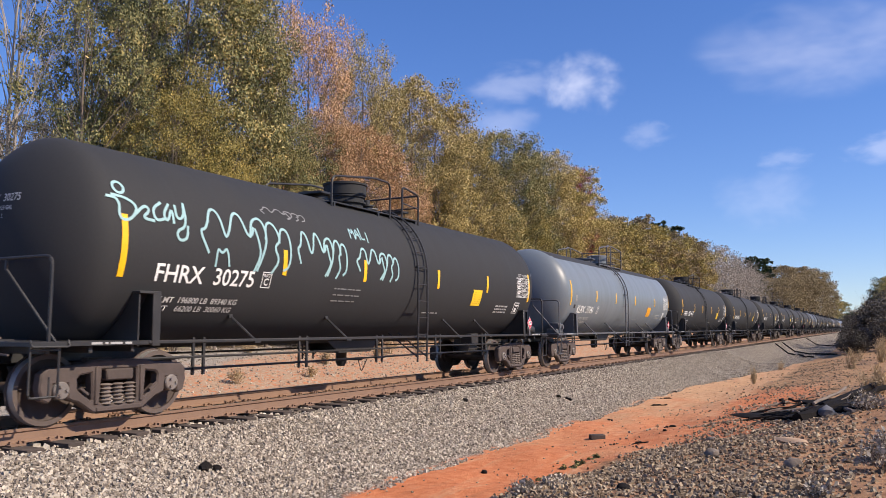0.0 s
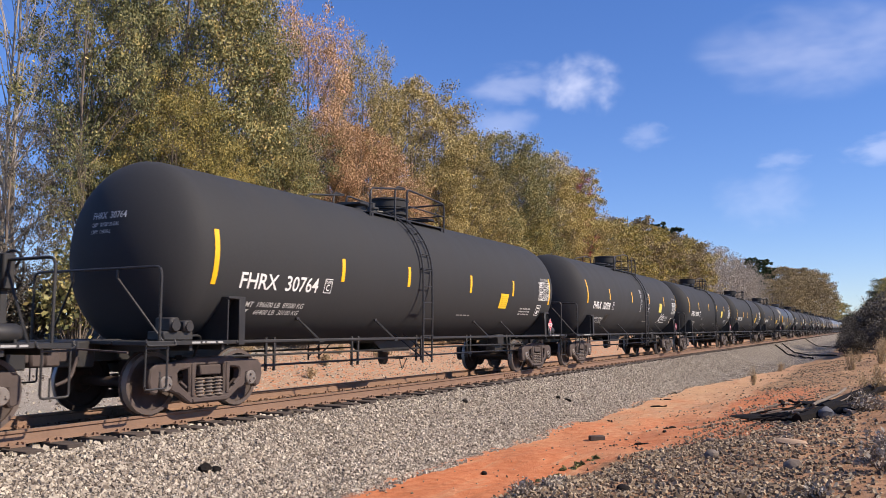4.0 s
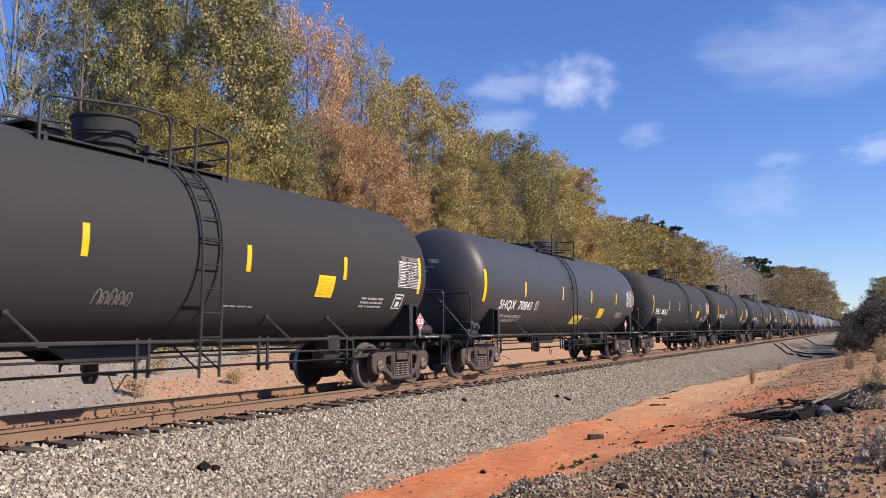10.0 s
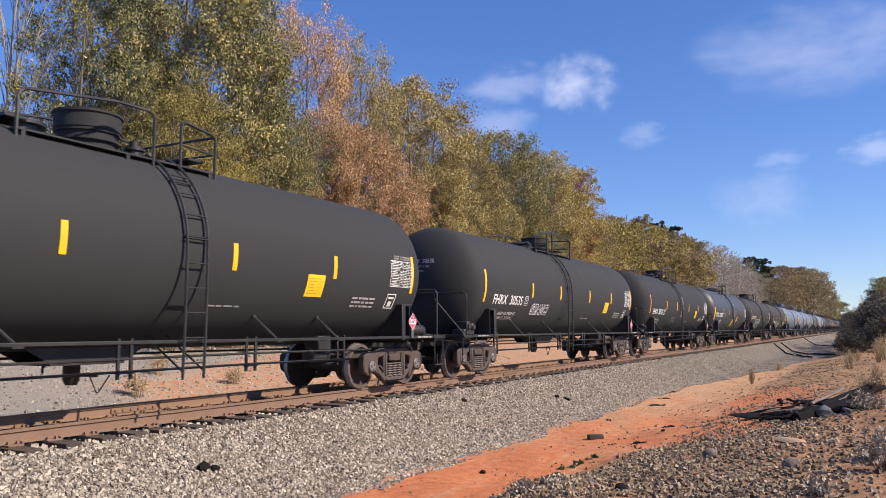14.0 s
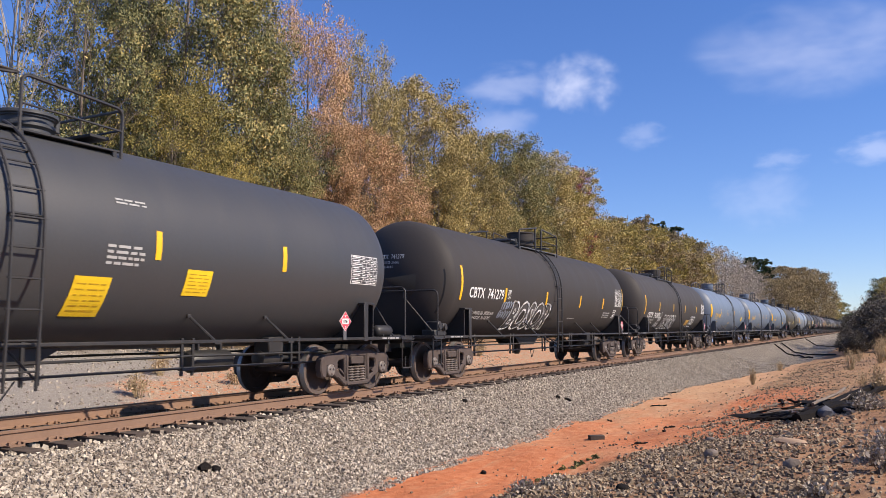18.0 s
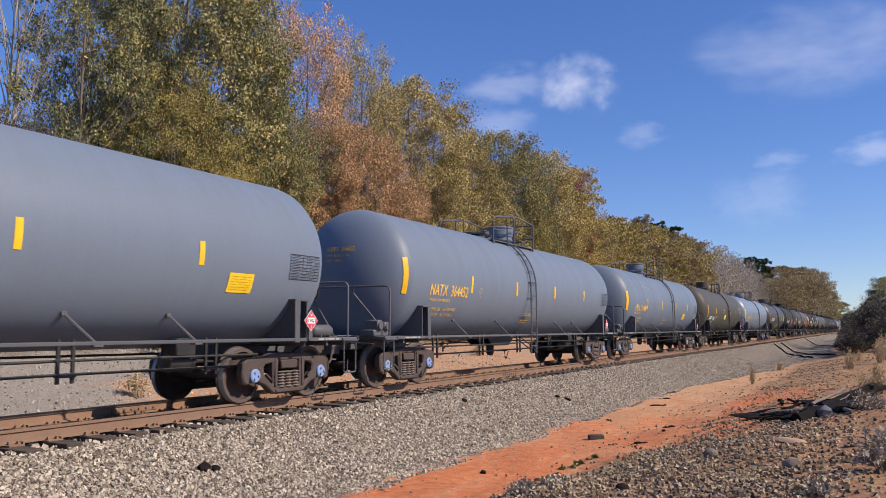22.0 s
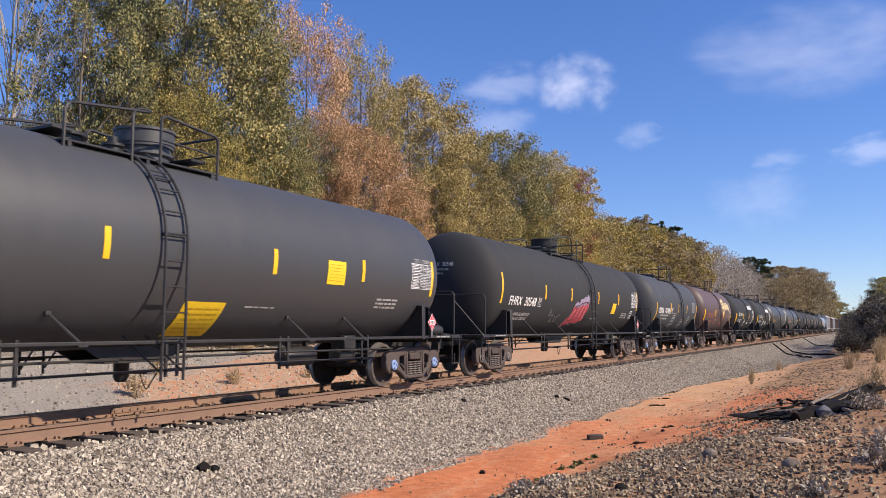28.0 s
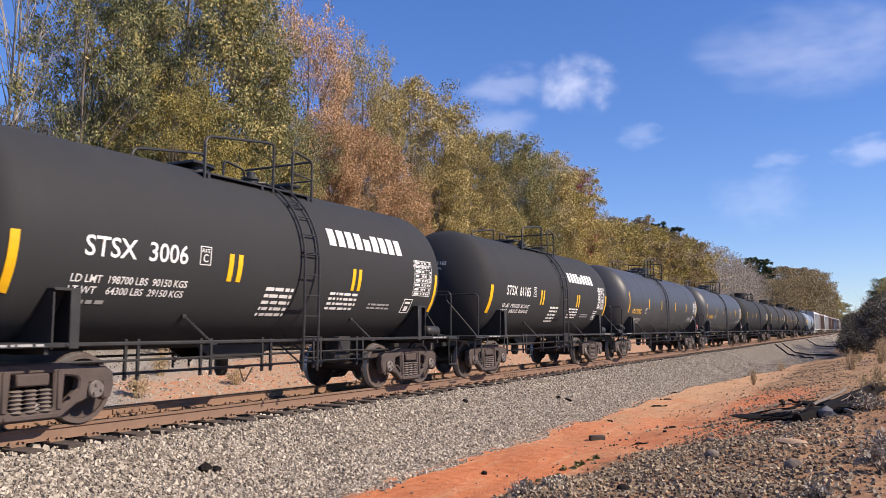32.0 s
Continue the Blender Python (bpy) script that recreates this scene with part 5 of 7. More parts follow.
    rest = [n for n in k.get("notes", ()) if not (own and n[0] == "text" and n[1][:2] in ("LD", "LT"))]
    for i, (kind_of, *a) in enumerate(tuple(rest) + tuple(own or ()) + tuple(marks)):
        mark(car, tank, kind, kind_of, a, i)
    TANK_OF[car.name] = tank
    CARS.append((car, x, L))
    return car


def sill_marks():
    """Small white stencil bars along the edge of the end platform."""
    me = strip_mesh(word_rects(0.62, 0.036, random.Random(12), 1, 0.2))
    me.transform(Matrix.Translation((1.3, -1.475, 1.034)) @ Matrix.Rotation(radians(90), 4, "X"))
    me.materials.append(M_LETTERDIM)
    return me


def hash_of(s):
    return sum((i + 1) * ord(c) for i, c in enumerate(s))


def mark(car, tank, kind, what, a, i):
    """One painted or stuck mark on a car's shell."""
    if what == "text":
        text, x, deg, size, stretch, mat = a

        whole = lettering(text, size)
        xs = [v.co.x for v in whole.vertices]
        bpy.data.meshes.remove(whole)
        grow = stretch / (max(xs) - min(xs))

        def make(word, shift):
            me = lettering(word, size)
            me.transform(Matrix.Diagonal((grow, 1, 1, 1)) @ Matrix.Translation((shift - min(xs), 0, 0)))
            return tank.wrap(me, x, deg, mat)
        if size < 0.25 or "  " not in text:
            link("lettering", kit(("text", tank.length, *a[:5], mat.name), lambda: make(text, 0.0)), car)["kind"] = "stuff"
        else:
            first, last = text.split("  ")
            tail = lettering(last, size)
            reach = max(v.co.x for v in tail.vertices)
            bpy.data.meshes.remove(tail)
            for word, shift in ((first, 0.0), (last, max(xs) - reach)):
                link("lettering", kit(("text", tank.length, word, *a[:5], mat.name), lambda: make(word, shift)), car)
    elif what == "head":
        text, y0, z0, size, stretch, mat = a

        def make():
            me = lettering(text, size)
            xs = [v.co.x for v in me.vertices]
            me.transform(Matrix.Diagonal((stretch / (max(xs) - min(xs)), 1, 1, 1)) @ Matrix.Translation((-min(xs), 0, 0)))
            return tank.on_head(me, y0, z0, mat)
        link("lettering", kit(("head", tank.length, *a[:5], mat.name), make), car)["kind"] = "stuff"
    elif what == "headbars":
        y0, z0, w, h, rows, mat = a
        me = kit(("headbars", tank.length, y0, z0, w, h, rows, mat.name), lambda: tank.on_head(strip_mesh(word_rects(w, h, random.Random(7), rows)), y0, z0, mat))
        link("stencilling", me, car)["kind"] = "stuff"
    elif what == "bars":
        x, deg, w, h, rows, mat = a
        me = kit(("bars", tank.length, x, deg, w, h, rows, mat.name), lambda: tank.wrap(strip_mesh(word_rects(w, h, random.Random(int(x * 100 + deg)), rows)), x, deg, mat))
        link("stencilling", me, car)["kind"] = "stuff"
    elif what == "frame":
        x, deg, w, h, mat = a

        def make():
            if x > 10 or h < 0.24:
                rr = frame_rects(w, h, 0.022) + [(w * 0.3, h * 0.15, w * 0.7, h * 0.5), (w * 0.2, h * 0.66, w * 0.8, h * 0.8)]
                return tank.wrap(strip_mesh(rr), x, deg, mat)
            bm = bmesh.new()
            for me in (strip_mesh(frame_rects(w, h, 0.014)), bold("C", 0.17, 0.1), bold("PLATE", 0.075, w * 0.7)):
                n0 = len(bm.verts)
                bm.from_mesh(me)
                wide = max(v.co.x for v in me.vertices)
                if wide < w * 0.9:
                    for v in list(bm.verts)[n0:]:
                        v.co += Vector(((w - wide) / 2, h * (0.17 if wide < w * 0.6 else 0.68), 0))
                bpy.data.meshes.remove(me)
            me = bpy.data.meshes.new("plate_box")
            bm.to_mesh(me)
            bm.free()
            return tank.wrap(me, x, deg, mat)
        link("stencilled_box", kit(("frame", tank.length, x, deg, w, h, mat.name), make), car)
    elif what == "sign":
        x, deg, w, h, mat = a

        def make():
            return tank.wrap(strip_mesh([(0, 0, w, h)]), x, deg, mat, 0.008)
        sg = link("sign", kit(("sign", tank.length, x, deg, w, h, mat.name), make), car, "yellow rectangular notice")
        if h > 0.3:
            me = kit(("signbars", tank.length, x, deg, w, h), lambda: tank.wrap(strip_mesh(word_rects(w * 0.8, h * 0.8, random.Random(3), 6, 0.82)), x + w * 0.1, deg + math.degrees(h * 0.1 / tank.r), M_SIGNDARK, 0.012))
            link("print", me, sg)["kind"] = "stuff"
    elif what == "patch":
        x, deg, w, h, mat = a
        link("painted_patch", tank.wrap(strip_mesh([(0, 0, w, h)]), x, deg, mat, 0.005), car)
    elif what == "spray":
        x, deg, strokes, width, mat, note = a
        link("graffiti", tank.wrap(stroke_mesh(strokes, width), x, deg, mat, 0.011), car, note)
    elif what == "fill":
        x, deg, loops, mat, note = a
        me = outline("fill", loops, 0.0, 0.0)
        link("graffiti", tank.wrap(me, x, deg, mat, 0.009), car, note)


M_SIGNDARK = plain("brown_print", (0.5, 0.31, 0.015))
M_MAROONFRAME = paint("maroon_underframe_steel", (0.07, 0.04, 0.035), 0.6, wear=0.5)
CARS = []


# --- sprayed writing ---
def arches(n, w, h, seed, tail=0.3):
    """A row of hand-sprayed arches, like loops of writing."""
    rng = random.Random(seed)
    out, x = [], 0.0
    step = w / n
    for i in range(n):
        k = h * rng.uniform(0.75, 1.05)
        y0 = -tail * h * rng.uniform(0.2, 1.0)
        out.append([(x - step * 0.1, y0 + 0.1 * h), (x - step * 0.05, k * 0.6), (x + step * 0.25, k), (x + step * 0.6, k * 0.9), (x + step * 0.75, k * 0.45), (x + step * 0.7, y0)])
        if rng.random() < 0.6:
            out.append([(x + step * 0.2, k * 0.55), (x + step * 0.35, k * 0.3), (x + step * 0.1, k * 0.1), (x + step * 0.3, y0)])
        x += step * rng.uniform(0.9, 1.1)
    return out


def looped(a, b, lo, hi, seed):
    """A tall sprayed word: a broad m, then arches whose legs trail back in tails, in the box from a to b and lo to hi."""
    rng = random.Random(seed)
    word = [[(0.08, 0.22), (0.0, 0.6), (0.07, 0.63), (0.12, 1.0), (0.21, 0.95), (0.24, 0.52), (0.29, 0.55), (0.36, 1.0), (0.43, 0.94), (0.48, 0.58), (0.55, 0.6), (0.56, 0.76)], [(0.52, 0.6), (0.56, 0.9), (0.67, 0.95), (0.72, 0.6), (0.66, 0.25), (0.6, 0.05)], [(0.58, 0.76), (0.61, 0.5), (0.65, 0.3), (0.56, 0.02)],
            [(0.7, 0.55), (0.73, 0.88), (0.82, 0.9), (0.87, 0.6), (0.8, 0.48), (0.86, 0.22), (0.78, 0.0)], [(0.85, 0.55), (0.88, 0.82), (0.96, 0.82), (1.0, 0.5), (0.98, 0.15), (0.91, 0.08)]]
    return [[(a + (b - a) * (u + rng.uniform(-0.012, 0.012)), lo + (hi - lo) * (v + rng.uniform(-0.03, 0.03))) for u, v in s] for s in word]


def outlined(text, size, width, stretch, tall=1.0, shear=0.0):
    """Bubble letters as bare outlines."""
    cu = bpy.data.curves.new("text", "FONT")
    cu.body, cu.size, cu.fill_mode, cu.bevel_depth, cu.bevel_resolution, cu.resolution_u, cu.space_character, cu.shear, cu.offset = text, size, "NONE", width, 0, 3, 1.05, shear, 0.05 * size
    ob = bpy.data.objects.new("text", cu)
    me = bpy.data.meshes.new_from_object(ob)
    bpy.data.objects.remove(ob)
    bpy.data.curves.remove(cu)
    xs = [v.co.x for v in me.vertices]
    me.transform(Matrix.Diagonal((stretch / (max(xs) - min(xs)), tall, 0, 1)) @ Matrix.Translation((-min(xs), 0, 0)))
    return me


def bold(text, size, stretch, shear=0.0):
    me = lettering(text, size, shear)
    xs = [v.co.x for v in me.vertices]
    me.transform(Matrix.Diagonal((stretch / (max(xs) - min(xs)), 1, 1, 1)) @ Matrix.Translation((-min(xs), 0, 0)))
    return me


def blob(points, n=3):
    """A closed outline with its corners rounded off."""
    p = [Vector((*q, 0)) for q in points]
    for _ in range(n):
        p = [v for a, b in zip(p, p[1:] + p[:1]) for v in (a * 0.75 + b * 0.25, a * 0.25 + b * 0.75)]
    return [(v.x, v.y) for v in p]


def ring(x, y, r, n=28):
    return [(x + r * math.cos(2 * math.pi * k / n), y + r * math.sin(2 * math.pi * k / n)) for k in range(n)]


def sprayed(car, me, x, deg, mat, note, off=0.011):
    link("graffiti", TANK_OF[car.name].wrap(me, x, deg, mat, off), car, note)


SCRAWL = {"B": [[(0, 0), (0.05, 1), (0.5, 0.9), (0.4, 0.55), (0.08, 0.5)], [(0.08, 0.5), (0.55, 0.35), (0.4, 0), (0, 0)]], "E": [[(0.5, 0.95), (0.05, 0.9), (0, 0.05), (0.5, 0)], [(0.02, 0.5), (0.4, 0.52)]],
          "R": [[(0, 0), (0.08, 1), (0.55, 0.85), (0.4, 0.5), (0.06, 0.48), (0.6, -0.1)]], "C": [[(0.55, 0.9), (0.2, 1.0), (0, 0.5), (0.2, 0), (0.6, 0.1)]], "K": [[(0.05, 1.05), (0, -0.05)], [(0.6, 1.0), (0.05, 0.45), (0.65, -0.1)]],
          "Y": [[(0, 1), (0.25, 0.5), (0.55, 1.05)], [(0.28, 0.55), (0.2, -0.1)]], "Z": [[(0, 1), (0.6, 0.95), (0, 0.05), (0.65, 0)]], "O": [[(0.3, 1), (0, 0.6), (0.1, 0.1), (0.45, 0), (0.6, 0.5), (0.3, 1)]], "N": [[(0, 0), (0.05, 1), (0.5, 0.05), (0.6, 1.05)]], "M": [[(0, 0), (0.06, 1), (0.3, 0.3), (0.5, 1.0), (0.6, 0)]], "A": [[(0, 0), (0.3, 1.0), (0.6, -0.05)], [(0.12, 0.35), (0.5, 0.35)]], "L": [[(0.1, 1.0), (0.05, 0.05), (0.55, 0.1)]], "I": [[(0.3, 1.0), (0.25, 0)]]}


def scrawl(text, size, width, seed):
    """Hand-sprayed capitals in single strokes."""
    rng = random.Random(seed)
    out = []
    for i, ch in enumerate(text):
        dx, dy, k = i * 0.72 * size, rng.uniform(-0.12, 0.12) * size, size * rng.uniform(0.85, 1.15)
        out += [[(dx + x * k, dy + y * k) for x, y in s] for s in SCRAWL[ch]]
    return stroke_mesh(out, width)


def upright(me):
    """Turns a flat mesh so that it reads down the shell."""
    me.transform(Matrix.Rotation(radians(-90), 4, "Z"))
    return me


def heightened(me, k):
    me.transform(Matrix.Diagonal((1, k, 1, 1)))
    return me


STD = [(2.02, 6.8, -25.6), (5.28, -1.0, -17.4), (7.68, -0.6, -16.8), (10.66, -0.8, -17.0), (13.28, -0.4, -16.6), (16.07, 7.6, -23.0)]
HIGH = [(2.01, 15.4, -16.3), (4.69, 7.0, -8.8), (7.88, 7.0, -8.8), (10.76, 7.4, -8.4), (13.6, 7.2, -8.8), (16.28, 16.6, -16.6)]


def load(limit="196600 LB  89200 KG", weight="66400 LB  30100 KG", x=2.62, deg=-39.0, w=1.74, mat=None):
    m = mat or M_LETTERSOFT
    return (("text", "LD LMT  " + limit, x, deg, 0.14, w, m), ("text", "LT WT    " + weight, x, deg - 5.6, 0.14, w * 0.97, m))


NOTES = (("frame", 4.76, -26.6, 0.22, 0.27, M_LETTER), *load(), ("text", "DOT 117J100W", 15.35, 3.6, 0.12, 0.66, M_LETTERDIM), ("bars", 14.0, -37.8, 0.78, 0.26, 3, M_LETTERDIM),
         ("bars", 10.3, -41.0, 0.75, 0.06, 1, M_LETTERDIM), ("frame", 15.2, -37.0, 0.33, 0.33, M_LETTER))
BASE = dict(length=17.75, r=1.5, zc=2.43, tank=M_BLACK, frame=M_FRAME, braces=(4.48, 7.0, 11.6, 13.3), ladder=9.8, deck=(7.4, 10.8), rail=0.76, dome=(9.05, 0.47, 0.48), placard=16.07, cap=M_CAPGREY,
            stripes=STD, panel=(15.2, -18.5, 0.88, 0.55, M_LETTER), notes=NOTES)
MID = dict(BASE, ladder=8.35, dome=(9.2, 0.46, 0.42), deck=(7.1, 10.4), valvebox=1.55)
GREYN = (("text", "205900 LB   93 350 KG", 2.78, -37.0, 0.12, 1.4, M_LETTERYELDIM), ("text", "80100 LB   36 350 KG", 2.85, -42.8, 0.12, 1.3, M_LETTERYELDIM), ("text", "TANK CAR PEOPLE", 2.75, -28.2, 0.1, 0.98, M_LETTERYELDIM), ("frame", 5.2, -22.5, 0.18, 0.26, M_LETTERDIM), ("bars", 8.6, -50, 0.55, 0.16, 2, M_LETTERYELDIM), ("bars", 8.6, -40, 0.6, 0.12, 2, M_LETTERYELDIM))
GREYS = [(1.68, 8.0, -24.0), (4.76, -2.0, -18.0), (7.6, -2.2, -17.0), (10.62, -2.0, -16.4), (13.48, -2.0, -15.5), (16.6, 4.5, -23.0)]
SHORT = dict(BASE, length=13.1, ladder=7.38, deck=(5.2, 7.95), dome=None, braces=(4.7, 9.0), placard=None, notes=(), rail=0.84)
PAIRS = [(1.7, -7.0, -37.0), (5.2, -7.0, -23.5), (5.4, -7.0, -23.5), (8.5, -7.5, -23.5), (8.7, -7.5, -23.5), (11.7, -5.0, -38.0)]
GREY = dict(BASE, tank=M_GREY, frame=M_FRAMEGREY, cap=M_CAPBLUE, ladder=9.7, dome=(8.45, 0.42, 0.5), deck=(7.3, 10.6), rail=0.9, valvebox=1.0, stripes=GREYS, panel=(15.5, -19.5, 0.8, 0.44, M_LETTERBLK), notes=GREYN)
KINDS = {
    "standard": BASE, "high": dict(BASE, ladder=9.95, dome=(9.15, 0.47, 0.48), deck=(7.5, 10.9), stripes=HIGH, notes=(("frame", 5.07, -22.9, 0.22, 0.28, M_LETTER),) + NOTES[1:6] + (("frame", 15.5, -45.0, 0.3, 0.36, M_LETTER),), panel=(15.3, -22.5, 0.8, 0.55, M_LETTER)),
    "mid": MID,
    "satin": dict(MID, tank=M_GLOSS, ladder=8.6, dome=(9.6, 0.46, 0.34), deck=(7.1, 10.6), reservoir=12.5),
    "grey": GREY, "grey_late": dict(GREY, ladder=8.65, dome=(9.75, 0.42, 0.46), deck=(7.4, 10.4)),
    "grey_band": dict(MID, tank=M_DIMGREY, frame=M_FRAMEGREY, top=M_BLACK, ladder=8.5, dome=(9.75, 0.4, 0.36), deck=(7.2, 10.3), rail=0.9, stripes=[(2.05, 9.0, -22.6), (4.8, -0.6, -15.6), (7.25, 0.2, -15.6), (10.1, -0.7, -15.5), (13.5, -0.9, -14.6), (16.3, 7.9, -20.0)]),
    "pale": dict(GREY, tank=M_PALE, ladder=9.5, dome=(9.0, 0.4, 0.42)),
    "brown": dict(BASE, tank=M_BROWNBLACK, placard=16.05, valvebox=1.5, ladder=8.78, dome=(9.4, 0.46, 0.48), deck=(7.2, 10.5), rail=0.76, deckmat=M_FRAMEGREY),
    "olive": dict(BASE, tank=M_OLIVE, placard=15.65, ladder=9.85, dome=(8.75, 0.4, 0.5), deck=(7.4, 10.6), deckmat=M_FRAMEGREY, stripes=[(2.2, 4.0, -25.0), (5.1, -1.5, -15.5), (8.15, 0.0, -14.2), (10.85, -0.5, -14.2), (13.6, -1.5, -14.2), (16.28, 5.0, -20.0)], panel=(15.1, -13.0, 1.0, 0.55, M_LETTERDIM),
                  notes=(("bars", 3.0, -47.0, 1.6, 0.34, 2, M_LETTERDIM), ("frame", 5.24, -32.7, 0.2, 0.28, M_LETTER), ("frame", 14.5, -43, 0.36, 0.34, M_LETTERDIM))),
    "short": dict(SHORT, tank=M_SOFTBLACK, cap=M_CAPBLUE, stripes=[(2.05, -4.5, -38.0), (5.04, -3.9, -20.6), (6.8, -3.7, -20.0), (8.93, -3.9, -20.2), (11.55, -3.6, -36.0)], panel=(10.35, -18.0, 0.85, 0.55, M_LETTERDIM),
                  notes=(("frame", 5.24, -22.8, 0.21, 0.27, M_LETTER), ("bars", 3.0, -37.5, 1.7, 0.34, 2, M_LETTERDIM), ("bars", 5.7, -56, 0.75, 0.9, 10, M_LETTERDIM), ("bars", 8.0, -56, 0.6, 0.6, 6, M_LETTERDIM), ("bars", 9.5, -54, 0.5, 0.75, 6, M_LETTERDIM))),
    "maroon": dict(SHORT, tank=M_MAROON, frame=M_MAROONFRAME, stripes=PAIRS, panel=(10.75, -27, 0.75, 0.6, M_LETTERDIM), ladder=6.72, notes=(("frame", 4.7, -25, 0.2, 0.27, M_LETTERRED), ("bars", 2.9, -46.8, 1.45, 0.4, 2, M_LETTERRED), ("bars", 5.2, -42, 0.95, 0.34, 4, M_LETTERRED), ("bars", 7.8, -46, 0.9, 0.45, 5, M_LETTERRED))),
    "syrup": dict(SHORT, stripes=PAIRS, panel=(10.75, -24, 0.75, 0.78, M_LETTER), ladder=7.1, notes=(("frame", 4.55, -15.2, 0.22, 0.28, M_LETTER), ("text", "LD LMT  198700 LBS  90150 KGS", 2.5, -29.0, 0.15, 1.9, M_LETTER), ("text", "LT WT    64300 LBS  29150 KGS", 2.5, -35.0, 0.15, 1.88, M_LETTER), ("bars", 2.5, -42.0, 0.6, 0.12, 1, M_LETTERDIM), ("bars", 6.1, -47, 0.7, 0.6, 5, M_LETTER), ("bars", 7.85, -40, 0.9, 0.4, 4, M_LETTER), ("bars", 9.2, -38, 0.8, 0.16, 2, M_LETTERDIM), ("frame", 10.5, -40, 0.35, 0.34, M_LETTER), ("bars", 10.7, -1, 0.7, 0.1, 1, M_LETTERDIM))),
}
TANK_OF = {}


def number(text, mat=None, x=2.6, w=1.98, deg=-26.6, size=0.37):
    m = mat or M_LETTER
    dim = M_LETTERSOFT if m is M_LETTER else m
    return (("text", text, x, deg, size, w, m), ("head", text, 0.36, 0.5, 0.15, 0.74, dim), ("head", "CAPY  30120 US GAL", 0.36, 0.38, 0.085, 0.62, dim), ("head", "CAPY  114014 L", 0.36, 0.27, 0.085, 0.46, dim))


SIGN = ("sign", 12.5, -30.5, 0.5, 0.41, M_SIGN)


def build_train():
    blk = "long black tank car with white lettering and yellow stripes"

    def std(x, n, *extra, kind="standard", label=blk, loads=None, **num):
        return tank_car(kind, x, number(n.replace(" ", "  "), **num) + (SIGN,) + extra, label, loads=loads)
    c = std(5.31, "FHRX 30275", loads=load("196800 LB  89340 KG", "66200 LB  30060 KG"), label="long black tank car with pale cyan graffiti along its side")
    cy = "pale cyan sprayed loops"
    script = [ring(2.0, 0.57, 0.09, 12) + [(2.09, 0.57)], [(1.78, 0.42), (1.97, 0.38), (1.92, 0.1), (2.12, 0.1), (2.26, 0.3), (2.1, 0.42), (1.85, 0.44)], [(2.2, 0.2), (2.38, 0.36), (2.46, 0.28), (2.3, 0.16), (2.52, 0.14)],
              [(2.68, 0.44), (2.5, 0.32), (2.54, 0.14), (2.72, 0.2)], [(2.82, 0.44), (2.68, 0.26), (2.75, 0.14), (2.86, 0.4), (2.86, 0.14)], [(2.93, 0.44), (2.92, 0.22), (3.05, 0.24), (3.1, 0.5)], [(3.1, 0.5), (3.09, 0.12), (2.9, 0.04), (2.94, -0.1), (3.1, -0.06), (3.12, 0.14)]]
    sprayed(c, stroke_mesh(script, 0.042), 0, 0, M_CYAN, "pale cyan sprayed script")
    for i, (a, b, lo, hi) in enumerate(((3.34, 5.42, -0.45, 0.5), (5.58, 7.06, -0.42, 0.36), (7.36, 8.9, -0.4, 0.22))):
        sprayed(c, stroke_mesh(looped(a, b, lo, hi, i), 0.046), 0, 0, M_CYAN, cy)
    sprayed(c, stroke_mesh(looped(4.83, 6.0, 0.5, 0.68, 7), 0.024), 0, 2, M_SPRAYDIM, "faint sprayed scribble")
    sprayed(c, scrawl("MALI", 0.24, 0.034, 5), 7.3, 14.5, M_CYAN, "pale cyan sprayed word")
    sprayed(c, stroke_mesh([[(3.68, -0.42), (3.7, -0.12), (3.8, -0.22), (3.9, -0.1), (3.97, -0.4)]], 0.04), 0, 0, M_CYAN, cy)
    sprayed(c, strip_mesh(word_rects(0.85, 0.36, random.Random(4), 3, 0.8)), 6.75, -35, M_SPRAYDIM, "thin chalked lines")
    tank_car("grey_band", 23.05, number("KLRX  31041", x=2.85, w=1.76, deg=-32) + (("sign", 12.25, -32.8, 0.6, 0.42, M_ORANGE), ("patch", 2.42, -26, 0.16, 0.12, M_PATCH), ("frame", 2.5, -17, 0.16, 0.2, M_LETTERDIM)), "grey tank car with a black band along its top", loads=load(x=2.7, deg=-42.0), notes=(("frame", 5.02, -32.0, 0.22, 0.27, M_LETTER),) + NOTES[1:])
    std(40.70, "FHRX 30514", kind="mid", loads=load("196950 LB  89350 KG", "66250 LB  30050 KG"))
    std(58.60, "FHRX 30764", kind="mid")
    c = tank_car("high", 76.45, number("FHRX  30078", x=2.73, w=2.04, deg=-23) + (("sign", 12.67, -21.5, 0.5, 0.41, M_SIGNPALE), ("patch", 4.5, -42.8, 0.4, 0.34, M_PATCH)), "long black tank car with white graffiti beside its ladder")
    sprayed(c, upright(scrawl("BERCK", 0.27, 0.019, 1)), 9.2, 12, M_SPRAY, "white sprayed letters running down")
    sprayed(c, upright(scrawl("RYCK", 0.3, 0.019, 2)), 10.5, 9, M_SPRAY, "white sprayed letters running down")
    sprayed(c, bold("irie", 0.52, 0.95, 0.4), 13.1, -36, M_SPRAY, "white sprayed word")
    sprayed(c, stroke_mesh([[(0, 0), (0.35, 0.16), (0.65, 0.05), (0.6, -0.05)], [(0.55, 0.05), (1.5, 0.02)]], 0.05), 12.9, -42, M_SPRAY, "white sprayed flourish")
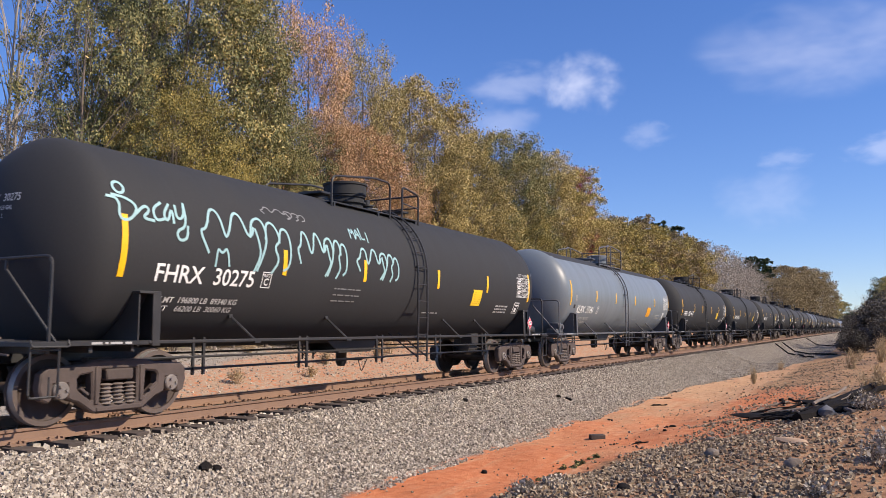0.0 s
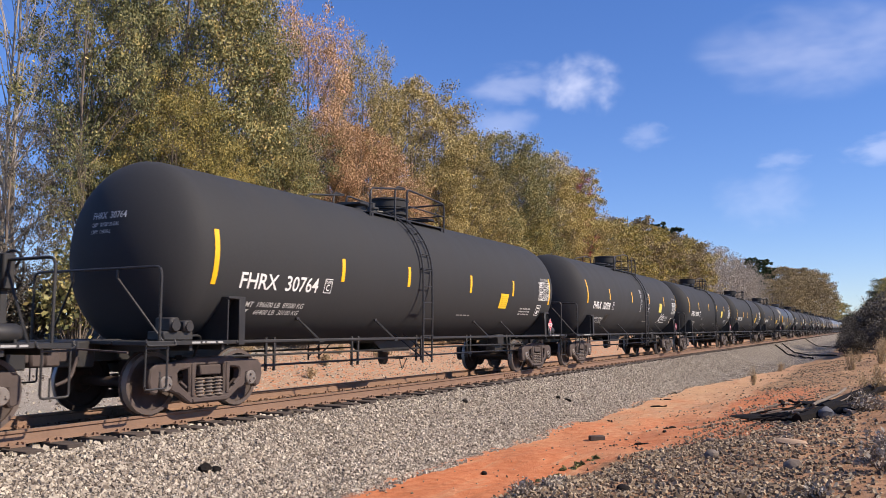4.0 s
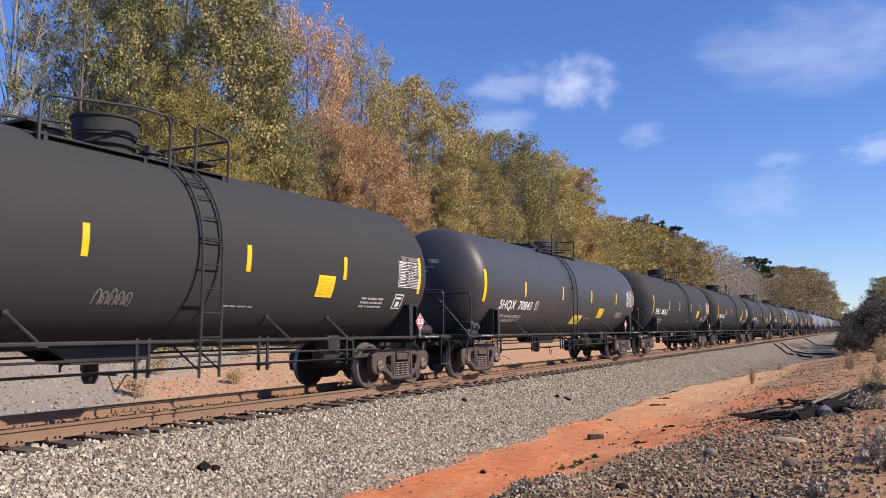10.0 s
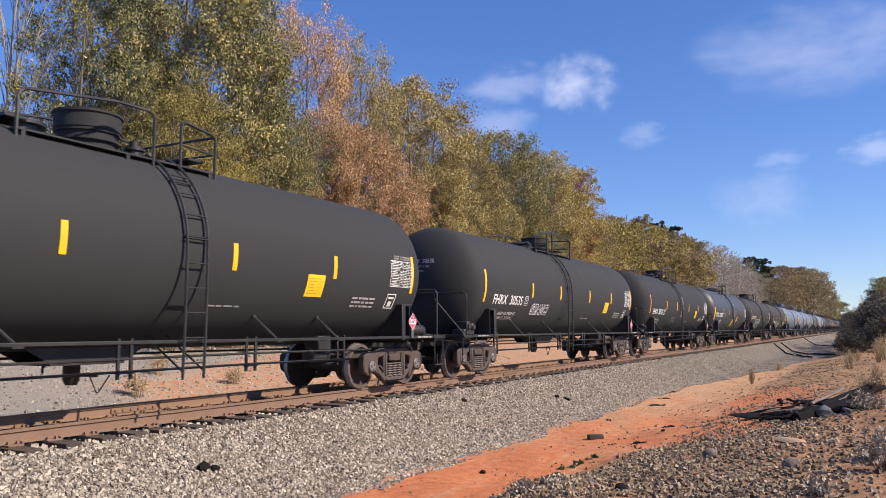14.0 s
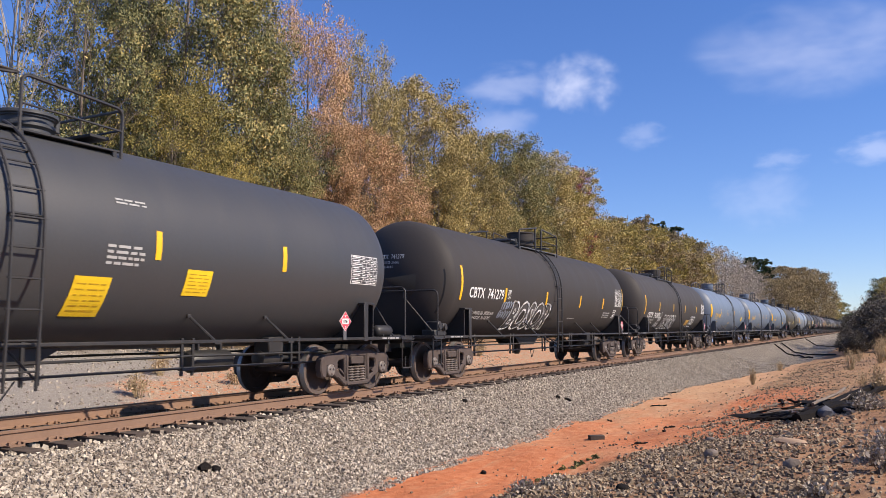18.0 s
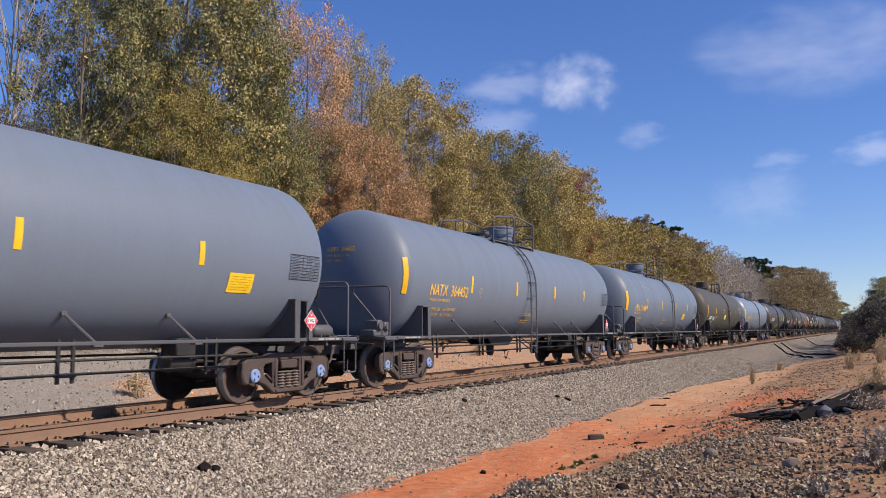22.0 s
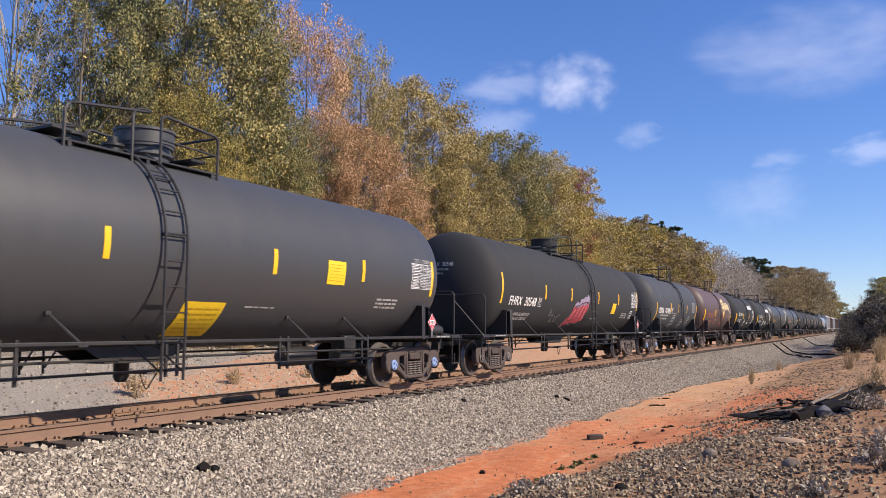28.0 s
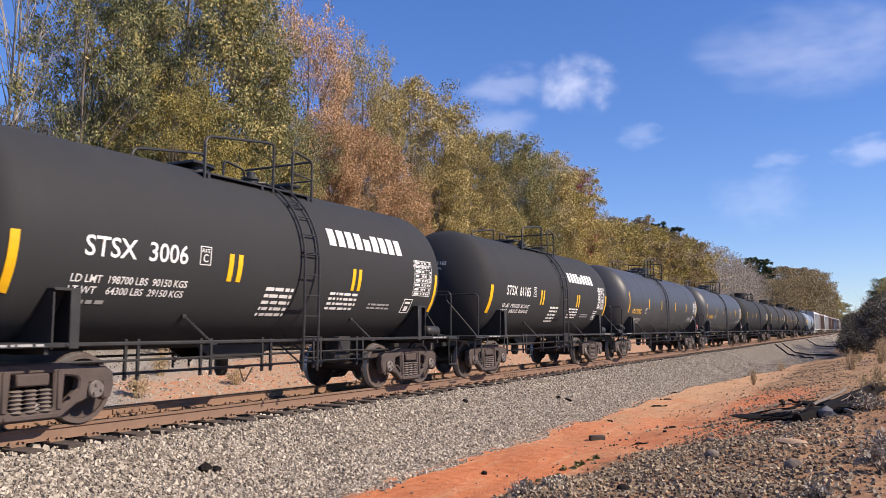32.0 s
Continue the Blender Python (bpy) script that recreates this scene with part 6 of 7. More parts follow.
    c = tank_car("high", 94.20, number("FHRX  30096", x=2.73, w=2.04, deg=-23) + (("sign", 12.45, -22, 0.52, 0.4, M_SIGNPALE),), "long black tank car with faint chalk scribbles", loads=load("196100 LB  88950 KG", "66900 LB  30350 KG"))
    sprayed(c, bold("CARNY", 0.24, 0.5, 0.2), 5.75, -32, M_SPRAYDIM, "thin chalked word")
    sprayed(c, stroke_mesh(arches(6, 1.0, 0.16, 9, 0.3), 0.02), 6.6, -46, M_SPRAYDIM, "thin chalked scribble")
    std(111.90, "FHRX 30141")
    c = std(129.60, "FHRX 30197")
    sprayed(c, stroke_mesh(arches(5, 0.6, 0.22, 12, 0.3), 0.02), 8.0, -40, M_SPRAYDIM, "thin chalked scribble")
    tank_car("satin", 147.30, number("SHQX  70843", x=2.85, w=2.29, deg=-32) + (("sign", 11.7, -38.7, 0.6, 0.38, M_SIGN), ("sign", 9.15, -50.5, 0.95, 0.38, M_SIGNPALE)), "black tank car with two yellow notices low on its side", placard=14.9, loads=load(x=2.9, deg=-42.5), notes=(("frame", 5.4, -31.5, 0.22, 0.27, M_LETTER),) + NOTES[1:6], stripes=[(1.8, 6.8, -25.6), (4.47, -1.0, -17.4), (7.63, -0.6, -16.8), (10.6, -0.8, -17.0), (13.69, -0.4, -16.6), (16.3, 6.0, -24.0)])
    std(165.15, "FHRX 30628")
    std(182.92, "FHRX 30446", loads=load("196800 LB  89340 KG", "66200 LB  30060 KG"))
    c = std(200.70, "FHRX 30535", kind="mid", label="black tank car with a white graffiti word on its side")
    sprayed(c, outlined("GIDANCE", 0.42, 0.018, 1.45, 1.0, 0.2), 5.35, -36, M_SPRAY, "white outlined sprayed word")
    c = std(218.28, "FHRX 30512", kind="mid", label="black tank car with white letters sprayed beside the ladder")
    sprayed(c, upright(scrawl("ZONER", 0.32, 0.035, 3)), 8.82, 12, M_SPRAY, "white sprayed letters running down")
    sprayed(c, stroke_mesh(arches(6, 0.9, 0.3, 14, 0.3), 0.02), 6.8, -40, M_SPRAYDIM, "thin chalked scribble")
    tank_car("satin", 235.90, number("CTCX  303058", x=1.95, w=2.68, deg=-22.5) + (("sign", 11.15, -33.8, 0.5, 0.4, M_SIGN), ("sign", 9.35, -49, 0.55, 0.6, M_SIGN)), "black tank car with broad white lettering and yellow notices", placard=15.0, deck=(7.4, 10.4), dome=(9.5, 0.4, 0.24),
             notes=(("frame", 5.38, -22.5, 0.2, 0.25, M_LETTER), *load("207100 LB  93900 KG", "78900 LB  35800 KG", 3.15, -34.5, 1.65, M_LETTER), ("bars", 9.75, -20, 0.6, 0.3, 4, M_LETTERDIM), ("bars", 9.9, 12, 0.5, 0.1, 2, M_LETTERDIM)), stripes=[(1.75, 0.2, -32.0), (4.96, 0.5, -15.5), (7.6, 0.2, -15.3), (10.58, 0.3, -15.0), (13.26, 1.5, -14.8), (16.6, 3.0, -29.0)])
    grf = "grey sprayed bubble letters with pale outlines"
    c = tank_car("brown", 253.60, number("CBTX  741279", x=2.6, w=2.07, deg=-21.5) + (("patch", 0.96, -44, 0.62, 1.25, M_PATCH),), "brownish black tank car with grey outlined graffiti", stripes=[(2.15, 7.3, -24.7), (4.8, -9.2, -24.3), (7.9, -8.6, -23.6), (11.1, -8.8, -24.6), (13.7, -9.0, -23.5), (16.3, 8.6, -24.0)], notes=(("frame", 4.95, -20.5, 0.19, 0.25, M_LETTER),) + NOTES[1:])
    sprayed(c, outlined("BOSOR", 1.2, 0.032, 3.2, 1.0), 5.45, -56, M_SPRAY, grf)
    sprayed(c, bold("BOSOR", 1.15, 3.15), 5.48, -55.5, plain("dark_grey_spray_paint", (0.07, 0.07, 0.072)), grf, 0.008)
    sprayed(c, stroke_mesh(arches(5, 0.75, 0.2, 21, 0.4), 0.03), 4.75, -30, M_SPRAYBLUE, "pale blue sprayed scribble")
    sprayed(c, stroke_mesh(arches(5, 0.75, 0.2, 22, 0.4), 0.03), 4.7, -41, M_SPRAYBLUE, "pale blue sprayed scribble")
    c = tank_car("brown", 271.40, number("CBTX  742401", x=2.9, w=2.34, deg=-33) + (("sign", 11.7, -48.0, 0.75, 0.36, plain("faded_orange_vinyl", (0.5, 0.3, 0.08))),), "faded brown-black tank car with white outlined graffiti", stripes=[(2.24, 5.6, -26.4), (4.9, -4.1, -19.9), (7.9, -4.5, -18), (10.72, -4.3, -19.1), (13.76, -3.8, -19.1), (16.5, 6.3, -22)], ladder=9.1, dome=(9.85, 0.42, 0.42), deck=(7.2, 10.45), notes=(("frame", 5.5, -32.5, 0.18, 0.28, M_LETTER),) + NOTES[1:3] + NOTES[5:6])
    sprayed(c, outlined("BOSOR", 1.05, 0.028, 2.8, 1.0), 6.25, -56, M_SPRAY, grf)
    sprayed(c, stroke_mesh(arches(4, 0.6, 0.22, 23, 0.4), 0.035), 5.1, -38, M_SPRAY, "white sprayed scribble")
    sprayed(c, stroke_mesh(arches(4, 0.6, 0.22, 24, 0.4), 0.035), 5.0, -50, M_SPRAY, "white sprayed scribble")
    sprayed(c, outlined("BOSO", 0.8, 0.026, 1.35, 1.0, 0.15), 12.5, -49, M_SPRAY, "white outlined sprayed word")
    y = M_LETTERYEL
    tank_car("grey", 289.05, number("UTLX  210636", y, x=2.7, w=2.0, deg=-23.5) + (("sign", 14.1, -30.5, 0.55, 0.32, M_SIGN), ("patch", 8.8, -16.3, 0.15, 0.2, M_PATCH)), "grey tank car with yellow lettering and stripes")
    tank_car("grey_late", 306.80, number("NATX  364452", y, x=2.69, w=1.88, deg=-22.5), "grey tank car with yellow lettering and scuffed flanks")
    c = tank_car("grey", 324.50, number("UTLX  211484", y, x=2.72, w=1.88, deg=-22.5) + (("sign", 12.5, -34.6, 0.62, 0.32, M_SIGN),), "grey tank car with a pale scratch high on its side")
    sprayed(c, stroke_mesh([[(0, 0), (0.7, -0.02), (1.5, -0.06)]], 0.016), 4.2, 20, M_LETTERDIM, "long pale scratch")
    tank_car("olive", 342.20, number("SHPX 208411", x=2.99, w=2.04, deg=-32.5) + (("sign", 8.55, -28.5, 0.62, 0.32, M_SIGNPALE),), "olive grey weathered tank car with white lettering")
    tank_car("pale", 360.00, number("UTLX  205566", y, x=2.8, w=1.9, deg=-24), "pale blue-grey tank car with yellow lettering")
    tank_car("satin", 377.80, number("GATX  226069", x=2.86, w=2.15, deg=-23) + (("sign", 12.2, -20.5, 0.55, 0.44, M_SIGN), ("sign", 9.0, -66, 0.85, 0.75, M_SIGN)), "satin black tank car with yellow notices", stripes=[(1.95, 6.8, -25.6), (5.1, -1.0, -17.4), (7.45, -0.6, -16.8), (10.75, -0.8, -17.0), (13.35, -0.4, -16.6), (16.1, 6.0, -24.0)], ladder=8.55, dome=(9.25, 0.46, 0.46), deck=(7.2, 10.0), cap=M_CAPBLUE, loads=load("194500 LB  88200 KG", "91500 LB  41500 KG", 2.85, -35.5, 1.9, M_LETTER), notes=(("frame", 5.12, -22.6, 0.22, 0.27, M_LETTER),) + NOTES[1:6])
    c = std(395.80, "FHRX 30548", loads=load("195600 LB  88700 KG", "67400 LB  30600 KG"), label="black tank car with red and grey graffiti near its ladder")
    red = blob([(0, 0), (0.06, 0.3), (0.28, 0.42), (0.4, 0.7), (0.68, 0.84), (0.84, 0.74), (1.0, 0.9), (1.24, 0.88), (1.36, 0.96), (1.6, 0.94), (1.74, 1.0), (1.9, 0.92), (1.88, 0.6), (1.7, 0.46), (1.72, 0.26), (1.46, 0.32), (1.3, 0.16), (1.0, 0.24), (0.74, 0.13), (0.5, 0.22), (0.3, 0.08), (0.15, 0.12)], 2)
    big = [((x - 0.95) * 1.03 + 0.95, (y - 0.5) * 1.06 + 0.5) for x, y in red]
    top = blob([(0.42, 0.68), (0.66, 0.86), (0.84, 0.76), (1.0, 0.92), (1.24, 0.9), (1.36, 0.98), (1.56, 0.96), (1.7, 1.06), (1.92, 0.95), (1.86, 0.78), (1.6, 0.74), (1.2, 0.76), (0.9, 0.66), (0.6, 0.68)], 2)
    gr = "red sprayed piece with a pale outline"
    sprayed(c, heightened(outline("fill", [big], 0.0, 0.0), 1.3), 7.7, -58, plain("pale_lilac_spray_paint", (0.42, 0.39, 0.43)), gr, 0.008)
    sprayed(c, heightened(outline("fill", [red], 0.0, 0.0), 1.3), 7.7, -58, plain("dull_red_spray_paint", (0.42, 0.05, 0.07)), gr, 0.0095)
    sprayed(c, heightened(outline("fill", [top], 0.0, 0.0), 1.3), 7.7, -58, plain("lilac_spray_paint", (0.27, 0.23, 0.33)), gr, 0.011)
    pink = [[(0.35, 0.2), (0.45, 0.5), (0.6, 0.62)], [(0.75, 0.25), (0.9, 0.55), (1.0, 0.7)], [(1.15, 0.3), (1.25, 0.6), (1.4, 0.74)], [(1.55, 0.4), (1.65, 0.7), (1.75, 0.78)]]
    sprayed(c, heightened(stroke_mesh(pink, 0.06), 1.3), 7.7, -58, plain("pink_spray_paint", (0.62, 0.2, 0.23)), gr, 0.013)
    dark = [[(0.2, 0.1), (0.3, 0.45), (0.55, 0.75), (0.68, 0.6), (0.5, 0.3), (0.32, 0.28)], [(0.62, 0.2), (0.7, 0.55), (0.9, 0.78), (1.02, 0.6), (0.88, 0.35), (0.7, 0.3)], [(1.0, 0.25), (1.1, 0.6), (1.3, 0.82), (1.42, 0.6), (1.3, 0.35), (1.08, 0.36)],
            [(1.4, 0.35), (1.5, 0.7), (1.68, 0.86), (1.78, 0.6), (1.66, 0.46)], [(0.12, 0.06), (0.5, 0.18), (0.9, 0.2), (1.3, 0.2), (1.66, 0.3)], [(0.42, 0.7), (0.8, 0.72), (1.2, 0.8), (1.6, 0.84), (1.86, 0.82)]]
    sprayed(c, heightened(stroke_mesh(dark, 0.028), 1.3), 7.7, -58, plain("dark_maroon_spray_paint", (0.07, 0.012, 0.025)), gr, 0.016)
    sprayed(c, stroke_mesh([[(0.0, 0.25), (0.02, 0.5)], [(0.1, 0.2), (0.12, 0.46)], [(0.2, 0.25), (0.35, 0.3), (0.4, 0.2), (0.25, 0.02), (0.5, 0.04)], [(0.55, 0.22), (0.7, 0.2), (0.62, 0.08), (0.78, 0.02)], [(0.85, 0.3), (0.8, 0.02)], [(0.75, 0.2), (1.0, 0.28)]], 0.025), 6.0, -47, M_SPRAYDIM, "thin white sprayed scribble")
    tank_car("short", 413.50, number("GBRX  707883", x=2.44, w=2.55, deg=-23.5), "short black tank car with columns of white stencilling")
    c = tank_car("maroon", 426.40, number("STSX  4507", M_LETTERRED, x=2.73, w=1.79, deg=-25.5), "short faded maroon tank car with a cream round emblem")
    rings = [(0.45, 0.25), (0.25, 0.62), (0.68, 0.66)]
    for cx, cz in rings:
        sprayed(c, outline("fill", [ring(cx, cz, 0.36), ring(cx, cz, 0.2)], 0.0, 0.0), 8.0, -13, M_CREAM, "cream painted ring emblem", 0.008 + 0.0015 * cx)
    for i in range(6):
        sprayed(c, strip_mesh([(i * 0.29, -0.02 - (0.14 if i == 5 else 0), i * 0.29 + 0.2, 0.34 if i not in (1, 3) else 0.46)]), 9.05, -2 + 0.4 * i, M_CREAM, "cream painted bar")
    sprayed(c, stroke_mesh(arches(5, 1.3, 0.3, 41, 0.2), 0.025), 9.3, -25, plain("thin_pink_chalk", (0.3, 0.2, 0.18)), "thin chalked scribble")
    for x, n in ((439.45, "STSX  3006"), (452.55, "STSX  61165")):
        c = tank_car("syrup", x, number(n, x=2.62, w=1.7, deg=-15.5), "short black tank car with white lettering and paired stripes")
        for i in range(9):
            sprayed(c, strip_mesh([(i * 0.29, 0.0, i * 0.29 + 0.21, 0.34 if i not in (4,) else 0.24)]), 7.75, 7.5, M_LETTER, "white painted bar")
    for x, kind, n, lab in ((465.7, "satin", "UTLX 203007", "long black tank car with small yellow lettering"), (483.45, "satin", "UTLX 203114", "glossy black tank car with small yellow lettering")):
        tank_car(kind, x, number(n, y, w=1.5, size=0.28), lab, rail=0.95)
    for x, kind in ((501.2, "standard"), (518.9, "mid"), (536.6, "brown"), (554.3, "standard")):
        tank_car(kind, x, (), "black tank car far down the train", notes=())
    tank_car("pale", 572.00, (), "pale grey tank car far down the train", notes=())


build_train()


# --- covered hoppers at the tail of the train ---
def hopper_mesh(mat):
    bm = bmesh.new()
    prof = [(-1.5, 1.5), (-1.55, 3.9), (-1.2, 4.35), (1.2, 4.35), (1.55, 3.9), (1.5, 1.5)]
    ends = [(1.4, 0), (16.6, 0)]
    rings = []
    for x, dz in ((1.2, 1.0), (2.2, 0), (15.8, 0), (16.8, 1.0)):
        rings.append([bm.verts.new((x, y, max(z, 1.5 + dz * 0.8))) for y, z in prof])
    for a, b in zip(rings, rings[1:]):
        for k in range(6):
            bm.faces.new((a[k], b[k], b[(k + 1) % 6], a[(k + 1) % 6]))
    bm.faces.new(rings[0]), bm.faces.new(rings[-1])
    bmesh.ops.recalc_face_normals(bm, faces=bm.faces)
    return finish(bm, "body", mat)


def rib_mesh(mat):
    bm = bmesh.new()
    box(bm, -0.06, 0.06, -0.06, 0.06, 1.2, 3.95)
    return finish(bm, "rib", mat)


def bay_mesh(mat):
    bm = bmesh.new()
    v = [bm.verts.new((x, y, z)) for z, w in ((1.55, 1.9), (0.5, 0.5)) for x, y in ((-w, -1.2), (w, -1.2), (w, 1.2), (-w, 1.2))]
    for k in range(4):
        bm.faces.new((v[k], v[(k + 1) % 4], v[4 + (k + 1) % 4], v[4 + k]))
    bm.faces.new(v[4:])
    bmesh.ops.recalc_face_normals(bm, faces=bm.faces)
    return finish(bm, "discharge_bay", mat)


def sides_mesh(mat):
    bm = bmesh.new()
    for s in (-1, 1):
        box(bm, 0.6, 17.4, s * 1.45 - 0.08, s * 1.45 + 0.08, 1.05, 1.35, 0.02)
        box(bm, 0.5, 0.62, s * 1.4 - 0.05, s * 1.4 + 0.05, 1.05, 4.2)
        box(bm, 17.38, 17.5, s * 1.4 - 0.05, s * 1.4 + 0.05, 1.05, 4.2)
    box(bm, 0.4, 17.6, -0.25, 0.25, 0.8, 1.15)
    box(bm, 1.6, 16.4, -0.3, 0.3, 4.36, 4.42)
    return finish(bm, "underframe", mat)


def hopper(x, mat, label):
    car = tagged(new("hopper_car"), label, "hopper car", "cars of the passing train")
    link("body", kit(("hopper", mat.name), lambda: hopper_mesh(mat)), car)
    link("underframe", kit(("sides", mat.name), lambda: sides_mesh(mat)), car)
    for bx in (5.0, 9.0, 13.0):
        link("discharge_bay", kit(("bay", mat.name), lambda: bay_mesh(mat)), car).location = (bx, 0, 0)
    for i in range(7):
        for s in (-1, 1):
            link("rib", kit(("rib", mat.name), lambda: rib_mesh(mat)), car).location = (2.4 + i * 2.2, s * 1.6, 0)
    for tx in (2.05, 15.95):
        truck(car, tx, M_CAPGREY)
    CARS.append((car, x, 18.0))


def build_tail():
    x = 589.7
    mats = [M_WHITE, M_TAN, M_WHITE, M_TAN, M_TAN, M_GREY, M_TAN, M_WHITE, M_TAN, M_GREY, M_TAN, M_TAN, M_WHITE, M_TAN, M_TAN, M_GREY, M_TAN, M_TAN]
    names = {M_WHITE.name: "weathered white covered hopper car", M_TAN.name: "rusty tan covered hopper car with ribs", M_GREY.name: "grey covered hopper car with ribs"}
    for m in mats:
        hopper(x, m, names[m.name])
        x += 17.6


build_tail()


def move_train():
    steps = [0, 2, 4, 8, 12, 16, 20, 24, 28, 32]
    place_of = {}
    for car, x, length in CARS:
        place_of[car.name] = x
        walk(car, [(t, pose(x - travelled(t), 0, 0)) for t in steps])
    for w, car, off, tx in SPIN:
        x = place_of[car.name] + off

        def place(t):
            return pose(tx, 0, 0.457, 0, -math.degrees(travelled(t) / 0.457), 0)
        ts = [i / FPS for i in range(32 * FPS + 1) if -6.0 < x - travelled(i / FPS) < 38.0]
        if not ts:
            walk(w, [(0, place(0)), (32, place(0))])
            continue
        rows = [(t, place(t)) for t in ts]
        if ts[0] > 0.2:
            rows = [(0, place(ts[0])), (ts[0] - 0.1, place(ts[0]))] + rows
        if ts[-1] < 31.8:
            rows += [(ts[-1] + 0.1, place(ts[-1])), (32, place(ts[-1]))]
        walk(w, rows)


# ---- brush, weeds and litter ----
def brush(name, x, y, w, h, n, colour, label, seed, category="bush", stems=40):
    """A twiggy bush: stems fanning from the foot, and small dry leaves."""
    rng = np.random.default_rng(seed)
    root = tagged(new(name), label, category)
    root.location = (x, y, float(rise(x, y)) - 0.03)
    paths, cen = [], []
    for _ in range(stems):
        a, r = rng.random() * 6.28, rng.random() ** 0.6
        tip = np.array([np.cos(a) * r * w, np.sin(a) * r * w, h * (1.05 - 0.55 * r * r) * (0.6 + 0.45 * rng.random())])
        foot = np.array([tip[0] * 0.3, tip[1] * 0.3, 0])
        mid = (foot + tip) / 2 + rng.normal(size=3) * 0.06 * h + np.array([0, 0, 0.12 * h])
        paths.append([(foot, 0.012 * h ** 0.5), (mid, 0.008 * h ** 0.5), (tip, 0.003)])
        for _ in range(2):
            paths.append([(mid + (tip - mid) * rng.random(), 0.005), (tip + rng.normal(size=3) * 0.16 * h, 0.002)])
        cen.append(tip)
        cen.append(mid)
    v, f = tubes(paths, 4)
    me = soup("stalk", v, f)
    me.materials.append(LEAF["weed"] if colour == "weed" else M_BARK)
    link("stalk", me, root)
    if n:
        v, f = leaves(rng, np.array(cen), np.full(len(cen), 0.2 * h), n, 0.012 + 0.016 * h, 0.03 + 0.03 * h)
        me = soup("foliage", v, f)
        me.materials.append(LEAF[colour])
        link("foliage", me, root)
    return root


def build_brush():
    rng = random.Random(21)
    dark = "dark tangled winter brush beside the track slope"
    for i, (x, y, w, h) in enumerate([(60, -8.9, 0.8, 1.1), (65, -8.8, 0.9, 1.3), (71, -8.8, 1.0, 1.5), (57, -9.4, 0.9, 1.3), (62, -9.6, 1.0, 1.6), (78, -8.9, 1.2, 2.1), (68, -10.6, 1.3, 3.2), (76, -11.2, 1.5, 4.2), (84, -11.0, 1.6, 4.0), (92, -10.9, 1.6, 3.8), (58, -11.3, 1.3, 2.2), (100, -10.9, 1.8, 4.2), (112, -10.4, 1.8, 4.2), (126, -10.2, 2.0, 4.2), (145, -9.6, 2.2, 4.4), (165, -8.8, 2.4, 4.6), (62, -12.6, 2.0, 3.6)]):
        brush("bush", x, y, w, h, 30, "bush", dark, 100 + i, stems=70)
    straw = "clump of dry straw-coloured weed stalks"
    for i, (x, y, w, h) in enumerate([(33.5, -5.98, 0.1, 0.75), (45.9, -5.8, 0.25, 0.5), (36, -9.4, 0.3, 0.9), (38, -10.5, 0.3, 1.0), (42, -10.7, 0.35, 1.3), (45, -10.6, 0.3, 1.1), (47, -9.6, 0.25, 0.6), (26, -10.3, 0.25, 0.6), (22.6, -10.0, 0.25, 0.5), (21.5, -10.3, 0.3, 0.55)]):
        brush("weed", x, y, w, h, 1, "weed", straw, 140 + i, "weed", 30)
    for i, (x, y, w, h) in enumerate([(10.6, -10.25, 0.4, 0.45), (9.5, -6.16, 0.2, 0.2), (9.9, -6.4, 0.18, 0.15), (10.4, -6.3, 0.15, 0.14), (16.6, -9.95, 0.3, 0.34), (16.9, -10.15, 0.3, 0.3), (11.5, -10.3, 0.3, 0.35), (8.9, -9.6, 0.2, 0.15)]):
        brush("weed", x, y, w, h, 5, "grey", "low grey tangle of dead weeds on the bank", 160 + i, "weed", 34)
    for i in range(14):
        x = 10.9 + i * 0.2 + rng.uniform(-0.1, 0.1)
        brush("weed", x, -5.62 - 0.02 * i + rng.uniform(-0.08, 0.08), 0.07, rng.uniform(0.04, 0.09), 8, "green", "tiny green weed at the lane's edge", 400 + i, "weed", 10)
    # weeds on the far bank and shrubs below the trees
    for i in range(16):
        x, y = rng.uniform(16, 46), rng.uniform(9.0, 15)
        brush("weed", x, y, 0.35, rng.uniform(0.4, 1.0), 7, "weed", straw, 180 + i, "weed", 24)
    for i in range(30):
        x = 11 + i * 2.4 + rng.uniform(-0.8, 0.8)
        brush("bush", x, rng.uniform(15.5, 19.5), rng.uniform(1.0, 1.8), rng.uniform(1.8, 4.2), 26, rng.choice(["green", "gold", "bush", "rust"] if x > 25 else ["bush", "bush", "green"]), "shrub in autumn leaf below the trees", 220 + i, stems=60)


build_brush()

M_CHAR = paint("charred_wood", (0.012, 0.0105, 0.01), 0.9, wear=0.4, dirt=(0.045, 0.036, 0.03), scale=6, relief=0.8, spec=0.1)
M_ROCK = paint("blue_grey_rock", (0.12, 0.125, 0.14), 0.85, wear=0.5, dirt=(0.06, 0.055, 0.05), scale=6, relief=0.6)
M_DEADWOOD = paint("grey_dead_wood", (0.2, 0.16, 0.125), 0.9, wear=0.5, dirt=(0.07, 0.055, 0.045), scale=6, relief=0.6)


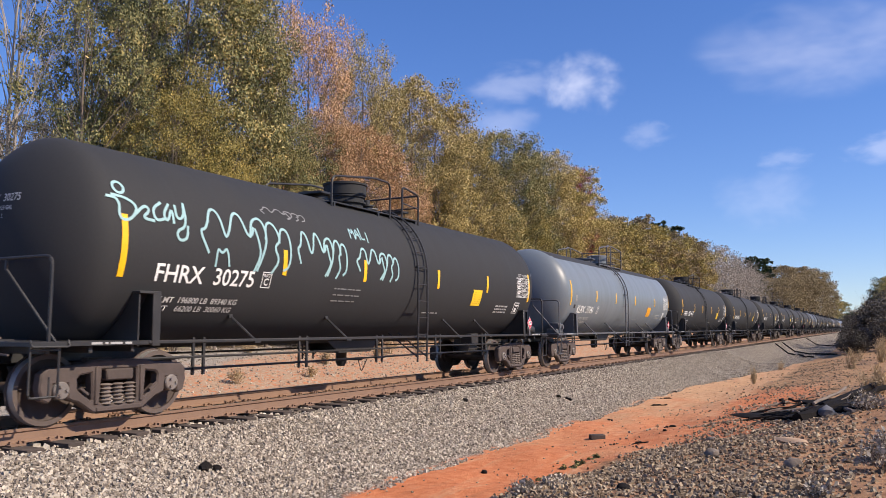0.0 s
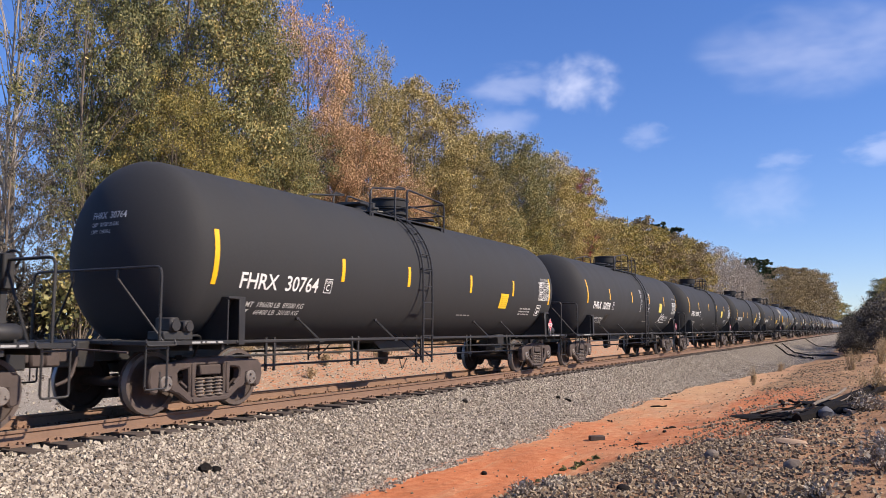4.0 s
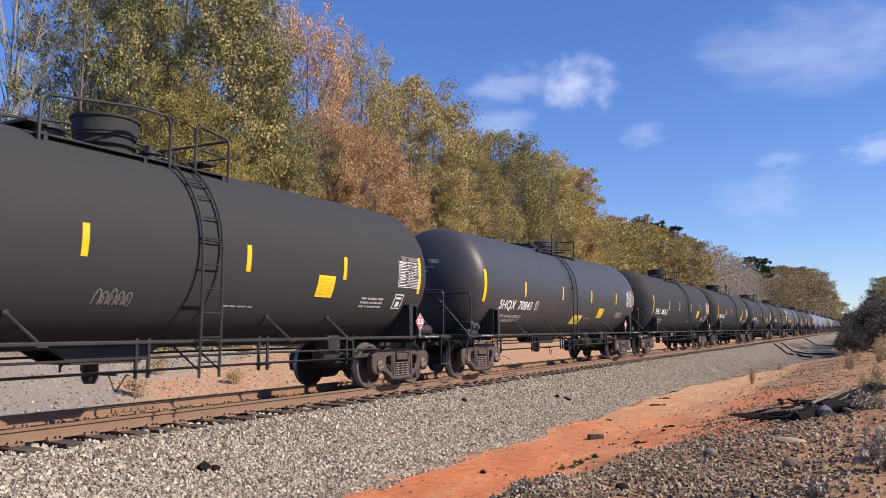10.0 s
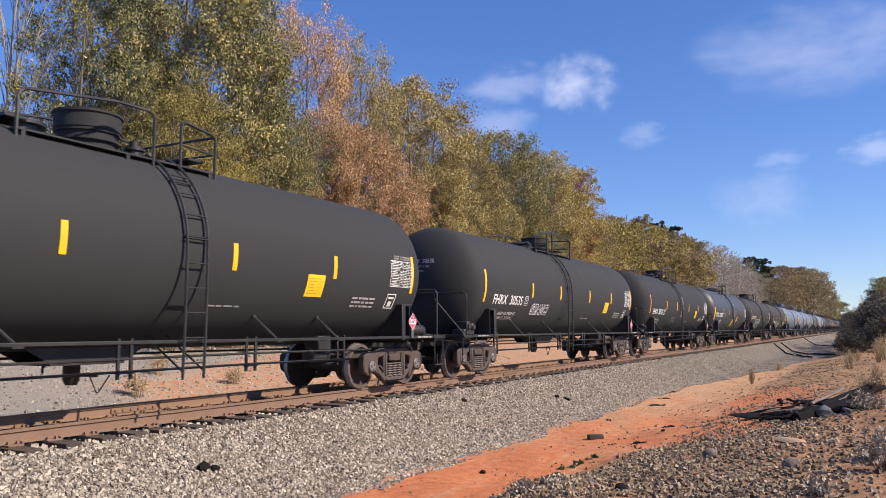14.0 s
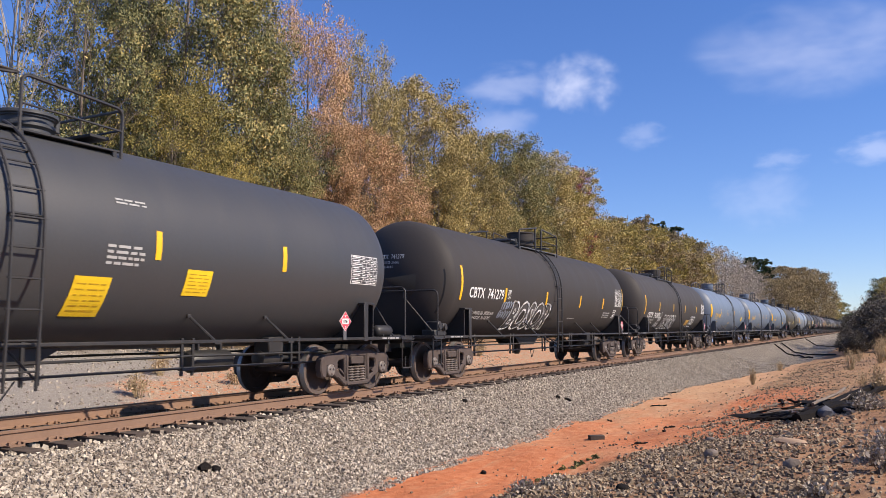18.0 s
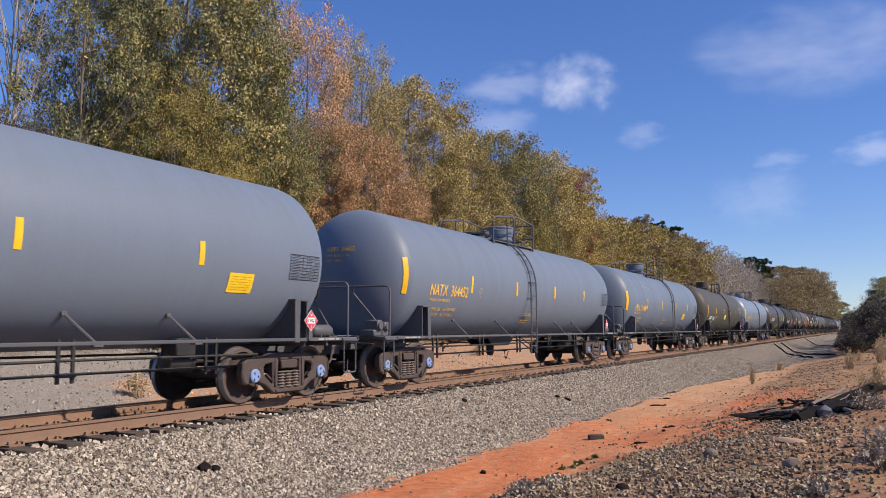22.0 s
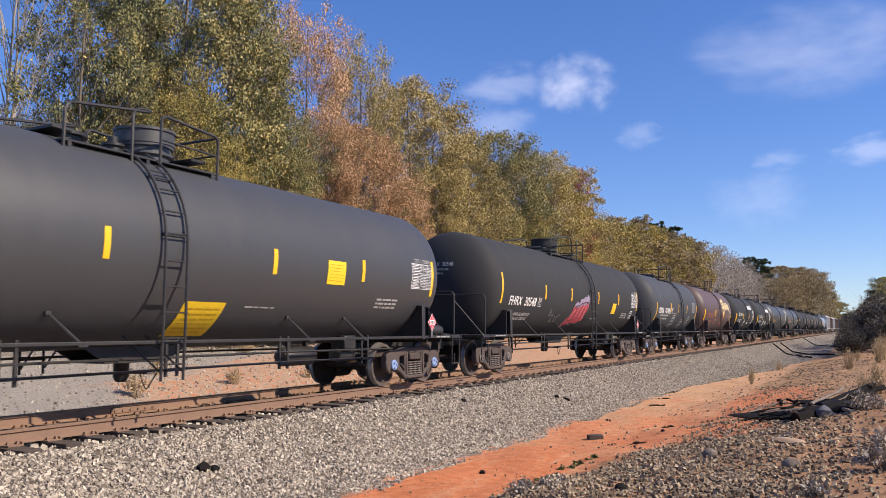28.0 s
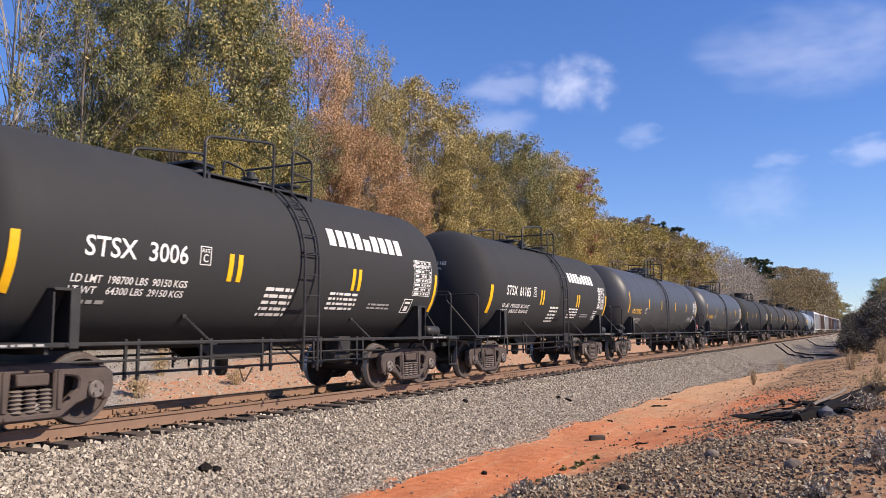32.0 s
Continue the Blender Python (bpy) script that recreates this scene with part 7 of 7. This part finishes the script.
def lump(name, x, y, sx, sy, sz, mat, label, category, seed, lift=0.0):
    bm = bmesh.new()
    bmesh.ops.create_icosphere(bm, subdivisions=2, radius=1.0)
    off = Vector((seed * 3.1, seed * 1.7, 0))
    for v in bm.verts:
        k = 1 + 0.35 * noise.noise(v.co * 1.4 + off) + 0.15 * noise.noise(v.co * 3.5 + off)
        v.co = Vector((v.co.x * sx * k, v.co.y * sy * k, v.co.z * sz * k))
    me = finish(bm, name, mat)
    ob = tagged(new(name, me), label, category)
    ob.location = (x, y, float(rise(x, y)) + sz * 0.35 + lift)
    ob.rotation_euler = (0, 0, seed * 1.3)
    return ob


def log(name, a, b, r, mat, label, seed):
    """A rough fallen limb between two places on the ground."""
    rng = random.Random(seed)
    bm = bmesh.new()
    n = 7
    pts = []
    for i in range(n):
        f = i / (n - 1)
        x, y = a[0] + (b[0] - a[0]) * f, a[1] + (b[1] - a[1]) * f
        z0, z1 = float(rise(a[0], a[1])) + a[2], float(rise(b[0], b[1])) + b[2]
        pts.append((x + rng.uniform(-0.03, 0.03), y + rng.uniform(-0.03, 0.03), z0 + (z1 - z0) * f + r * 0.6 + rng.uniform(-0.02, 0.02)))
    tube(bm, pts, r, 8)
    for v in bm.verts:
        v.co += Vector((rng.uniform(-1, 1), rng.uniform(-1, 1), rng.uniform(-1, 1))) * r * 0.2
    ob = tagged(new(name, finish(bm, name, mat)), label, "log", "brush pile on the bank")
    return ob


def build_litter():
    char = "charred black limb in a burnt brush pile"
    for i, (a, b, r) in enumerate([((18.9, -7.75, 0), (17.4, -8.9, 0.02), 0.045), ((18.2, -7.9, 0), (16.4, -9.1, 0.03), 0.055), ((18.6, -8.2, 0), (16.9, -9.4, 0.05), 0.045), ((18.4, -9.2, 0.02), (22.4, -10.3, 0.1), 0.09), ((18.8, -9.4, 0), (21.4, -10.4, 0.12), 0.06), ((17.4, -8.6, 0.03), (17.9, -9.9, 0.06), 0.06), ((16.4, -9.0, 0), (16.9, -10.1, 0.05), 0.07),
                                   ((17.9, -8.0, 0.03), (17.2, -9.3, 0.04), 0.04), ((16.0, -8.9, 0), (17.6, -9.6, 0.04), 0.11)]):
        log("log", a, b, r, M_CHAR, char, i)
    rng = random.Random(77)
    for i in range(26):
        x, y, ang, l = rng.uniform(16.3, 20.8), rng.uniform(-9.9, -8.0), rng.uniform(-1.4, 0.4), rng.uniform(0.5, 1.6)
        dx, dy = math.cos(ang) * l / 2, math.sin(ang) * l / 2
        log("branch", (x - dx, y - dy, rng.uniform(0, 0.04)), (x + dx, y + dy, rng.uniform(0, 0.12)), rng.uniform(0.01, 0.035), M_CHAR if i % 4 else M_DEADWOOD, "burnt broken branch in the brush pile", 60 + i)
    for i, (a, b, r) in enumerate([((16.6, -9.3, 0.05), (18.6, -9.7, 0.28), 0.012), ((17.4, -9.0, 0.05), (17.0, -9.9, 0.2), 0.01), ((18.0, -8.5, 0.12), (16.3, -9.0, 0.12), 0.02), ((20.5, -9.6, 0.2), (18.2, -9.0, 0.15), 0.03)]):
        log("branch", a, b, r, M_DEADWOOD, "thin grey dead branch on the brush pile", 20 + i)
    lump("rock", 16.5, -9.35, 0.2, 0.16, 0.14, M_ROCK, "blue-grey rounded rock beside the brush pile", "rock", 2)
    for i, (x, y, sx, sy) in enumerate([(17.9, -8.35, 1.0, 0.42), (16.9, -9.25, 0.8, 0.4), (19.4, -9.4, 1.0, 0.35)]):
        lump("burnt_mound", x, y, sx, sy, 0.06, M_CHAR, "low mound of black burnt bark", "mound", 30 + i, -0.03)
    lump("earth_mound", 13.2, -9.0, 0.34, 0.16, 0.05, M_TANSOIL, "low pale mound of sandy earth", "mound", 3)
    for i, (x, y, sx, sy, sz) in enumerate([(7.6, -2.5, 0.1, 0.07, 0.07), (7.75, -2.55, 0.07, 0.06, 0.05), (11.4, -4.67, 0.05, 0.05, 0.04), (20.6, -2.8, 0.2, 0.05, 0.05), (20.4, -2.6, 0.08, 0.06, 0.05), (16.0, -2.0, 0.12, 0.07, 0.05), (11.0, -9.2, 0.12, 0.1, 0.08), (12.2, -8.0, 0.1, 0.1, 0.08), (14.5, -7.6, 0.12, 0.09, 0.07), (9.6, -7.4, 0.09, 0.07, 0.06)]):
        lump("clod", x, y, sx, sy, sz, M_CHAR if i not in (6, 7, 8) else M_DEADWOOD, "dark clod lying on the stones", "clod", 5 + i)
    bm = bmesh.new()
    box(bm, -0.16, 0.16, -0.07, 0.07, 0, 0.1, 0.012)
    ob = tagged(new("wood_block", finish(bm, "wood_block", M_TIE)), "short dark block of timber on the clay lane", "wood block")
    ob.location, ob.rotation_euler = (16.0, -5.06, float(rise(16, -5.06)) - 0.01), (0.05, 0, -0.9)
    for i, (x, y, l, ang) in enumerate([(23.7, -4.53, 0.45, -0.95), (15.3, -6.15, 0.32, -0.9), (16.6, -6.3, 0.25, 0.3), (17.6, -6.2, 0.3, -0.5), (26.0, -4.2, 0.35, -0.9), (19.2, -4.4, 0.2, 0.6), (28.5, -3.9, 0.4, -0.8)]):
        dx, dy = math.cos(ang) * l / 2, math.sin(ang) * l / 2
        log("stick", (x - dx, y - dy, 0), (x + dx, y + dy, 0), 0.022, M_CHAR, "dark broken stick on the clay lane", 40 + i)
    # dark tubes down the gravel slope, added to stand in for tree shadow streaks
    for top, foot in (((91.0, -1.9), (62.0, -8.0)), ((84.0, -1.9), (63.5, -6.4)), ((128.0, -1.8), (94.0, -8.2))):
        bm = bmesh.new()
        pts = []
        for k in range(14):
            x, y = top[0] + (foot[0] - top[0]) * k / 13, top[1] + (foot[1] - top[1]) * k / 13
            pts.append((x, y, float(rise(x, y)) + 0.05))
        tube(bm, pts, 0.06, 8)
        tagged(new("drain_hose", finish(bm, "drain_hose", M_CHAR)), "thin black tube standing in for a shadow streak down the gravel slope", "drain hose")


M_TANSOIL = paint("pale_sandy_soil", (0.46, 0.31, 0.19), 0.9, wear=0.4, dirt=(0.25, 0.16, 0.1), scale=4, relief=0.5)
build_litter()


# ---- clouds, far behind everything ----
def cloud_material(name, seed, soft, amount, top):
    m, nt, b = blank(name)
    nt.nodes.remove(b)
    co = nt.nodes.new("ShaderNodeTexCoord").outputs["Object"]
    n = node(nt, "ShaderNodeTexNoise", Vector=co, Scale=1.5, Detail=3.5, Roughness=0.5, Distortion=0.2)
    n.noise_dimensions = "4D"
    n.inputs["W"].default_value = seed
    length = nt.nodes.new("ShaderNodeVectorMath")
    length.operation = "LENGTH"
    nt.links.new(co, length.inputs[0])
    f = calc(nt, "SUBTRACT", 1.0, length.outputs["Value"])
    f = calc(nt, "MULTIPLY_ADD", calc(nt, "SUBTRACT", n.outputs[0], 0.5), 1.7, f)
    r = nt.nodes.new("ShaderNodeMapRange")
    r.interpolation_type = "SMOOTHSTEP"
    r.inputs[1].default_value, r.inputs[2].default_value, r.inputs[4].default_value = 0.12, 0.12 + soft, amount
    nt.links.new(f, r.inputs[0])
    edge = nt.nodes.new("ShaderNodeMapRange")
    edge.interpolation_type = "SMOOTHSTEP"
    edge.inputs[1].default_value, edge.inputs[2].default_value = 1.0, 0.72
    nt.links.new(length.outputs["Value"], edge.inputs[0])
    em = node(nt, "ShaderNodeEmission", Color=(*top, 1), Strength=1.0)
    tr = nt.nodes.new("ShaderNodeBsdfTransparent")
    ms = node(nt, "ShaderNodeMixShader", i0=calc(nt, "MULTIPLY", r.outputs[0], edge.outputs[0]), i1=tr.outputs[0], i2=em.outputs[0])
    nt.links.new(ms.outputs[0], nt.nodes["Material Output"].inputs[0])
    return m


CLOUDS = []


def build_clouds():
    far = 3200.0
    # pan and height angles in degrees, half width and height, softness, density, drift in degrees
    rows = [(18.2, 17.5, 3.3, 2.9, 1.0, 0.56, 0.35), (23.2, 17.6, 4.2, 2.0, 0.9, 0.22, 0.6), (2.6, 18.4, 8.5, 3.9, 1.1, 0.3, 0.3), (-1.5, 11.5, 3.6, 1.5, 0.8, 0.25, 0.9), (13.6, 13.6, 2.2, 1.3, 1.0, 0.15, 0.4), (5.8, 8.8, 4.6, 2.6, 1.0, 0.16, 0.3), (4.5, 11.3, 2.2, 1.0, 0.9, 0.14, 0.3), (24.5, 14.8, 4.0, 2.4, 1.0, 0.2, 0.2)]
    for i, (pan, up, w, h, soft, amount, drift) in enumerate(rows):
        me = sheet("cloud", np.linspace(-1, 1, 9), np.linspace(-1, 1, 9), lambda x, y: 0.06 * (x * x + y * y))
        me.materials.append(cloud_material("thin_cloud", 3.7 * i + 1, soft, amount, (0.8, 0.84, 0.93)))
        ob = tagged(new("cloud", me), "soft white fair-weather cloud in the blue sky", "cloud", "clouds", "structure")
        ob.scale = (far * math.tan(radians(w)), far * math.tan(radians(h)), 30.0)
        CLOUDS.append((ob, pan, up, drift, far))


build_clouds()


def drift_clouds():
    for ob, pan, up, drift, far in CLOUDS:
        rows = []
        for t, k in ((0, 0.0), (32, 1.0)):
            a, e = radians(pan + drift * k), radians(up)
            p = EYE + Vector((math.cos(a) * math.cos(e), math.sin(a) * math.cos(e), math.sin(e))) * far
            rows.append((t, look(p, p + (p - EYE))))
        walk(ob, rows)


def motions():
    drift_clouds()
    move_train()


motions()
